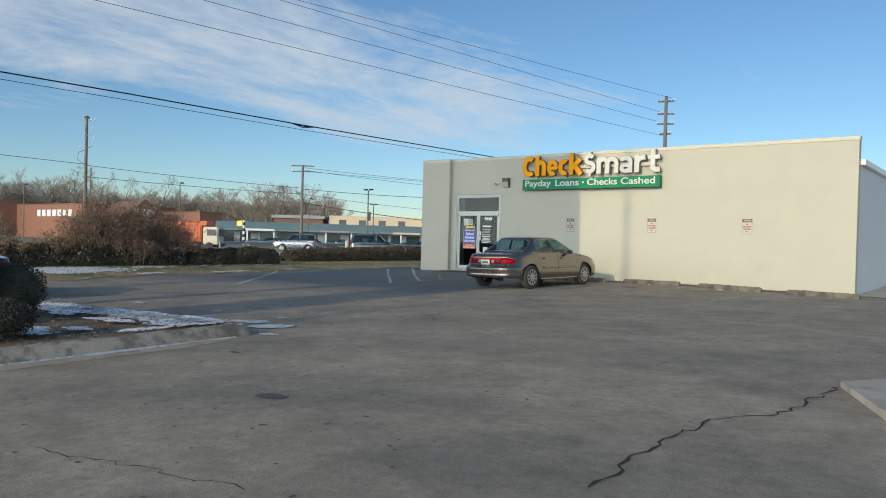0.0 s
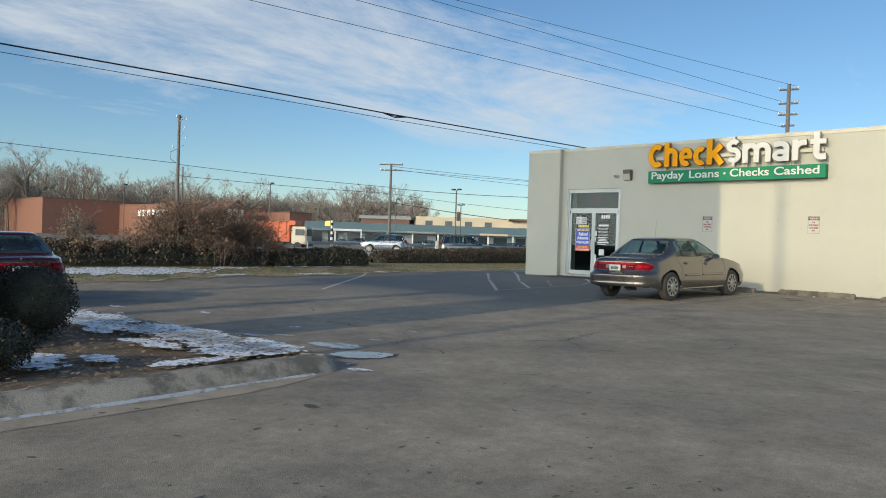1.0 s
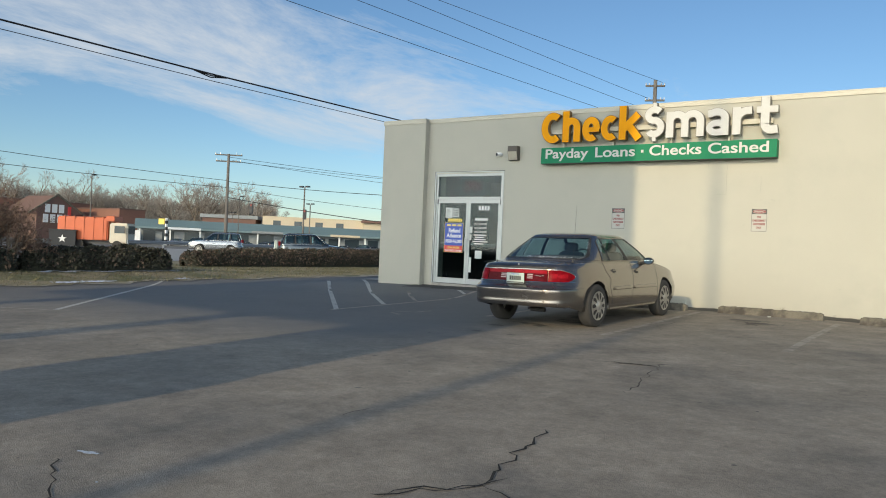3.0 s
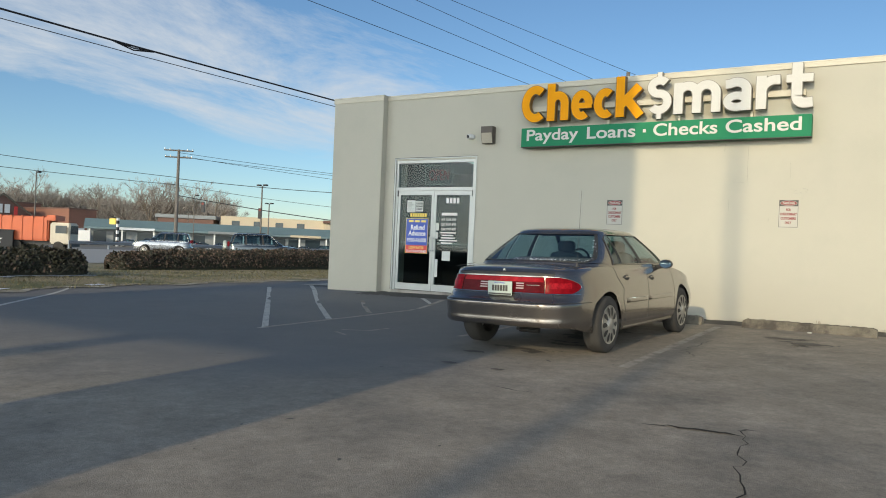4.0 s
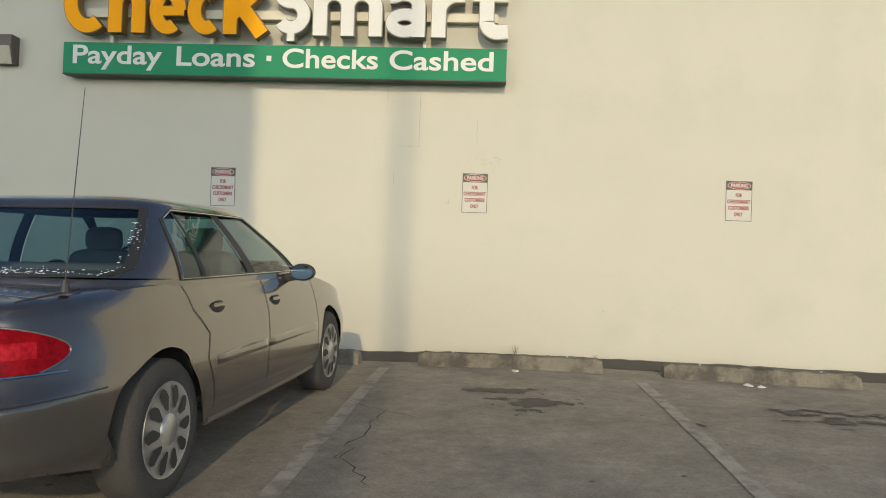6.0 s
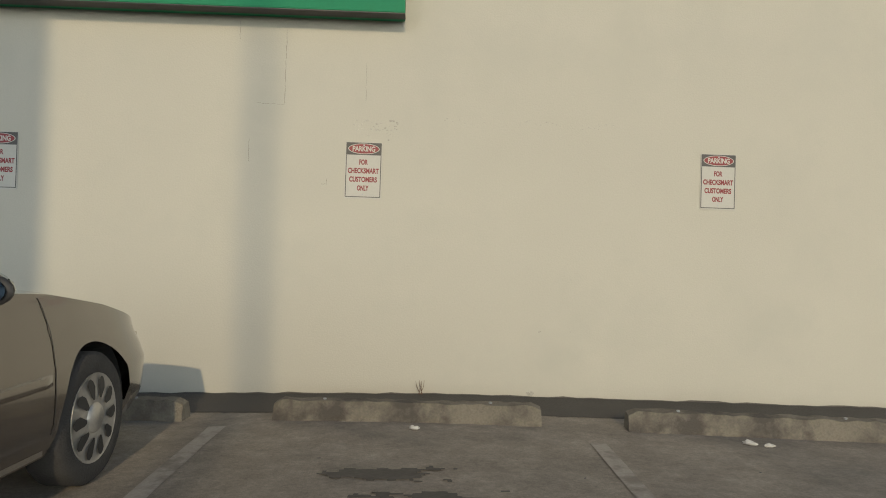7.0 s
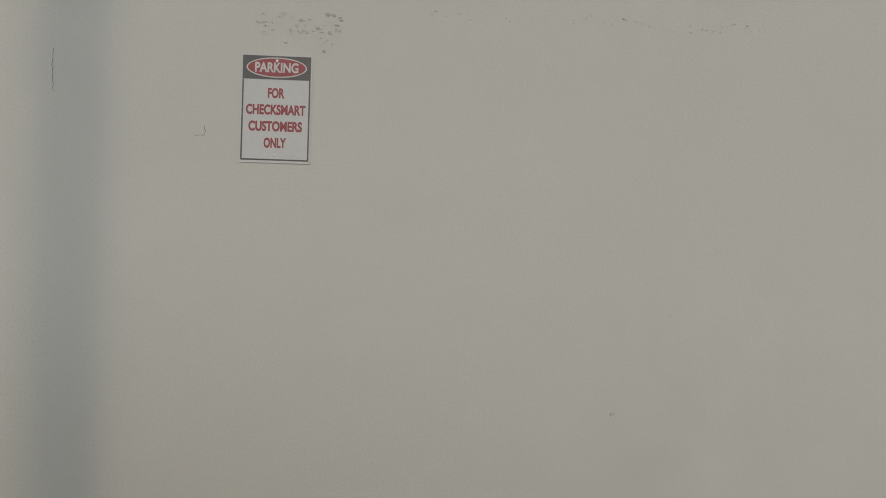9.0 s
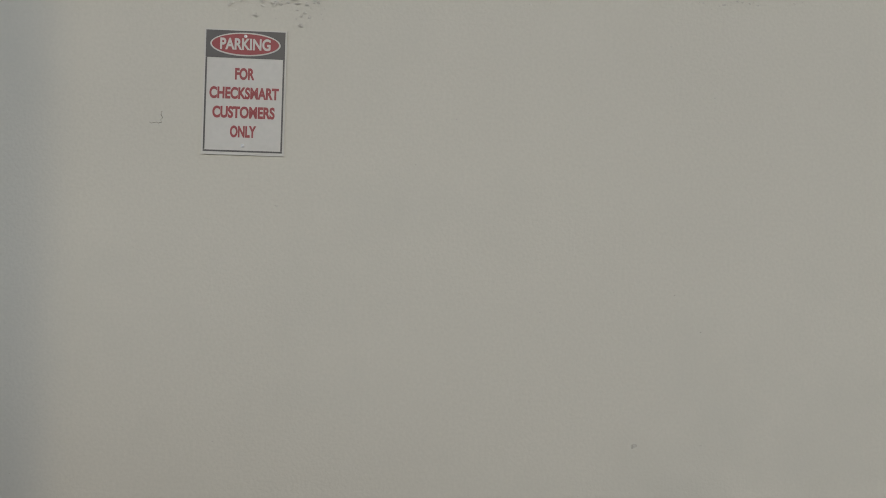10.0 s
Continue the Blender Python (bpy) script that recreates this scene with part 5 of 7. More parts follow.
def round_shrub(x, y, r, h, base, seed, label):
    """A clipped evergreen: stems, a dark core and thousands of small leaves in an uneven shell."""
    rnd = random.Random(seed)
    s = thing("clipped_shrub", label=label, category="shrub", group="clipped shrubs on the island")
    s.matrix_world = pose(x, y, base)
    def rad(d):
        return 1 + 0.10 * noise.noise(d * 2.2 + Vector((seed, 0, 0))) + 0.07 * noise.noise(d * 5.5)
    core = bmesh.new()
    bmesh.ops.create_icosphere(core, subdivisions=3, radius=1)
    for v in core.verts:
        d = v.co.normalized()
        v.co = Vector((d.x * r, d.y * r, d.z * h / 2)) * rad(d) * 0.86 + Vector((0, 0, h / 2))
    part("core", core, M_HEDGELEAF, s)
    def place(q):
        d = Vector((q.gauss(0, 1), q.gauss(0, 1), q.gauss(0, 1))).normalized()
        k = rad(d) * q.uniform(0.84, 1.05)
        return Vector((d.x * r, d.y * r, d.z * h / 2)) * k + Vector((0, 0, h / 2)), d
    bm = bmesh.new()
    leaf_cloud(bm, rnd, place, 5200, 0.016)
    part("leaves", bm, M_HEDGELEAF, s)
    bm = bmesh.new()
    leaf_cloud(bm, rnd, place, 500, 0.016)
    part("bronze_leaves", bm, M_BRONZELEAF, s)
    bm = bmesh.new()
    for i in range(5):
        rod(bm, (rnd.uniform(-0.05, 0.05), rnd.uniform(-0.05, 0.05), -0.06), (rnd.uniform(-0.25, 0.25) * r, rnd.uniform(-0.25, 0.25) * r, h * 0.4), 0.015, 0.008, 6)
    part("stem_clump", bm, M_BARK, s)


round_shrub(-0.2, -19.45, 0.50, 0.52, gz(-0.2, -19.4) + 0.14, 1, "small clipped shrub with green and bronze leaves")
round_shrub(-2.60, -18.28, 0.52, 0.92, gz(-2.8, -18.0) + 0.12, 2, "dark rounded evergreen shrub beside the stone sign base")


# ---- plaza sign on its stone base ----
def pylon_sign():
    p = thing("plaza_sign", label="tall plaza sign, stone base and teal frame with blank white panels", category="sign")
    x0, x1, y0, y1, zs = -3.6, -1.7, -19.61, -18.96, 1.95
    zb = gz(-2.5, -19)
    part("core", B(x0 + 0.05, x1 - 0.05, y0 + 0.05, y1 - 0.05, zb, zs - 0.002), M_MORTAR, p)
    rnd = random.Random(21)
    h = 0.20
    courses = int((zs - zb) / h)
    meshes = []
    for w in (0.30, 0.42, 0.55):
        bm = bmesh.new()
        box(bm, 0, w - 0.012, -0.06, 0, 0, h - 0.012)
        bmesh.ops.subdivide_edges(bm, edges=bm.edges[:], cuts=1, use_grid_fill=True)
        for v in bm.verts:
            if v.co.y < -0.05:
                v.co.y += rnd.uniform(-0.015, 0.03)
        meshes.append((w, mesh_of("stone", bm, M_STONE)))
    def face(ox, oy, ang, length):
        for c in range(courses + 1):
            z = zb + c * h
            if z + h > zs + 0.05:
                break
            s = 0.0
            while s < length - 0.05:
                w, me = rnd.choice(meshes)
                scale = min(1.0, (length - s) / w)
                ob = new("stone", me)
                ob.parent = p
                d = Vector((math.cos(radians(ang)), math.sin(radians(ang)), 0))
                o = Vector((ox, oy, z)) + d * s
                ob.matrix_basis = pose(o.x, o.y, o.z, 0, 0, ang) @ Matrix.Diagonal((scale, 1, 1, 1))
                s += w
    face(x0 + 0.05, y0 + 0.05, 0, x1 - x0 - 0.1)
    face(x1 - 0.05, y0 + 0.05, 90, y1 - y0 - 0.1)
    face(x1 - 0.05, y1 - 0.05, 180, x1 - x0 - 0.1)
    face(x0 + 0.05, y1 - 0.05, 270, y1 - y0 - 0.1)
    zt = 11.4
    part("base_trim", B(x0 - 0.06, x1 + 0.06, y0 - 0.06, y1 + 0.06, zs, zs + 0.26, bevel=0.01), M_TEAL, p, "teal steel base band")
    for a, b in ((x0, x0 + 0.14), (x1 - 0.14, x1)):
        part("upright", B(a, b, y0 + 0.02, y1 - 0.02, zs + 0.262, zt), M_TEAL, p)
    z = zs + 0.262
    for hgt in (1.15, 1.15, 1.5, 1.6, 1.6, 1.7):
        part("panel", B(x0 + 0.142, x1 - 0.142, y0 + 0.05, y1 - 0.05, z + 0.003, z + hgt - 0.053), M_PANEL, p, "blank white sign panel")
        part("rail", B(x0 + 0.141, x1 - 0.141, y0 + 0.02, y1 - 0.02, z + hgt - 0.05, z + hgt), M_TEAL, p)
        z += hgt
    part("side_panel", B(x1 + 0.001, x1 + 0.012, y0 + 0.1, y1 - 0.1, zs + 0.3, zt - 0.1), M_PANEL, p)
    part("top_cap", B(x0 - 0.03, x1 + 0.03, y0 - 0.02, y1 + 0.02, zt + 0.002, zt + 0.14, bevel=0.01), M_TEAL, p)


pylon_sign()


def billboard():
    """Unseen hoarding added south of the lot to shade the front's west part."""
    b = thing("billboard", label="unseen billboard on steel posts, added to shade the shop front", category="billboard")
    for x in (-10.2, -5.4):
        part("post", R((x, -34, -1.2), (x, -34, 14.8), 0.28, n=16), M_STEEL, b)
    part("board", B(-12.6, -2.9, -33.72, -33.5, 8.35, 15.6), M_PANEL, b, "blank pale board")
    part("catwalk", B(-12.6, -2.9, -33.48, -33.2, 8.2, 8.27), M_STEEL, b)


billboard()


def lamp_post(x, y, h, label, heads=1, r=0.09):
    l = thing("street_lamp", label=label, category="street lamp", group="parking lot lamps")
    zb = gz(x, y)
    l.matrix_world = pose(x, y, zb)
    part("pole", R((0, 0, -0.3), (0, 0, h), r, r * 0.7, n=10), M_POLE, l)
    for s in range(max(1, heads)):
        sx = 1 if s == 0 else -1
        part("arm", R((0, 0, h - 0.05), (0.5 * sx, 0, h), 0.04, n=6), M_STEEL, l)
        part("lamp_head", B(min(0.3 * sx, 0.95 * sx), max(0.3 * sx, 0.95 * sx), -0.25, 0.25, h, h + 0.22, bevel=0.03), M_BLACK, l, "dark box lamp head")


lamp_post(-76.5, 66.0, 10.1, "tall twin-head parking lot lamp", 2, 0.14)
lamp_post(-100, 92, 9.3, "parking lot lamp in front of the shops", 2, 0.14)
lamp_post(-109.4, 51.9, 11.0, "parking lot lamp before the brick store", 1, 0.12)
lamp_post(-107.7, 80.7, 9.9, "parking lot lamp by the utility pole", 1, 0.1)
lamp_post(-126.0, 95.0, 7.6, "short lamp before the strip of shops", 2, 0.1)
lamp_post(-130.0, 34.2, 10.0, "parking lot lamp by the bare shrubs", 1, 0.11)
# out of view, added to cast the narrow strip of shade on the wall
lamp_post(0.72, -36, 16.9, "unseen lamp post south of the lot, added for its thin shadow", 1, 0.10)


# ---- poles and wires ----
def utility_pole(x, y, ztop, label, arms, lean=0.0, extra=False, r=0.19):
    p = thing("utility_pole", label=label, category="utility pole", group="utility poles")
    zb = gz(x, y)
    p.matrix_world = pose(x, y, zb)
    h = ztop - zb
    part("pole", R((0, 0, -0.5), (lean, 0, h), r, r * 0.65, n=12), M_POLE, p, "weathered wood pole")
    for z, l, ang in arms:
        a = radians(ang)
        d = Vector((math.cos(a), math.sin(a), 0))
        c = Vector((lean * (h + z) / h, 0, h + z))
        arm = part("crossarm", R(c - d * l / 2, c + d * l / 2, 0.07, n=6), M_POLE, p)
        for k in (-0.95, -0.6, 0.6, 0.95):
            q = c + d * l / 2 * k
            part("insulator", R(q, q + Vector((0, 0, 0.2)), 0.05, 0.035, n=8), M_STEEL, arm)
    if extra:
        for z, sx in ((-0.6, 1), (-2.0, 1), (-2.6, -1), (-3.2, 1)):
            part("bracket", R((0, 0, h + z), (0.65 * sx, 0.2, h + z + 0.25), 0.04, n=6), M_STEEL, p)
        for z, sx in ((-0.5, 0.62), (-1.4, 0.45), (-2.3, 0.6), (-3.3, -0.5)):
            part("insulator", R((sx * 0.43, sx * 0.9, h + z + 0.05), (sx * 0.5, sx, h + z + 0.32), 0.05, n=6), M_STEEL, p)
        part("cable_loop", tube([(0.1, 0.1, h - 3.2), (-0.35, -0.6, h - 3.6), (-0.38, -0.62, h - 4.3), (0.0, 0.0, h - 4.8)], 0.025), M_WIRE, p)


utility_pole(-13.3, 34.5, 13.2, "tall wooden utility pole behind the store", [(-0.4, 1.3, 20), (-1.4, 1.3, 20), (-2.2, 1.3, 20), (-3.0, 0.9, 20)])
utility_pole(-57.0, 34.8, 9.6, "wooden utility pole with two crossarms across the road", [(-0.1, 2.7, 40), (-0.75, 2.5, 40)])
utility_pole(-62.3, 12.0, 12.4, "tall weathered utility pole with brackets across the road", [(-0.2, 0.5, 70)], extra=True)
utility_pole(-62.08, 12.4, 7.4, "thin service pole beside the tall utility pole", [], r=0.09)


def wire(points, r, label, sag=0.0, name="overhead_wire"):
    pts = []
    for (a, b) in zip(points, points[1:]):
        a, b = Vector(a), Vector(b)
        for i in range(16):
            t = i / 16
            pts.append(a.lerp(b, t) - Vector((0, 0, 4 * sag * t * (1 - t))))
    pts.append(Vector(points[-1]))
    return thing(name, tube(pts, r, 5), M_WIRE, label, "wire", "overhead wires")


w = wire([(-25.2, -60, 7.5), (-21.0, -30, 7.0), (-17.91, -8, 6.58), (-16.8, 0, 6.37), (-14.5, 16, 6.1), (-12.0, 34, 6.05), (-9.2, 54, 6.0)], 0.028, "thick black overhead cable across the lot")
wire([(-25.2, -60, 7.2), (-21.0, -30, 6.72), (-17.91, -8, 6.33), (-16.8, 0, 6.15), (-14.5, 16, 5.9), (-12.0, 34, 5.85), (-9.2, 54, 5.8)], 0.012, "thin overhead line below the thick cable")
sp = bmesh.new()
for k in range(3):
    rod(sp, (-16.92, -0.7, 6.38), (-16.85 + 0.03 * k, -0.1, 6.27 + 0.05 * k), 0.018, 0.022, 6); rod(sp, (-16.85 + 0.03 * k, -0.1, 6.27 + 0.05 * k), (-16.74, 0.5, 6.35), 0.022, 0.018, 6)
thing("cable_splice", sp, M_WIRE, "bundled splice on the overhead cable", "cable splice", kind="stuff")
for i, (sx, sy, sz, dx, dz) in enumerate([(-19, 3.087, 10.607, 0.0, -3.2), (-19, 7.557, 11.922, -0.55, -2.0), (-19, 11.416, 13.056, -0.5, -1.2), (-19, 13.9, 13.786, 0.5, -0.2)]):
    e = Vector((-13.3 + dx, 34.5, 13.2 + dz))
    s = Vector((sx, sy, sz))
    back = s + (s - e) * 2.2
    wire([tuple(back), tuple(s), tuple(e)], 0.013, "thin power line to the pole behind the store", 0.02)
for a, b, r in [((-57, 34.8, 6.8), (-42.7, 41.4, 5.95), 0.03), ((-57, 34.8, 6.2), (-42.7, 41.4, 4.56), 0.02), ((-57, 34.8, 5.2), (-42.6, 41.5, 3.3), 0.04), ((-62.3, 12, 7.6), (-57, 34.8, 6.9), 0.025), ((-62.3, 12, 6.5), (-57, 34.8, 6.2), 0.025), ((-70, -30, 9.5), (-62.3, 12, 7.7), 0.025), ((-57, 34.8, 9.3), (-42, 52, 8.0), 0.02), ((-57, 35.3, 9.0), (-42, 53, 7.3), 0.02), ((-57, 34.8, 8.9), (-45, 62, 8.6), 0.02)]:
    far = Vector(b) + (Vector(b) - Vector(a)) * (0.0 if b[1] < 36 else 2.0)
    wire([a, b, tuple(far)] if b[1] > 36 else [a, b], r, "power line along the road", 0.12)


def traffic_signal(x, y, z, label, yellow=False):
    t = thing("traffic_signal", label=label, category="traffic light", group="traffic signals over the road")
    t.matrix_world = pose(x, y, z, 0, 0, 35)
    part("housing", B(-0.17, 0.17, -0.15, 0.15, -0.5, 0.5, bevel=0.03), M_YELLOW if yellow else M_BLACK, t)
    for i in range(3):
        part("lens", R((0, -0.151, 0.32 - 0.32 * i), (0, -0.17, 0.32 - 0.32 * i), 0.11, n=14), M_SIGNAL if i == 0 else M_BLACK, t)
    part("hanger", R((0, 0, 0.5), (0, 0, 0.75), 0.03, n=6), M_STEEL, t)


traffic_signal(-54.6, 35.9, 4.15, "dark traffic signal hanging on its span wire")
traffic_signal(-49.5, 38.3, 3.75, "traffic signal on the span wire")


# ---- hedges ----
def hedge(name, pts, w, seed, label, dense, leaf, core_mat, leaf_mats, lump=0.2):
    """A hedge along a line of (y, x, height): uneven core, stems, thousands of leaves or twig tips."""
    rnd = random.Random(seed)
    h = thing(name, label=label, category="hedge")
    ys = [p[0] for p in pts]
    def at(y):
        return np.interp(y, ys, [p[1] for p in pts]), np.interp(y, ys, [p[2] for p in pts])
    rows = []
    for y in span(ys[0], ys[-1], 0.25):
        x, t = at(y)
        end = min(1.0, (y - ys[0]) / 0.4 + 0.25, (ys[-1] - y) / 0.4 + 0.25)
        row = []
        for k in range(11):
            a = math.pi * k / 10
            r = 1 + lump * noise.noise(Vector((y * 1.3, a * 1.5, seed)))
            row.append((x + math.cos(a) * w * r * end * (0.9 if 0 < k < 10 else 0.75), y, gz(x, y) - 0.02 + (math.sin(a) ** 0.6 if k not in (0, 10) else 0) * t * r * 0.86 * min(1, end + 0.2)))
        rows.append(row)
    bm = grid_mesh(rows)
    bmesh.ops.recalc_face_normals(bm, faces=bm.faces)
    part("core", bm, core_mat, h)
    for m, share in leaf_mats:
        bm = bmesh.new()
        n = int(dense * (ys[-1] - ys[0]) * share)
        for _ in range(n):
            y = rnd.uniform(ys[0], ys[-1])
            x, t = at(y)
            a = rnd.uniform(0.05, math.pi)
            r = (1 + lump * noise.noise(Vector((y * 1.3, a * 1.5, seed)))) * rnd.uniform(0.82, 1.08)
            end = min(1.0, (y - ys[0]) / 0.4 + 0.25, (ys[-1] - y) / 0.4 + 0.25)
            c = Vector((x + math.cos(a) * w * r * end, y, gz(x, y) + math.sin(a) ** 0.6 * t * r * min(1, end + 0.2)))
            u = Vector((rnd.gauss(0, 1), rnd.gauss(0, 1), rnd.gauss(0.4, 1))).normalized()
            v = u.orthogonal().normalized()
            s = leaf * rnd.uniform(0.6, 1.5)
            bm.faces.new([bm.verts.new(c - u * s), bm.verts.new(c + v * s * 0.5), bm.verts.new(c + u * s), bm.verts.new(c - v * s * 0.5)])
        tagged(part("leaves", bm, m, h), kind="stuff")
    return h


hedge("low_hedge", [(2.1, -20.7, 0.55), (4, -20.7, 0.66), (8, -20.7, 0.74), (13, -20.7, 0.85), (24, -20.7, 0.9)], 0.6, 3, "clipped low hedge with bronze-brown winter leaves", 1500, 0.045, M_HEDGELEAF, [(M_HEDGELEAF, 0.55), (M_BRONZELEAF, 0.45)], 0.12)
hedge("dark_hedge", [(-5.4, -17.9, 0.55), (-3, -17.8, 0.70), (-1.6, -17.7, 0.68), (-0.8, -17.7, 0.62)], 0.65, 4, "dark low hedge with snow at its foot", 2000, 0.05, M_HEDGELEAF, [(M_HEDGELEAF, 0.9), (M_BRONZELEAF, 0.1)], 0.2)
hedge("dark_hedge", [(-30, -18.6, 0.7), (-14, -18.3, 0.8), (-9, -18.1, 0.75), (-5.5, -18.0, 0.6)], 0.7, 5, "dark hedge at the foot of the tall brown shrubs", 900, 0.055, M_HEDGELEAF, [(M_HEDGELEAF, 0.7), (M_SHRUBLEAF, 0.3)], 0.25)
for i in range(14):
    r2 = random.Random(i)
    patch("snow_trace", -17.1 + r2.uniform(-0.15, 0.2), -5.2 + i * 0.32, 0.12, 0.2, 0.035, M_SNOW, verge, 400 + i)


def twig_shrub(name, x, y, w, h, seed, label, stems, mats, leafy=0.0, base=None):
    """A bare deciduous shrub: forking stems and a haze of fine twigs."""
    rnd = random.Random(seed)
    s = thing(name, label=label, category="shrub")
    s.matrix_world = pose(x, y, gz(x, y) if base is None else base)
    bm = bmesh.new()
    tw = bmesh.new()
    lf = bmesh.new()
    def grow(p, d, l, r, depth):
        q = p + d * l
        if depth < 2:
            rod(bm, p, q, r, r * 0.7, 4, caps=False)
        else:
            u = d.orthogonal().normalized() * max(r, 0.006)
            u.rotate(Matrix.Rotation(rnd.uniform(0, 6.28), 3, d))
            tw.faces.new([tw.verts.new(p - u), tw.verts.new(p + u), tw.verts.new(q)])
            if leafy and rnd.random() < leafy:
                a = Vector((rnd.gauss(0, 1), rnd.gauss(0, 1), rnd.gauss(0, 1))).normalized()
                b = a.orthogonal().normalized()
                k = rnd.uniform(0.025, 0.05)
                lf.faces.new([lf.verts.new(q - a * k), lf.verts.new(q + b * k * 0.6), lf.verts.new(q + a * k), lf.verts.new(q - b * k * 0.6)])
        if depth < 4:
            for _ in range(4 if depth < 3 else 3):
                e = (d + Vector((rnd.gauss(0, 0.5), rnd.gauss(0, 0.5), rnd.gauss(0.05, 0.35)))).normalized()
                grow(p.lerp(q, rnd.uniform(0.45, 1)), e, l * rnd.uniform(0.45, 0.75), r * 0.55, depth + 1)
    for _ in range(stems):
        a, o = rnd.uniform(0, 6.28), rnd.uniform(0, 0.75)
        p = Vector((math.cos(a) * w * o * 0.6, math.sin(a) * w * o * 0.6, -0.05))
        d = Vector((math.cos(a) * o * 0.55 * w / h, math.sin(a) * o * 0.55 * w / h, 1)).normalized()
        grow(p, d, h * rnd.uniform(0.36, 0.48), 0.022, 0)
    part("stem_clump", bm, mats[0], s)
    tagged(part("twig_crown", tw, mats[1], s), kind="stuff")
    if leafy:
        tagged(part("dry_leaves", lf, mats[2], s), kind="stuff")
    else:
        lf.free()


TW = (M_BARK, M_SHRUB, M_SHRUBLEAF)
for i, (x, y, w, h, st, lf) in enumerate([(-18.8, -7.2, 2.1, 2.75, 52, 0.2), (-18.7, -8.9, 1.9, 2.65, 46, 0.25), (-18.4, -6.1, 1.6, 2.4, 36, 0.12), (-17.9, -7.6, 1.3, 1.4, 30, 0.1), (-18.3, -10.4, 1.4, 1.5, 28, 0.2), (-18.3, -12.2, 1.3, 1.1, 24, 0.2), (-18.5, -13.8, 1.3, 1.1, 24, 0.2), (-18.2, -5.0, 1.0, 1.25, 20, 0.05), (-18.6, -15.6, 1.2, 1.1, 14, 0.2), (-18.6, -17.6, 1.2, 1.2, 14, 0.2)]):
    twig_shrub("bare_shrub", x, y, w, h, 500 + i, "brown leafless shrub with dense twigs behind the grass verge", st, TW, lf)
twig_shrub("small_bare_tree", -21.5, -11.2, 0.7, 2.3, 540, "small ornamental tree holding dry tan leaves", 8, (M_BARK, M_TWIG, M_SHRUBLEAF), 0.5)
twig_shrub("small_bare_tree", -21.8, -15.5, 0.7, 2.0, 541, "small ornamental tree holding dry tan leaves", 8, (M_BARK, M_TWIG, M_SHRUBLEAF), 0.3)


# ---- far trees ----
def tree_meshes(seed):
    rnd = random.Random(seed)
    bm, tw = bmesh.new(), bmesh.new()
    def grow(p, d, l, r, depth):
        q = p + d * l + Vector((rnd.gauss(0, 0.04), rnd.gauss(0, 0.04), 0)) * l
        if depth < 3:
            rod(bm, p, q, r, r * 0.68, 5, caps=False)
        else:
            u = d.orthogonal().normalized() * max(r, 0.028)
            u.rotate(Matrix.Rotation(rnd.uniform(0, 6.28), 3, d))
            tw.faces.new([tw.verts.new(p - u), tw.verts.new(p + u), tw.verts.new(q)])
        if depth < 5:
            for _ in range(5 if depth == 0 else 4):
                e = (d * 0.9 + Vector((rnd.gauss(0, 0.5), rnd.gauss(0, 0.5), rnd.gauss(0.12, 0.3)))).normalized()
                grow(p.lerp(q, rnd.uniform(0.55 if depth else 0.5, 1.0)), e, l * rnd.uniform(0.5, 0.78), r * 0.56, depth + 1)
    grow(Vector((0, 0, -0.3)), Vector((0, 0, 1)), 5.2, 0.26, 0)
    return mesh_of("trunk", bm, M_BARK), mesh_of("twigs", tw, M_TWIG)


TREES = [tree_meshes(700 + i) for i in range(5)]


def bare_tree(x, y, h, k, turn, label):
    t = thing("bare_tree", label=label, category="tree", group="bare trees behind the shops")
    t.matrix_world = pose(x, y, gz(x, y), 0, 0, turn) @ Matrix.Scale(h / 13.0, 4)
    for name, me in zip(("trunk", "crown"), TREES[k]):
        o = new(name, me)
        o.parent = t


rnd = random.Random(31)
for i in range(104):
    a = radians(30 + 58 * (i + rnd.uniform(-0.5, 0.5)) / 104)
    d = rnd.uniform(138, 178)
    h = rnd.uniform(9.8, 14.0) * (1 + 0.3 * sstep(58, 70, math.degrees(a)))
    h *= 1.14 - 0.22 * sstep(50, 60, math.degrees(a))
    if a < radians(46.3):
        h *= 0.42
    d, h = d * 1.85, h * 1.85
    bare_tree(7 - d * math.sin(a), -21 + d * math.cos(a), h, i % 5, rnd.uniform(0, 360), "tall leafless deciduous tree behind the shops")


def far_woods():
    """The dense brush between the far trunks."""
    r = random.Random(91)
    bm = bmesh.new()
    for _ in range(80000):
        a = radians(r.uniform(46, 90))
        d = r.uniform(278, 360)
        x, y = 7 - d * math.sin(a), -21 + d * math.cos(a)
        z = gz(x, y) + min(1.5, abs(r.gauss(0, 0.9))) * 8.5
        l = r.uniform(1.5, 4.8)
        u = Vector((r.gauss(0, 0.45), r.gauss(0, 0.45), 1)).normalized() * l
        s = Vector((math.cos(a), math.sin(a), 0)) * r.uniform(0.055, 0.14)
        c = Vector((x, y, z))
        bm.faces.new([bm.verts.new(c - s), bm.verts.new(c + s), bm.verts.new(c + u)])
    thing("far_woods", bm, M_TWIG, "grey-brown winter brush between the far trees", "woods", kind="stuff")


far_woods()


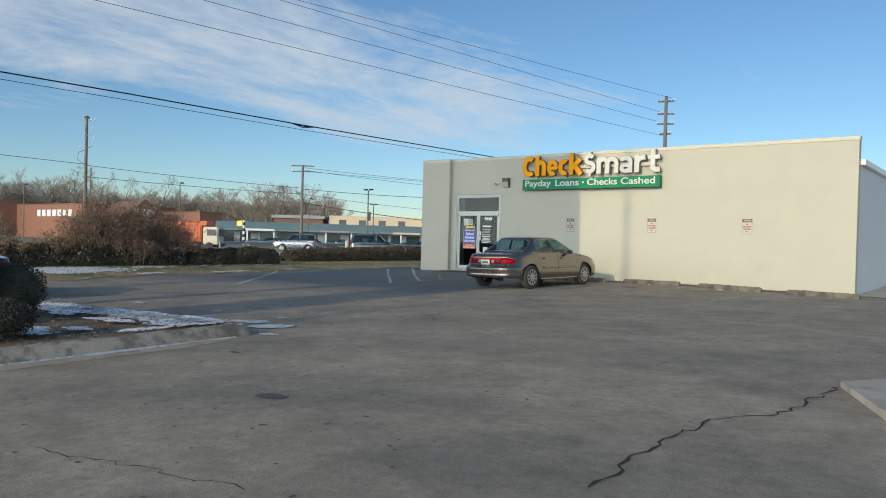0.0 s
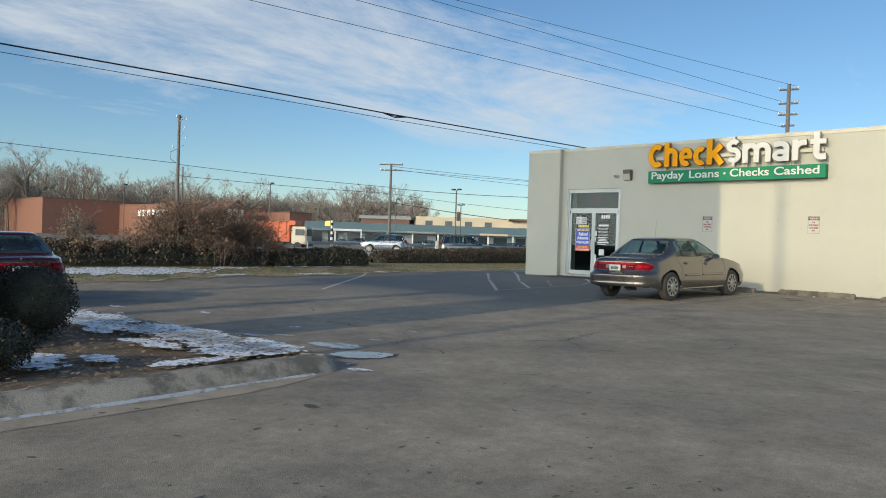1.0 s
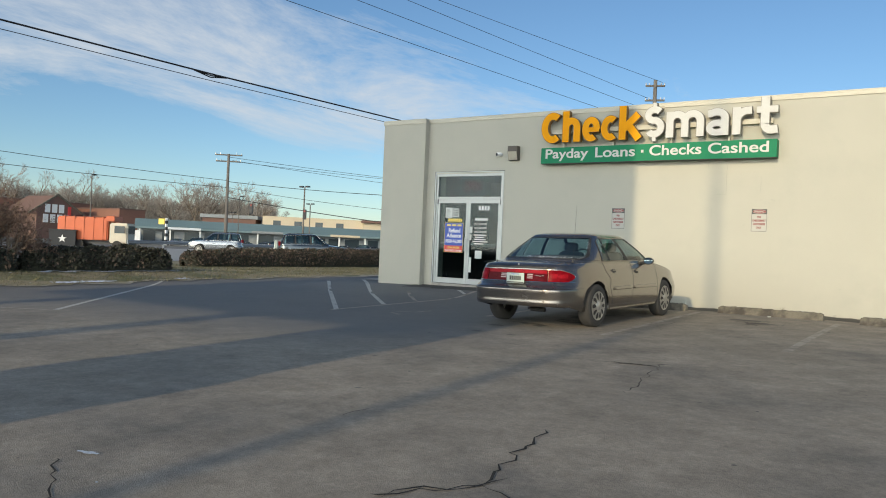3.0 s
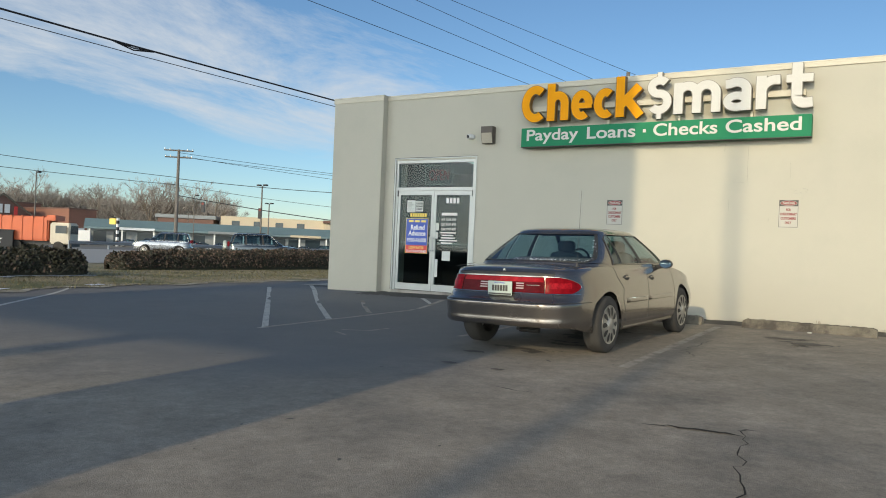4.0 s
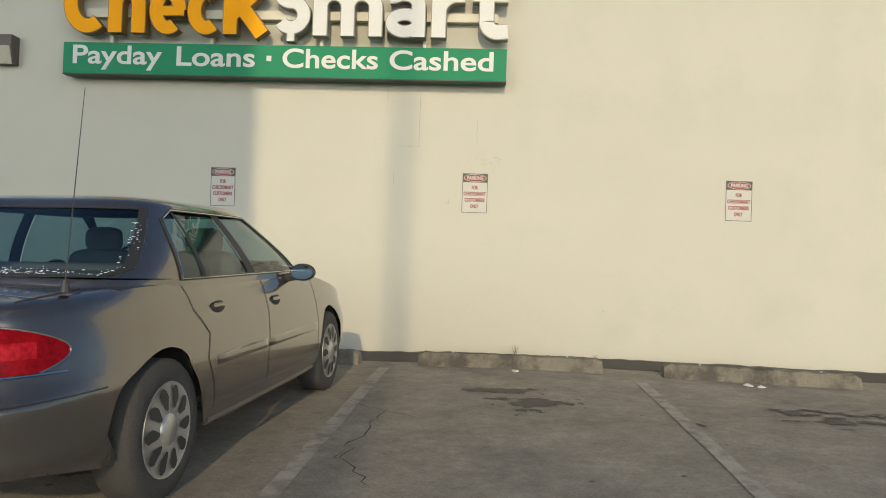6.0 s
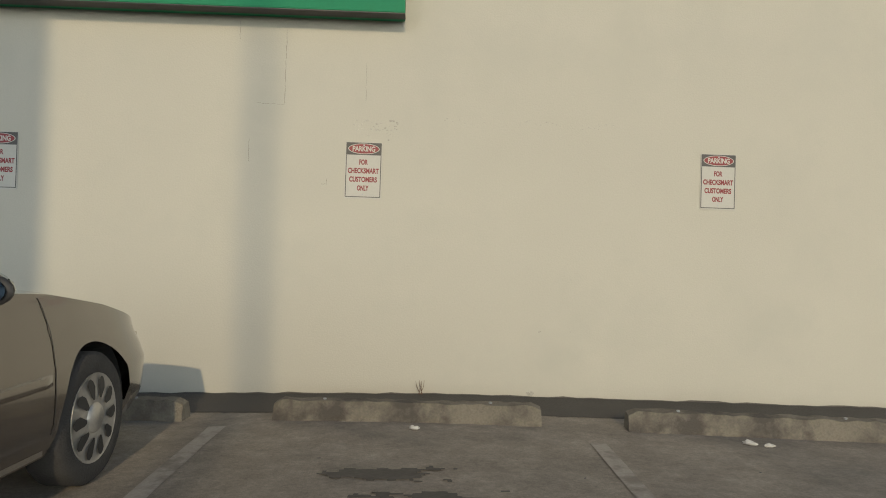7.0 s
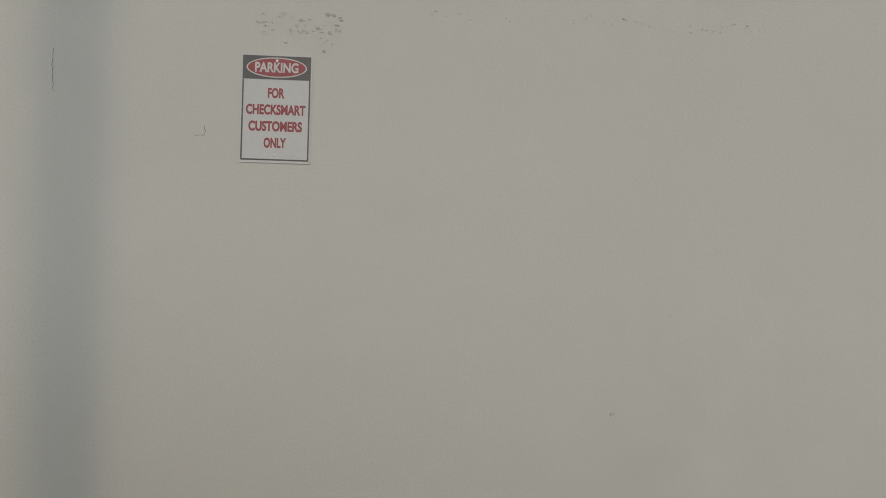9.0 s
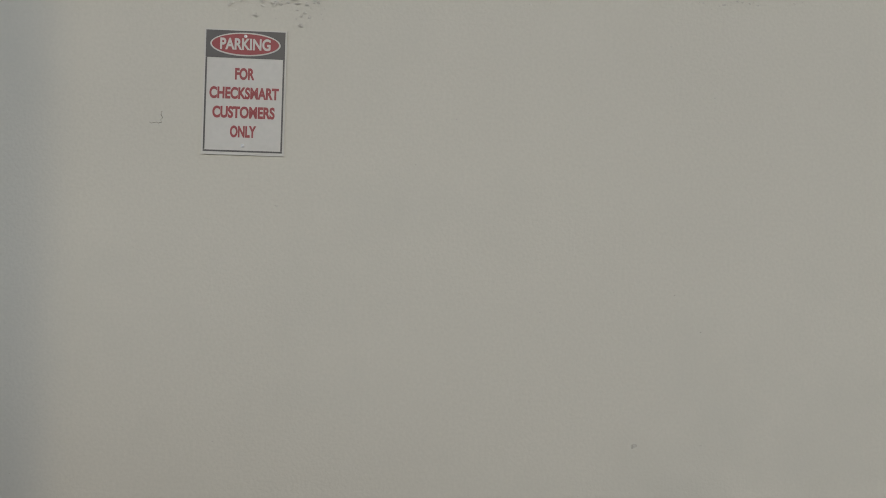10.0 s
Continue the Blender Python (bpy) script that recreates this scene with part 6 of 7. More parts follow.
# ---- far buildings ----
def brick_store():
    """A big brick store whose front steps forward towards the north, with a gabled entrance."""
    b = thing("brick_store", label="large orange-brown brick store with stepped bays and gabled entrance", category="building")
    zb = -1.2
    for x0, x1, y0, h in ((-268, -227, 50, 9.4), (-226.99, -187, 72.1, 8.4), (-186.99, -163.7, 92.2, 7.0)):
        part("wall", B(x0, x1, y0, 99.3, zb, h), M_BRICK, b, "plain brick bay")
        part("coping", B(x0, x1 + 0.15, y0 - 0.15, 99.45, h + 0.002, h + 0.32), M_BRICKD, b, "dark metal coping")
    part("side_door", B(-226.98, -226.9, 62.5, 64.2, zb, 1.6), M_WINDOW, b)
    part("side_door", B(-163.69, -163.6, 94.6, 96.2, zb, 2.6), M_WHITE, b, "pale service door")
    # gabled entrance
    part("porch", B(-186.9, -173.4, 77.2, 87.0, zb, 5.3), M_BRICKD, b, "dark entrance porch")
    part("gable", prism([(75.6, 5.302), (88.4, 5.302), (82.0, 9.6)], (-186.8, -173.2), "x"), M_BRICKD, b, "dark gable over the entrance")
    for s in (-1, 1):
        part("gable_trim", prism([(82.0, 10.0), (82.0 + s * 6.8, 5.35), (82.0 + s * 6.8, 5.0), (82.0, 9.55)], (-173.3, -172.9), "x"), M_CONC, b)
    # the store's name as plain white shapes
    for k, (z0, z1) in enumerate(((5.4, 7.4), (3.0, 5.0))):
        for j in range(3 + k):
            part("sign_bar", B(-173.18, -173.0, 79.0 + j * 1.7 - k * 0.4, 80.2 + j * 1.7 - k * 0.4, z0, z1), M_WHITE, b, "white sign letters as bars")
    part("sign_bar", B(-173.18, -173.05, 84.6, 85.4, 3.4, 7.0), M_POSTRED, b, "red sign mark")
    for j in range(7):
        part("sign_bar", B(-213.0 + j * 3.1, -211.0 + j * 3.1, 71.9, 72.09, 5.2, 7.0), M_WHITE, b, "white sign letters as bars")
    return b


brick_store()


def strip_mall():
    s = thing("strip_mall", label="long low strip of shops under a blue-green metal roof", category="building")
    s.matrix_world = pose(-130.6, 74.6, -1.0, 0, 0, 52) @ Matrix.Diagonal((1.45, 1.45, 1.28, 1))
    L = 60
    part("wall", B(0, L, 1.5, 12, 0, 2.9), M_STRIPWALL, s, "pale shop front wall")
    part("roof", prism([(0.0, 2.62), (0.0, 2.9), (1.8, 4.2), (12, 4.2), (12, 2.95), (1.5, 2.95)], (-0.3, L + 0.3), "x"), M_STRIPROOF, s, "blue-green metal mansard roof")
    rnd = random.Random(2)
    x = 0.8
    while x < L - 3:
        w = rnd.choice((1.6, 2.2, 3.2))
        part("window", B(x, x + w, 1.44, 1.49, 0.5 if rnd.random() < 0.5 else 0.1, 2.3), M_WINDOW, s)
        x += w + rnd.choice((0.5, 0.9, 1.4))
    for i in range(16):
        part("post", B(0.3 + i * 4.0, 0.5 + i * 4.0, 0.2, 0.4, 0, 2.62), M_WHITE, s)
    for i in range(5):
        part("shop_sign", B(4 + i * 11.5, 8.5 + i * 11.5, -0.06, -0.005, 2.62, 3.0), (M_PANEL, M_STRIPWALL, M_BEIGE)[i % 3], s)
    p = thing("shop_pole_sign", label="yellow shop sign on a striped post by the shops", category="sign")
    p.matrix_world = pose(-122.2, 75.4, -1.0) @ Matrix.Scale(1.25, 4)
    part("post", B(-0.15, 0.15, -0.15, 0.15, 0, 4.4), M_WHITE, p)
    for i in range(4):
        part("post_band", B(-0.16, 0.16, -0.16, 0.16, 0.5 + i * 1.0, 1.0 + i * 1.0), M_BLACK, p)
    part("sign_face", B(-1.9, -0.4, -0.1, 0.1, 3.4, 4.3, bevel=0.03), M_YELLOW, p)
    t = thing("box_truck", label="white box truck parked by the shops", category="truck")
    t.matrix_world = pose(-133.0, 70.5, -1.0, 0, 0, 52) @ Matrix.Diagonal((1, 1, 0.86, 1))
    part("cargo_box", B(0, 5.6, -1.2, 1.2, 0.9, 3.4, bevel=0.05), M_WHITE, t)
    part("cab", B(-1.9, -0.1, -1.05, 1.05, 0.6, 2.3, bevel=0.2), M_WHITE, t)
    for x in (-1.0, 1.2, 4.4):
        for y in (-1.1, 0.8):
            part("wheel", R((x, y, 0.45), (x, y + 0.3, 0.45), 0.45, n=14), M_TYRE, t)


strip_mall()


def far_blocks():
    b = thing("beige_building", label="beige far building with a row of small windows", category="building")
    b.matrix_world = pose(-165, 140, -1.2, 0, 0, 44) @ Matrix.Scale(1.25, 4)
    part("wall", B(0, 24, 0, 14, 0, 7.6), M_BEIGE, b)
    part("wall", B(24.01, 70, -2, 14, 0, 7.0), M_BEIGE, b)
    for i in range(4):
        part("window", B(2.5 + i * 5, 4.3 + i * 5, -0.06, -0.005, 4.8, 6.6), M_WINDOW, b)
    for i in range(12):
        part("window", B(26 + i * 3.6, 27.6 + i * 3.6, -2.06, -2.005, 3.8, 5.4), M_WINDOW, b)
    part("roof_edge", B(23.6, 71, -3.2, 14, 7.01, 7.6), M_BRICKD, b)
    c = thing("low_beige_shops", label="low cream shop row with a wide flat canopy", category="building")
    c.matrix_world = pose(-70.5, 84, -1.05, 0, 0, 50)
    part("wall", B(0, 60, 2, 12, 0, 3.0), M_BEIGE, c)
    part("canopy", B(-1, 61, -0.5, 12.2, 3.01, 3.9, bevel=0.05), M_STRIPWALL, c)
    part("canopy_edge", B(-1.02, 61.02, -0.56, -0.51, 3.0, 3.25), M_BRICKD, c)
    for i in range(12):
        part("window", B(1 + i * 5, 4 + i * 5, 1.94, 1.99, 0.2, 2.3), M_WINDOW, c)
    d = thing("brown_house", label="brown-roofed far building among trees", category="building")
    d.matrix_world = pose(-180, 130, -1.2, 0, 0, 40) @ Matrix.Scale(1.3, 4)
    part("wall", B(0, 12, 0, 10, 0, 6.4), M_BRICKD, d)
    part("roof", B(-0.5, 12.5, -0.5, 10.5, 6.41, 7.2), M_STRIPWALL, d)


far_blocks()


# pale slab and kerb nose at the lot's east edge
slab = prism([(8.42, -15.3), (8.98, -16.6), (12.5, -18.4), (12.5, -13.6), (8.75, -14.75)], (-0.16, -0.055), "z")
part("concrete_slab", slab, M_CONC2, ground, "pale cracked concrete slab")
kn = thing("kerb_nose", label="rounded pale concrete kerb end at the lot edge", category="kerb", kind="structure")
bm = lathe([(0, 0.0), (0.04, 0.11), (0.14, 0.17), (3.6, 0.17)], 20, "x")
o = part("kerb", bm, M_CONC2, kn)
smooth(o)
kn.matrix_world = pose(8.68, -14.15, gz(8.8, -14.2) + 0.03, 0, 0, 10)


# ---- vehicles ----
SEDAN = dict(
    yr=[(0.22, -2.10), (0.30, -2.30), (0.335, -2.362), (0.353, -2.382), (0.372, -2.394), (0.394, -2.398), (0.42, -2.391), (0.46, -2.394), (0.52, -2.404), (0.575, -2.412), (0.598, -2.404), (0.615, -2.370), (0.640, -2.320), (0.668, -2.292), (0.70, -2.272), (0.872, -2.234), (0.908, -2.236), (0.94, -2.205), (0.975, -2.12), (1.2, -2.1)],
    yf=[(0.20, 2.28), (0.32, 2.40), (0.52, 2.42), (0.60, 2.36), (0.70, 2.28), (1.2, 2.2)],
    w=[(0.20, 0.86), (0.32, 0.905), (0.37, 0.918), (0.5, 0.920), (0.62, 0.915), (0.80, 0.885), (0.92, 0.845), (1.0, 0.80)],
    shoulder=[(-2.4, 0.918), (-2.1, 0.945), (-1.6, 0.980), (-1.0, 0.992), (0.6, 0.985), (1.1, 0.95), (1.6, 0.87), (2.0, 0.775), (2.3, 0.67), (2.42, 0.62)],
    crown=[(-2.4, 0.028), (-1.7, 0.042), (1.0, 0.055), (1.8, 0.05), (2.42, 0.02)],
    sill=0.235, tuck=0.10, axles=(-1.36, 1.36), tyre=0.325, arch=0.375, track=0.80,
    dlo_bottom=(-1.06, 0.80), dlo_top=(-0.90, 0.23), quarter=((-0.82, -0.785), (-0.80, -0.775)), b_pillar=((-0.20, -0.09), (-0.33, -0.23)),
    belt=0.995, mirror=(0.47, 1.0),
    cabin=dict(w=(0.815, 0.60), rear=(-1.71, -1.07), front=(1.20, 0.42), top=1.372, round=4.8, pane_top=0.985, rear_glass=0.91, front_glass=0.90),
)
SUV = dict(
    yr=[(0.30, -2.12), (0.40, -2.18), (0.62, -2.20), (0.70, -2.12), (1.0, -2.09), (1.2, -2.06)],
    yf=[(0.25, 2.05), (0.40, 2.15), (0.62, 2.18), (0.72, 2.12), (1.2, 2.05)],
    w=[(0.25, 0.86), (0.45, 0.90), (0.75, 0.905), (0.95, 0.88), (1.1, 0.84)],
    shoulder=[(-2.2, 1.05), (0.8, 1.05), (1.2, 1.02), (1.7, 0.97), (2.1, 0.88), (2.2, 0.82)],
    crown=[(-2.2, 0.01), (1.0, 0.05), (2.2, 0.03)],
    sill=0.33, tuck=0.05, axles=(-1.30, 1.30), tyre=0.36, arch=0.42, track=0.79,
    dlo_bottom=(-1.92, 0.78), dlo_top=(-1.72, 0.25), quarter=((-1.16, -1.06), (-1.18, -1.10)), b_pillar=((-0.18, -0.06), (-0.26, -0.16)),
    belt=1.06, mirror=(0.58, 1.10),
    cabin=dict(w=(0.84, 0.66), rear=(-2.08, -1.84), front=(1.06, 0.26), top=1.665, round=7.0, pane_top=0.95, rear_glass=0.93, front_glass=0.93),
)


def lut(table, v):
    return float(np.interp(v, [a for a, _ in table], [b for _, b in table]))


class Shell:
    """The lower body's surface of a car: a rounded plan that changes with height."""

    def __init__(self, d):
        self.d = d

    def bottom(self, y):
        z = self.d["sill"] + self.d["tuck"] * sstep(-1.7, -2.15, y)
        for ya in self.d["axles"]:
            dy = abs(y - ya)
            if dy < self.d["arch"]:
                z = max(z, self.d["tyre"] + math.sqrt(self.d["arch"] ** 2 - dy**2))
        return z

    def point(self, sx, sy, z=None, v=None, out=0.0):
        """sx, sy: place round the plan, -1..1; z: height, or v: share of the side's height."""
        d = self.d
        y0 = sy * (2.3)
        if v is not None:
            zs = lut(d["shoulder"], y0)
            base = d["sill"] + d["tuck"] * sstep(-1.7, -2.15, y0)
            z = max(self.bottom(y0), base + (zs - base) * v)
        ext = lut(d["yf"], z) if sy > 0 else -lut(d["yr"], z)
        y = sy * ext
        x = lut(d["w"], z) * sx * (1 - 0.035 * sy * sy)
        n = Vector((abs(sx) ** 5 * (1 if sx > 0 else -1), abs(sy) ** 5 * (1 if sy > 0 else -1), 0))
        if n.length > 0:
            n.normalize()
        return Vector((x, y, z)) + n * out

    def side_at(self, y, z, out=0.0, right=1):
        """The point of the side at a length y and height z."""
        ext = lut(self.d["yf"], z) if y > 0 else -lut(self.d["yr"], z)
        sy = max(-0.999, min(0.999, y / ext))
        sx = (1 - abs(sy) ** 6) ** (1 / 6)
        return self.point(sx * right, sy, z=z, out=out)

    def rear_at(self, x, z, out=0.0):
        """The point of the rear face at a breadth x and height z."""
        w = lut(self.d["w"], z) * 0.965
        sx = max(-0.999, min(0.999, x / w))
        sy = -((1 - abs(sx) ** 6) ** (1 / 6))
        return self.point(sx, sy, z=z, out=out)


def band(pts, half, right=Vector((1, 0, 0)), taper=True):
    """A thin strip along points on the body, widened upright."""
    rows = []
    for i, p in enumerate(pts):
        a, b = pts[max(0, i - 1)], pts[min(len(pts) - 1, i + 1)]
        t = (b - a).normalized()
        n = Vector((p.x, p.y * 0.15, 0)).normalized()
        s = t.cross(n).normalized() * half
        rows.append([p - s, p + s])
    return grid_mesh(rows)


def wheel(parent, d, x, y, side):
    t, w = d["tyre"], 0.205
    m = pose(x, y, t, 0, 0, 0 if side > 0 else 180)
    prof = [(-w / 2, t * 0.62), (-w / 2, t * 0.80), (-w * 0.47, t * 0.94), (-w * 0.36, t), (w * 0.36, t), (w * 0.47, t * 0.94), (w / 2, t * 0.82), (w / 2, t * 0.72), (w * 0.46, t * 0.66)]
    wh = part("wheel", lathe(prof, 36, "x"), M_TYRE, parent, "dusty black tyre")
    wh.matrix_basis = m
    smooth(wh, 50)
    r = t * 0.685
    rim = part("wheel_cover", lathe([(w * 0.44, r), (w * 0.50, r * 0.99), (w * 0.47, r * 0.90), (w * 0.53, r * 0.55), (w * 0.50, r * 0.34), (w * 0.56, r * 0.30), (w * 0.57, 0.001)], 36, "x"), M_RIM, wh, "ten-slot silver wheel cover")
    smooth(rim, 60)
    for k in range(10):
        a = 2 * math.pi * k / 10
        bm = bmesh.new()
        c = r * 0.68
        ring = []
        for i in range(10):
            u = 2 * math.pi * i / 10
            rr, tt = c + r * 0.25 * math.sin(u), r * 0.125 * math.cos(u) * (1.25 if math.sin(u) > 0 else 0.8)
            ring.append(bm.verts.new((w * 0.522 + 0.0035 - (rr - c) * 0.10, rr * math.cos(a) - tt * math.sin(a), rr * math.sin(a) + tt * math.cos(a))))
        bm.faces.new(ring)
        part("slot", bm, M_PLASTIC, rim)
    return wh


def car(name, d, paint, label, category="car", lamps=True, antenna=False, spare=False, group=""):
    c = thing(name, label=label, category=category, group=group)
    sh = Shell(d)
    # columns round the plan
    cols = []
    for t in span(-0.95, 0.95, 0.0105):
        cols.append(((1 - abs(t) ** 6) ** (1 / 6), t))
    x1 = cols[-1][0]
    for t in span(x1, -x1, 0.12)[1:-1]:
        cols.append((t, (1 - abs(t) ** 6) ** (1 / 6)))
    nside = len(cols)
    cols += [(-sx, sy) for sx, sy in [(a, b) for a, b in cols if abs(b) <= 0.951 and a > 0][::-1]]
    for t in span(-x1, x1, 0.12)[1:-1]:
        cols.append((t, -((1 - abs(t) ** 6) ** (1 / 6))))
    vs = [0.0, 0.015, 0.03, 0.06, 0.1, 0.14, 0.2, 0.32, 0.40, 0.43, 0.46, 0.49, 0.525, 0.545, 0.56, 0.62, 0.72, 0.82, 0.9, 0.955, 1.0]
    bm = bmesh.new()
    rings = [[bm.verts.new(sh.point(sx, sy, v=v)) for sx, sy in cols] for v in vs]
    n = len(cols)
    for a, b in zip(rings, rings[1:]):
        for i in range(n):
            bm.faces.new((a[i], a[(i + 1) % n], b[(i + 1) % n], b[i]))
    # deck: from the shoulder inwards
    prev = rings[-1]
    steps = (0.93, 0.8, 0.55, 0.28)
    for k in steps:
        cur = []
        for (sx, sy), v0 in zip(cols, rings[-1]):
            y = v0.co.y * (1 if abs(sy) < 0.9 else (0.9 + 0.1 * k) if k > 0.5 else 0.95 - (0.55 - k) * 0.1)
            x = v0.co.x * k
            zz = lut(d["shoulder"], y) + lut(d["crown"], y) * (1 - k * k)
            cur.append(bm.verts.new((x, y, zz)))
        for i in range(n):
            bm.faces.new((prev[i], prev[(i + 1) % n], cur[(i + 1) % n], cur[i]))
        prev = cur
    # close the middle
    ns = len([1 for a, b in cols if abs(b) <= 0.951 and a > 0])
    nf = nside - ns
    right, left = prev[:ns], prev[nside:nside + ns][::-1]
    for i in range(ns - 1):
        bm.faces.new((right[i], right[i + 1], left[i + 1], left[i]))
    bm.faces.new(prev[ns - 1:nside + 1])
    bm.faces.new(prev[nside + ns - 1:] + [prev[0]])
    bmesh.ops.remove_doubles(bm, verts=bm.verts, dist=0.0003)
    bmesh.ops.recalc_face_normals(bm, faces=bm.faces)
    body = smooth(part("body", bm, paint, c, "metallic painted body"), 38)
    part("underbody", B(-0.64, 0.64, -1.95, 2.05, 0.30, 0.42), M_PLASTIC, c)
    for ya in d["axles"]:
        for s in (1, -1):
            arc_pts = [(ya + (d["arch"] + 0.02) * math.cos(radians(a)), d["tyre"] + 0.01 + (d["arch"] + 0.02) * math.sin(radians(a))) for a in range(-6, 187, 8)]
            well = grid_mesh([[(s * 0.42, y, z) for y, z in arc_pts], [(s * 0.855, y, z) for y, z in arc_pts]])
            inner = [well.verts.new((s * 0.42, y, z)) for y, z in arc_pts]
            well.faces.new(inner)
            bmesh.ops.recalc_face_normals(well, faces=well.faces)
            part("wheel_well", well, M_PLASTIC, c)
            wheel(c, d, s * d["track"], ya, s)
    # glasshouse: one smooth tapering form; panes and pillars are patches of it
    cb = d["cabin"]
    zbelt, ztop, pw = d["belt"], cb["top"], cb["round"]
    def ring(v):
        """Half width, rear and front ends of the cabin's plan at a share of its height."""
        u = max(0.0, v)
        return cb["w"][0] + (cb["w"][1] - cb["w"][0]) * u ** 1.35, cb["rear"][0] + (cb["rear"][1] - cb["rear"][0]) * u ** 0.95, cb["front"][0] + (cb["front"][1] - cb["front"][0]) * u ** 0.97
    def level(v, across):
        """Height at a share v; the screens start a little above the side windows' sills."""
        base = zbelt + 0.03 * (1 - across)
        return base + (ztop - base) * v
    def side(y, v, out=0.0, s=1):
        w, r, f = ring(v)
        t = max(-0.9999, min(0.9999, (y - (r + f) / 2) / ((f - r) / 2)))
        k = (1 - abs(t) ** pw) ** (1 / pw)
        return Vector((s * (w * k + out), y, level(v, k ** 3)))
    def end(q, v, out=0.0, front=False):
        """A point of the rear or front glass at a share q of the half width."""
        w, r, f = ring(v)
        k = (1 - min(0.9999, abs(q)) ** pw) ** (1 / pw)
        y = (r + f) / 2 + (f - r) / 2 * k * (1 if front else -1)
        return Vector((w * q, y + (out if front else -out), level(v, abs(q) ** 6) + out * 0.6))
    def sheet_of(name, rows, material, lab="", parent=None, angle=60):
        bmx = grid_mesh(rows)
        bmesh.ops.recalc_face_normals(bmx, faces=bmx.faces)
        return smooth(part(name, bmx, material, parent or c, lab), angle)
    vt = cb["pane_top"]
    qr, qf = cb["rear_glass"], cb["front_glass"]
    def rear_q(v):
        return qr * (1 - 0.10 * (1 - sstep(0.0, 0.22, v)) ** 2)
    rrows = [[end(i / 8 * rear_q(v) - rear_q(v), v) for i in range(17)] for v in span(0.03, vt, (vt - 0.03) / 10)]
    g = sheet_of("rear_window", rrows, M_CARGLASS, "tinted rear window with frost along its edge")
    g.visible_shadow = False
    frows = [[end(i / 8 * qf - qf, v, front=True) for i in range(17)] for v in span(0.03, vt, (vt - 0.03) / 10)]
    g = sheet_of("windscreen", frows, M_CARGLASS, "windscreen")
    g.visible_shadow = False
    sheet_of("glass_border", [[end(q * rear_q(v), v, 0.003) for q in span(-1, 1, 0.05)] for v in (0.03, 0.055)], M_PLASTIC)
    for s in (1, -1):
        sheet_of("glass_border", [[end(s * rear_q(v) * k, v, 0.003) for k in (0.955, 0.98, 1.0)] for v in span(0.03, vt, 0.04)], M_PLASTIC)
    sheet_of("glass_border", [[end(q * qr, v, 0.003) for q in span(-1, 1, 0.05)] for v in (vt - 0.03, vt)], M_PLASTIC)
    # roof: the band above the panes, rounding over into the crown
    outline = []
    for t in span(-1, 1, 0.02):
        outline.append((abs(math.cos(math.pi / 2 * t)) ** (2 / pw), math.copysign(abs(math.sin(math.pi / 2 * t)) ** (2 / pw), t)))
    outline += [(-a_, b_) for a_, b_ in outline[::-1][1:-1]]
    def plan(v, k=1.0, dz=0.0):
        w, r, f = ring(v)
        return [Vector((w * a_ * k, (r + f) / 2 + (f - r) / 2 * b_ * k, level(v, abs(a_) ** 3) + dz)) for a_, b_ in outline + outline[:1]]
    cap = [(0.985, 0.014), (0.96, 0.028), (0.92, 0.041), (0.86, 0.053), (0.76, 0.064), (0.60, 0.074), (0.40, 0.081), (0.2, 0.084), (0.01, 0.085)]
    sheet_of("roof", [plan(v) for v in span(vt, 1.0, (1 - vt) / 3)] + [plan(1.0, k, dz) for k, dz in cap], paint)
    sheet_of("cabin_foot", [plan(-0.13, 1.012), plan(-0.05, 1.004), plan(0.0), plan(0.03)], paint)
    for s in (1, -1):
        d0b, d1b = d["dlo_bottom"]
        d0t, d1t = d["dlo_top"]
        def edge_y(b0, t0, v, bow=0.0):
            k = v / vt
            return b0 + (t0 - b0) * k + bow * math.sin(math.pi * k)
        def front_y(v):
            return edge_y(d1b, d1t, v, 0.05)
        def rear_y(v):
            return edge_y(d0b, d0t, v, -0.015) + 0.10 * sstep(0.80, 1.0, v / vt) ** 2
        vs_ = span(0.03, vt, (vt - 0.03) / 14)
        # rear and front pillars
        rows, frw = [], []
        for v in vs_:
            a_, b_ = end(s * rear_q(v), v), side(rear_y(v), v, 0.0, s)
            w, r, f = ring(v)
            row = []
            for i in range(13):
                u = i / 12
                y = a_.y + (b_.y - a_.y) * u
                x_lin = abs(a_.x) + (abs(b_.x) - abs(a_.x)) * u
                p = side(y, v, 0.0, s)
                row.append(a_ if i == 0 else b_ if i == 12 else Vector((s * max(x_lin, abs(p.x)), y, a_.z + (b_.z - a_.z) * u)))
            rows.append(row)
            a_, b_ = side(front_y(v), v, 0.0, s), end(s * qf, v, front=True)
            frw.append([a_.lerp(b_, u) for u in (0, 0.5, 1)])
        sheet_of("rear_pillar", rows, paint)
        sheet_of("front_pillar", frw, paint)
        # panes between their dividers
        (q0b, q1b), (q0t, q1t) = d["quarter"]
        (b0b, b1b), (b0t, b1t) = d["b_pillar"]
        lim = lambda y, v: max(rear_y(v), min(front_y(v), y))
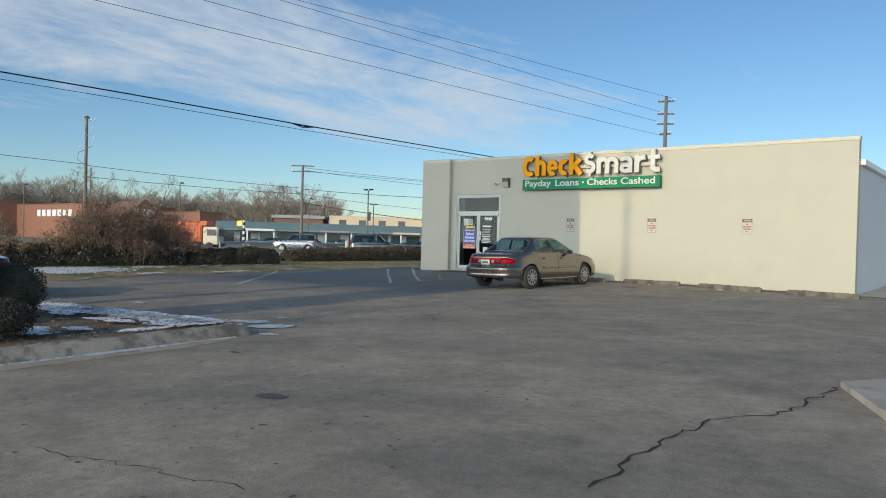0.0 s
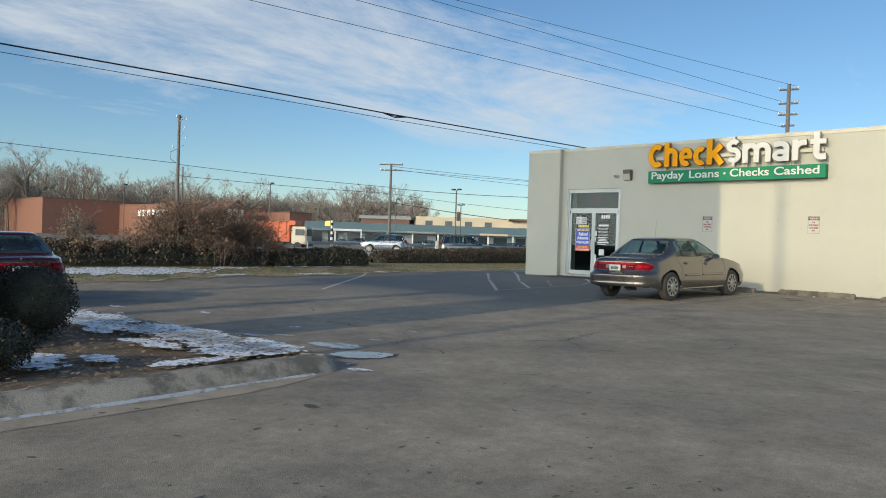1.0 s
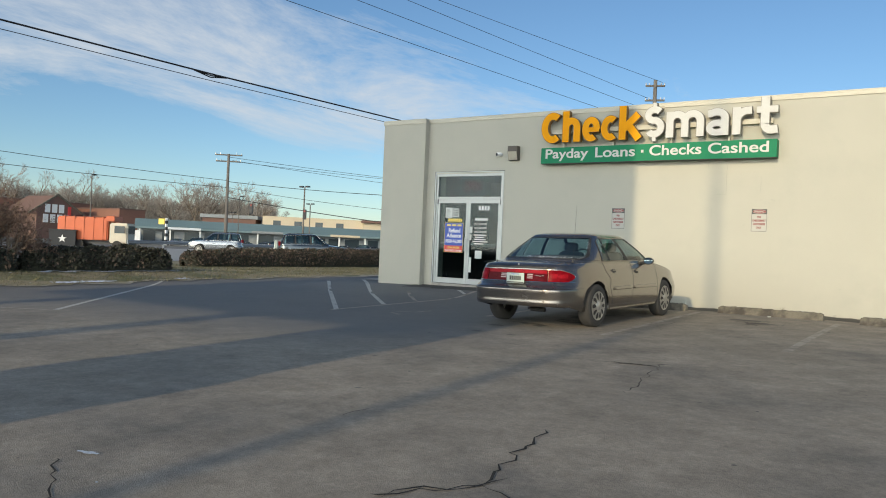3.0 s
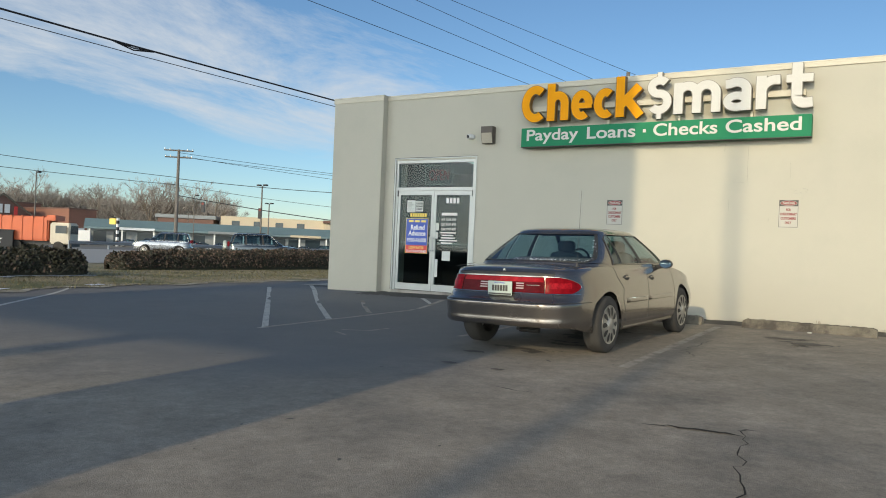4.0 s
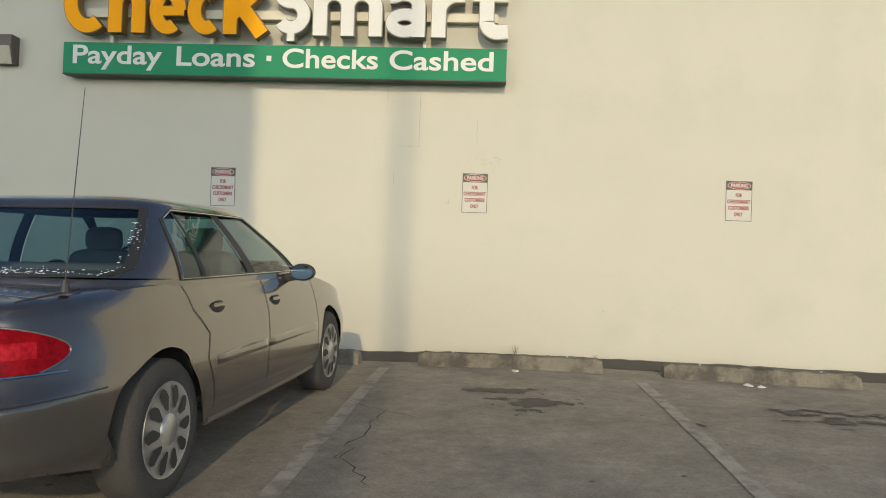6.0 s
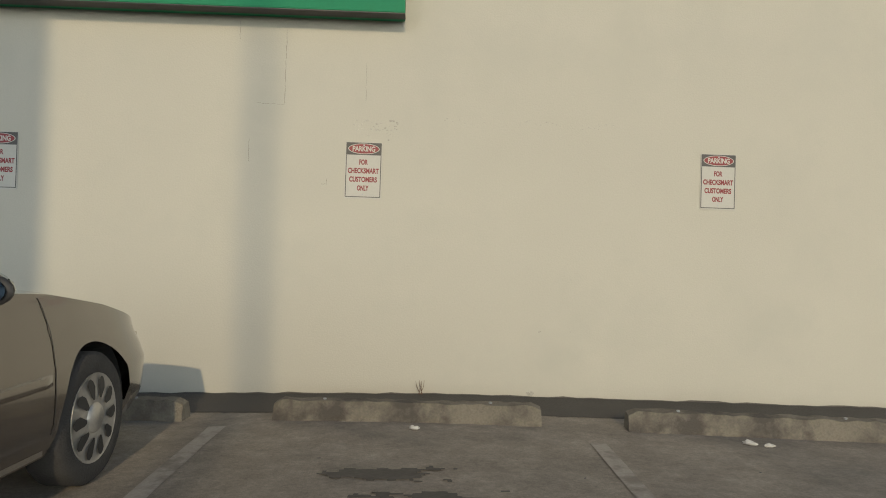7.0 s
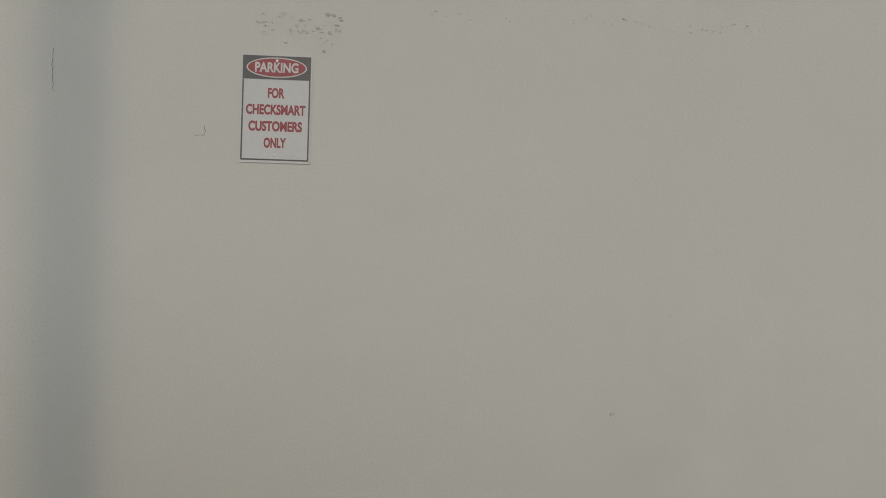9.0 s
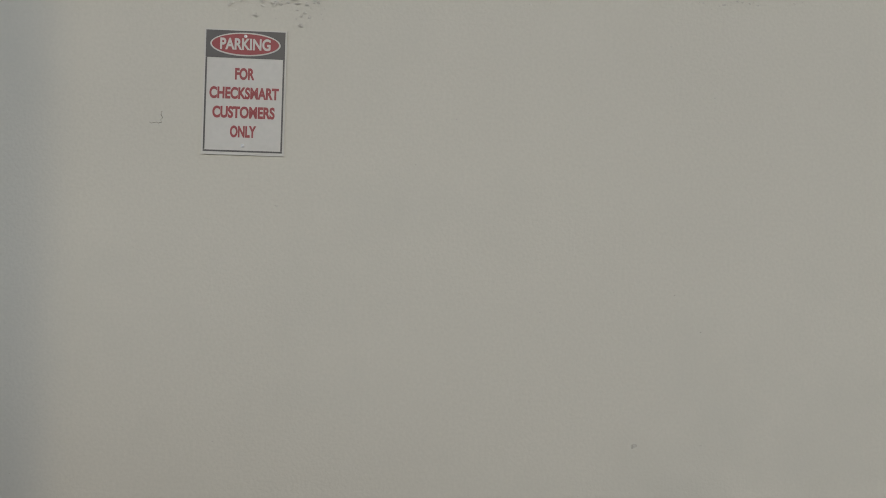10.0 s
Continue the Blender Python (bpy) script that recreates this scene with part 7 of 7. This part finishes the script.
        for nm, fa, fb, m, out in (("quarter_window", rear_y, lambda v: edge_y(q0b, q0t, v), M_CARGLASS, -0.008), ("window_divider", lambda v: edge_y(q0b, q0t, v), lambda v: edge_y(q1b, q1t, v), M_PLASTIC, 0.0), ("rear_door_window", lambda v: edge_y(q1b, q1t, v), lambda v: edge_y(b0b, b0t, v), M_CARGLASS, -0.008), ("door_pillar", lambda v: edge_y(b0b, b0t, v), lambda v: edge_y(b1b, b1t, v), M_PLASTIC, 0.0), ("front_door_window", lambda v: edge_y(b1b, b1t, v), front_y, M_CARGLASS, -0.008)):
            o = sheet_of(nm, [[side(lim(fa(v), v) + (lim(fb(v), v) - lim(fa(v), v)) * i / 8, v, out, s) for i in range(9)] for v in vs_], m)
            if m is M_CARGLASS:
                o.visible_shadow = False
        # bright line round the side windows, with the black seal inside it
        loop = [side(y, 0.03, 0.006, s) for y in span(rear_y(0.03), front_y(0.03), 0.08)] + [side(front_y(v), v, 0.006, s) for v in vs_[1:]] + [side(y, vt, 0.006, s) for y in span(front_y(vt), rear_y(vt), 0.06)[1:]] + [side(rear_y(v), v, 0.006, s) for v in vs_[::-1][1:]]
        part("window_trim", tube(loop, 0.008, 6), M_PLASTIC, c)
        part("bright_trim", tube([p + Vector((s * 0.006, 0, 0)) for p in loop], 0.004, 5), M_CHROME, c)
        # mirror
        my, mz = d["mirror"]
        mm = bmesh.new()
        bmesh.ops.create_uvsphere(mm, u_segments=16, v_segments=10, radius=1)
        for v in mm.verts:
            v.co = Vector((v.co.x * 0.095, (v.co.y * 0.06) if v.co.y > 0 else v.co.y * 0.02, v.co.z * 0.062))
        mir = smooth(part("mirror", mm, M_PLASTIC, c, "dark door mirror"))
        mir.matrix_basis = pose(s * 0.945, my, mz)
        part("mirror_glass", prism([(0.08 * math.cos(2 * math.pi * i / 18), 0.05 * math.sin(2 * math.pi * i / 18)) for i in range(18)], (-0.026, -0.021), "y"), M_MIRROR, mir)
        part("mirror_arm", R((s * -0.14, 0.01, -0.045), (s * -0.02, 0.01, -0.02), 0.03, n=8), M_PLASTIC, mir)
        # door seams, handles, rub strip, sill line
        for ys in ((( b1b + 0.06, zbelt - 0.02), (b1b + 0.04, 0.75), (b1b - 0.02, 0.5), (b1b - 0.05, 0.29)), ((d0b - 0.01, zbelt - 0.02), (d0b + 0.02, 0.85), (d0b + 0.15, 0.72), (-0.96, 0.60), (-0.90, 0.46), (-0.88, 0.30)), ((0.98, 0.94), (1.0, 0.72), (0.99, 0.5), (0.97, 0.3))):
            pts = []
            for (ya, za), (yb, zb_) in zip(ys, ys[1:]):
                pts += [sh.side_at(ya + (yb - ya) * i / 6, za + (zb_ - za) * i / 6, 0.0025, s) for i in range(6)]
            part("door_seam", band(pts, 0.0035), M_PLASTIC, c)
        for yh, zh in ((d0b + 0.30, 0.845), (b1b + 0.20, 0.825)):
            hb = bmesh.new()
            bmesh.ops.create_uvsphere(hb, u_segments=14, v_segments=8, radius=1)
            p = sh.side_at(yh, zh, 0.0, s)
            for v in hb.verts:
                v.co = Vector((v.co.x * 0.014, v.co.y * 0.085, v.co.z * 0.036)) + p
            hd = smooth(part("door_handle", hb, M_PLASTIC, c, "dark recessed door handle"))
            part("handle_bar", B(p.x + s * 0.012 - 0.008, p.x + s * 0.012 + 0.008, p.y - 0.07, p.y + 0.07, p.z + 0.004, p.z + 0.024, bevel=0.006), paint, hd)
        if d is SEDAN:
            for ya, yb in ((-0.86, b1b - 0.03), (b1b - 0.01, 0.97)):
                rb = grid_mesh([[sh.side_at(y, z, o * min(1.0, (y - ya) / 0.05, (yb - y) / 0.05), s) for z, o in ((0.546, 0.0), (0.553, 0.014), (0.575, 0.018), (0.597, 0.014), (0.604, 0.0))] for y in span(ya, yb, 0.04)])
                bmesh.ops.recalc_face_normals(rb, faces=rb.faces)
                smooth(part("rub_strip", rb, paint, c), 50)
        part("sill_trim", band([sh.side_at(y, 0.262, 0.006, s) for y in span(-0.9, 0.94, 0.08)], 0.012), M_CHROME if d is SEDAN else M_PLASTIC, c)
    # seats and shelf
    def pillow(x0, x1, y0, y1, z0, z1, p=0.45):
        bm = bmesh.new()
        bmesh.ops.create_uvsphere(bm, u_segments=24, v_segments=14, radius=1)
        for v in bm.verts:
            q = [math.copysign(abs(k) ** p, k) for k in v.co]
            v.co = Vector(((x0 + x1) / 2 + q[0] * (x1 - x0) / 2, (y0 + y1) / 2 + q[1] * (y1 - y0) / 2, (z0 + z1) / 2 + q[2] * (z1 - z0) / 2))
        return bm
    for x, y in ((-0.36, 0.15), (0.36, 0.15)):
        smooth(part("seat_back", pillow(x - 0.25, x + 0.25, y - 0.09, y + 0.06, 0.7, zbelt + 0.15), M_SEAT, c))
        smooth(part("headrest", pillow(x - 0.13, x + 0.13, y - 0.06, y + 0.03, zbelt + 0.13, zbelt + 0.30, 0.6), M_SEAT, c))
    smooth(part("rear_seat", pillow(-0.66, 0.66, -1.0, -0.78, 0.75, zbelt + 0.08, 0.35), M_SEAT, c))
    part("parcel_shelf", B(-0.64, 0.64, -1.45, -0.99, zbelt + 0.028, zbelt + 0.045), M_SEAT, c)
    part("dashboard", B(-0.66, 0.66, 0.62, 0.88, zbelt - 0.02, zbelt + 0.075, bevel=0.03), M_PLASTIC, c)
    st = lathe([(-0.012, 0.17), (0.0, 0.185), (0.012, 0.17), (0.0, 0.155), (-0.012, 0.17)], 24, "x")
    o = part("steering_wheel", st, M_PLASTIC, c)
    o.matrix_basis = pose(-0.36, 0.5, zbelt + 0.03, 0, 25, 90)
    if d is SEDAN:
        # full-width tail lamp panel with bright edges
        def strip(x0, x1, z0, z1, material, out, name, lab="", taper=0.0):
            """A strip of the tail between two shares of the breadth; its outer ends may draw in towards the top."""
            rows = []
            for z in span(z0, z1, (z1 - z0) / 14):
                k = ((z - z0) / (z1 - z0) - 0.42) / 0.59
                e = taper * (1 - math.sqrt(max(0.0, 1 - k * k)))
                a0, a1 = x0 + (e if x0 < -0.7 else 0), x1 - (e if x1 > 0.7 else 0)
                row = []
                for t in span(a0, a1, (a1 - a0) / 40):
                    row.append(sh.point(t, -((1 - abs(t) ** 6) ** (1 / 6)), z=z, out=out))
                rows.append(row)
            bmx = grid_mesh(rows)
            bmesh.ops.recalc_face_normals(bmx, faces=bmx.faces)
            return smooth(part(name, bmx, material, c, lab))
        strip(-0.60, 0.60, 0.698, 0.868, M_TAILDARK, 0.008, "tail_panel", "dark red reflector panel across the boot")
        strip(0.61, 0.918, 0.698, 0.868, M_TAIL, 0.011, "tail_lamp", "red wraparound tail lamp", 0.16)
        strip(-0.918, -0.61, 0.698, 0.868, M_TAIL, 0.011, "tail_lamp", "red wraparound tail lamp", 0.16)
        for s in (1, -1):
            loop = []
            for z in span(0.698, 0.868, 0.17 / 20):
                k = ((z - 0.698) / 0.17 - 0.42) / 0.59
                t = 0.918 - 0.16 * (1 - math.sqrt(max(0.0, 1 - k * k)))
                loop.append(sh.point(s * t, -((1 - t ** 6) ** (1 / 6)), z=z, out=0.012))
            # the lamp's horizontal highlight, laid on as a brighter red strip
            strip(min(s * 0.66, s * 0.865), max(s * 0.66, s * 0.865), 0.752, 0.812, M_TAILBRIGHT, 0.0135, "lamp_highlight", "brighter red strip painted as the tail lamp's highlight")
            part("lamp_rim", tube(loop, 0.004, 5), M_CHROME, c, "bright rim of the tail lamp")
        strip(-0.775, 0.775, 0.870, 0.8735, M_CHROME, 0.014, "bright_strip")
        strip(-0.915, 0.915, 0.691, 0.696, M_CHROME, 0.014, "bright_strip")
        strip(-0.59, 0.59, 0.815, 0.864, M_TAILBRIGHT, 0.011, "tail_lamp_bar", "brighter red upper lens")
        for s in (1, -1):
            for k in range(3):
                strip(min(s * 0.21, s * 0.32), max(s * 0.21, s * 0.32), 0.738 + k * 0.026, 0.751 + k * 0.026, M_REVERSE, 0.013, "reversing_lens")
        pl = part("licence_plate", B(-0.153, 0.153, -2.312, -2.305, 0.66, 0.812, bevel=0.004), M_PLATE, c, "pale licence plate with the state name")
        for i in range(6):
            part("plate_bar", B(-0.098 + i * 0.034, -0.072 + i * 0.034, -2.315, -2.3125, 0.705, 0.77), M_SIGNDARK, pl)
        fit_writing("plate_text", "INDIANA", -0.065, 0.065, -2.314, 0.786, 0.804, M_BLUE, pl, 0.001, 0.01)
        part("plate_foot", B(-0.145, 0.145, -2.3142, -2.3122, 0.666, 0.682), M_SIGNDARK, pl)
        part("badge_bar", B(0.30, 0.46, -2.262, -2.243, 0.775, 0.785), M_CHROME, c, "script badge as a plain bar")
        part("boot_emblem", R((0, -2.212, 0.935), (0, -2.222, 0.935), 0.016, n=14), M_CHROME, c)
        # proud trailing edge of the boot lid
        rows = []
        for z, o in ((0.9125, 0.002), (0.918, 0.010), (0.945, 0.014), (0.958, 0.013), (0.966, 0.004)):
            rows.append([sh.point(t, -((1 - abs(t) ** 6) ** (1 / 6)), z=z - 0.014 * (abs(t) / 0.74) ** 4, out=o * min(1.0, (0.745 - abs(t)) / 0.02)) for t in span(-0.74, 0.74, 0.037)])
        bmx = grid_mesh(rows)
        bmesh.ops.recalc_face_normals(bmx, faces=bmx.faces)
        smooth(part("boot_lid_edge", bmx, paint, c, "crisp trailing edge of the boot lid"), 50)
        # gap below the lid, widened into a black strip for the lip's shade
        part("lid_gap_shade", grid_mesh([[sh.point(t, -((1 - abs(t) ** 6) ** (1 / 6)), z=z, out=0.006) for t in span(-0.73, 0.73, 0.0365)] for z in (0.884, 0.913)]), M_PLASTIC, c)
        # boot lid seams
        for s in (1, -1):
            part("boot_seam", band([Vector((s * 0.70, y, lut(d["shoulder"], y) + lut(d["crown"], y) * 0.32 + 0.004)) for y in span(-2.12, -1.72, 0.05)], 0.004), M_PLASTIC, c)
        # bumper crease lines
        cr = []
        for t in span(-1, 1, 0.025):
            sx = 0.968 * math.sin(math.pi / 2 * t)
            sy = -((1 - abs(sx) ** 6) ** (1 / 6))
            cr.append([sh.point(sx, sy, z=z, out=0.004) for z in (0.597, 0.603)])
        bmx = grid_mesh(cr)
        bmesh.ops.recalc_face_normals(bmx, faces=bmx.faces)
        part("bumper_crease", bmx, M_PLASTIC, c)
        ex = bmesh.new()
        rod(ex, (0.12, -2.10, 0.285), (0.14, -1.7, 0.27), 0.022, n=10); rod(ex, (0.02, -1.86, 0.25), (0.26, -1.86, 0.25), 0.035, n=10)
        smooth(part("exhaust", ex, M_PLASTIC, c, "dark sooty exhaust pipe"))
        fr = bmesh.new()
        rr = random.Random(4)
        for _ in range(330):
            if rr.random() < 0.87:
                u, v = min(0.98, max(-0.9, rr.gauss(0.25, 0.38))), abs(rr.gauss(0, 0.035))
            else:
                u, v = rr.uniform(0.93, 0.99), rr.uniform(0, 0.75)
            row = rrows[min(10, int(v * 10))]
            q = rrows[min(10, int(v * 10) + 1)]
            i, w = int((u + 1) * 8), v * 10 - int(v * 10)
            p = Vector(row[i]).lerp(Vector(row[min(16, i + 1)]), (u + 1) * 8 - i)
            p = p.lerp(Vector(q[i]).lerp(Vector(q[min(16, i + 1)]), (u + 1) * 8 - i), w) + Vector((0, -0.004, 0.008 + rr.uniform(0, 0.006)))
            k = rr.uniform(0.0015, 0.006)
            ring = [fr.verts.new(p + Vector((k * rr.uniform(0.6, 2.2) * math.cos(t), k * 0.8 * math.sin(t), k * 0.4 * math.sin(t)))) for t in (0.3, 1.5, 2.7, 3.9, 5.2)]
            fr.faces.new(ring)
        if antenna:
            tagged(part("frost", fr, M_SNOW, c, "crumbs of frost along the rear window"), kind="stuff")
            an = bmesh.new()
            rod(an, (0.70, -1.83, 0.98), (0.70, -1.83, 1.03), 0.022, 0.010, 10); rod(an, (0.70, -1.83, 1.03), (0.66, -1.66, 1.84), 0.0028, 0.0014, 6)
            part("antenna", an, M_BLACK, c, "thin whip antenna")
        else:
            fr.free()
    else:
        for s in (1, -1):
            part("tail_lamp", B(s * 0.80 - 0.07, s * 0.80 + 0.07, -2.15, -2.05, 0.95, 1.25, bevel=0.03), M_TAIL, c)
            part("roof_bar", R((s * 0.52, -1.6, 1.76), (s * 0.52, 0.0, 1.775), 0.018, n=6), M_PLASTIC, c)
        part("rear_bumper", B(-0.86, 0.86, -2.28, -2.1, 0.38, 0.62, bevel=0.05), M_PLASTIC, c)
        if spare:
            sp_ = part("spare_wheel", lathe([(-2.42, 0.02), (-2.42, 0.27), (-2.38, 0.34), (-2.25, 0.35), (-2.18, 0.30)], 24, "z"), M_PLATE, c, "covered spare wheel")
            sp_.matrix_basis = pose(0.05, 0, 0.95, -90, 0, 0)
    # head lamps
    for s in (1, -1):
        part("head_lamp", prism([(2.0, 0.58), (2.24, 0.57), (2.22, 0.655), (2.0, 0.70)] if d is SEDAN else [(2.0, 0.72), (2.14, 0.70), (2.10, 0.86), (1.95, 0.88)], (min(s * 0.48, s * 0.72), max(s * 0.48, s * 0.72)), "x"), M_CHROME, c)
    return c


def park(c, x, y, yaw, tilt=True):
    a = radians(yaw)
    f = Vector((-math.sin(a), math.cos(a)))
    dz = gz(x + f.x * 1.3, y + f.y * 1.3) - gz(x - f.x * 1.3, y - f.y * 1.3)
    s = Vector((math.cos(a), math.sin(a)))
    dr = gz(x + s.x * 0.8, y + s.y * 0.8) - gz(x - s.x * 0.8, y - s.y * 0.8)
    z = (gz(x + f.x * 1.3, y + f.y * 1.3) + gz(x - f.x * 1.3, y - f.y * 1.3)) / 2
    m = Matrix.Translation((x, y, z + 0.002)) @ pose(0, 0, 0, 0, 0, yaw) @ pose(0, 0, 0, math.degrees(math.atan2(dz, 2.6)), -math.degrees(math.atan2(dr, 1.6)), 0)
    c.matrix_world = m
    return m


sedan = car("sedan", SEDAN, M_CARPAINT, "taupe metallic four-door sedan, dusty, parked nose to the wall", antenna=True)
sedan.matrix_world = park(sedan, -1.985, -3.70, -3.7) @ Matrix.Diagonal((1.01, 1.03, 1.015, 1))
red_car = car("red_sedan", SEDAN, M_CARRED, "dark red sedan parked behind the island shrubs")
park(red_car, -10.0, -16.75, 86)
suv = car("sport_utility", SUV, M_CARBLUE, "slate grey sport utility with a covered spare wheel on the road", spare=True)
park(suv, -30.6, 19.6, -42)
silver = car("silver_sport_utility", SUV, M_CARSILVER, "silver sport utility driving on the road beyond the hedge")
park(silver, -46.6, 25.1, 135)
silver_sedan = car("silver_sedan", SEDAN, M_CARSILVER, "silver sedan parked before the strip of shops", group="cars at the strip of shops")
park(silver_sedan, -117, 83.0, 140)
r4 = random.Random(6)
for i in range(14):
    src = (silver_sedan, suv, red_car, silver, sedan)[i % 5]
    k = copy_thing(src, Matrix.Identity(4))
    park(k, -121.0 + i * 3.3 * 0.62 + r4.uniform(-0.5, 0.5), 77.0 + i * 3.3 * 0.79 + r4.uniform(-0.6, 0.6), 140 if i % 2 else -40)
    k.name = "parked_car"
    tagged(k, "parked car before the strip of shops", "car", "cars at the strip of shops")


def refuse_truck():
    t = thing("orange_truck", label="orange refuse truck with a cream cab waiting on the road", category="truck")
    t.matrix_world = pose(-70.5, 29.4, gz(-70.5, 29), 0, 0, -52) @ Matrix.Diagonal((1, 0.96, 1, 1))
    # front along +y
    part("hopper", B(-1.22, 1.22, -3.9, 1.4, 1.0, 3.35, bevel=0.12), M_TRUCK, t, "orange ribbed refuse body")
    for y in (-3.2, -2.2, -1.2, -0.2, 0.8):
        part("rib", B(-1.28, 1.28, y, y + 0.14, 1.05, 3.42), M_TRUCK, t)
    part("hopper_rim", B(-1.25, 1.25, 1.2, 2.1, 3.0, 3.55, bevel=0.06), M_TRUCK, t)
    part("cab", B(-1.18, 1.18, 1.55, 3.5, 0.75, 2.85, bevel=0.12), M_TRUCKCAB, t, "cream flat-front cab")
    part("windscreen", B(-1.02, 1.02, 3.49, 3.53, 1.75, 2.6, bevel=0.01), M_WINDOW, t)
    for s in (1, -1):
        part("cab_window", B(min(s * 1.17, s * 1.2), max(s * 1.17, s * 1.2), 2.1, 3.2, 1.8, 2.55), M_WINDOW, t)
        part("mirror", B(min(s * 1.3, s * 1.42), max(s * 1.3, s * 1.42), 3.2, 3.3, 1.8, 2.4), M_BLACK, t)
    part("bumper", B(-1.2, 1.2, 3.45, 3.7, 0.5, 0.9, bevel=0.04), M_BLACK, t)
    part("chassis", B(-0.5, 0.5, -3.9, 3.3, 0.6, 0.98), M_BLACK, t)
    for y in (-2.8, -1.6, 2.4):
        for s in (1, -1):
            part("wheel", R((s * 0.85, y, 0.5), (s * 1.2, y, 0.5), 0.5, n=20), M_TYRE, t)


refuse_truck()


def star_bin():
    """A black roll-off bin marked with a white star."""
    c = thing("dark_bin", label="black roll-off bin with a white star beside the truck", category="bin")
    c.matrix_world = pose(-72.2, 26.6, gz(-72, 26.6), 0, 0, 52)
    part("body", B(-1.25, 1.25, -0.9, 0.9, 0.25, 1.95, bevel=0.04), M_BLACK, c)
    part("rim", B(-1.32, 1.32, -0.97, 0.97, 1.952, 2.06, bevel=0.02), M_BLACK, c)
    pts = [((0.42 if k % 2 == 0 else 0.17) * math.sin(math.pi * k / 5), 1.1 + (0.42 if k % 2 == 0 else 0.17) * math.cos(math.pi * k / 5)) for k in range(10)]
    part("star", prism(pts, (-0.93, -0.905), "y"), M_WHITE, c, "white painted star")
    for x in (-0.9, 0.9):
        part("skid", B(x - 0.1, x + 0.1, -0.8, 0.8, 0.0, 0.248), M_STEEL, c)


star_bin()


def guard_rail():
    """The low steel barrier on the far side of the road."""
    g = thing("guard_rail", label="low grey steel barrier along the far side of the road", category="guard rail")
    part("beam", grid_mesh([[(-61.6 + o, y, gz(-61.6, y) + z) for z, o in ((0.42, 0.0), (0.50, 0.06), (0.58, 0.0), (0.66, 0.06), (0.74, 0.0))] for y in span(27, 115, 2.0)]), M_STEEL, g)
    for y in span(27, 115, 4.0):
        part("post", B(-61.75, -61.63, y - 0.06, y + 0.06, gz(-61.6, y) - 0.1, gz(-61.6, y) + 0.72), M_STEEL, g)


guard_rail()
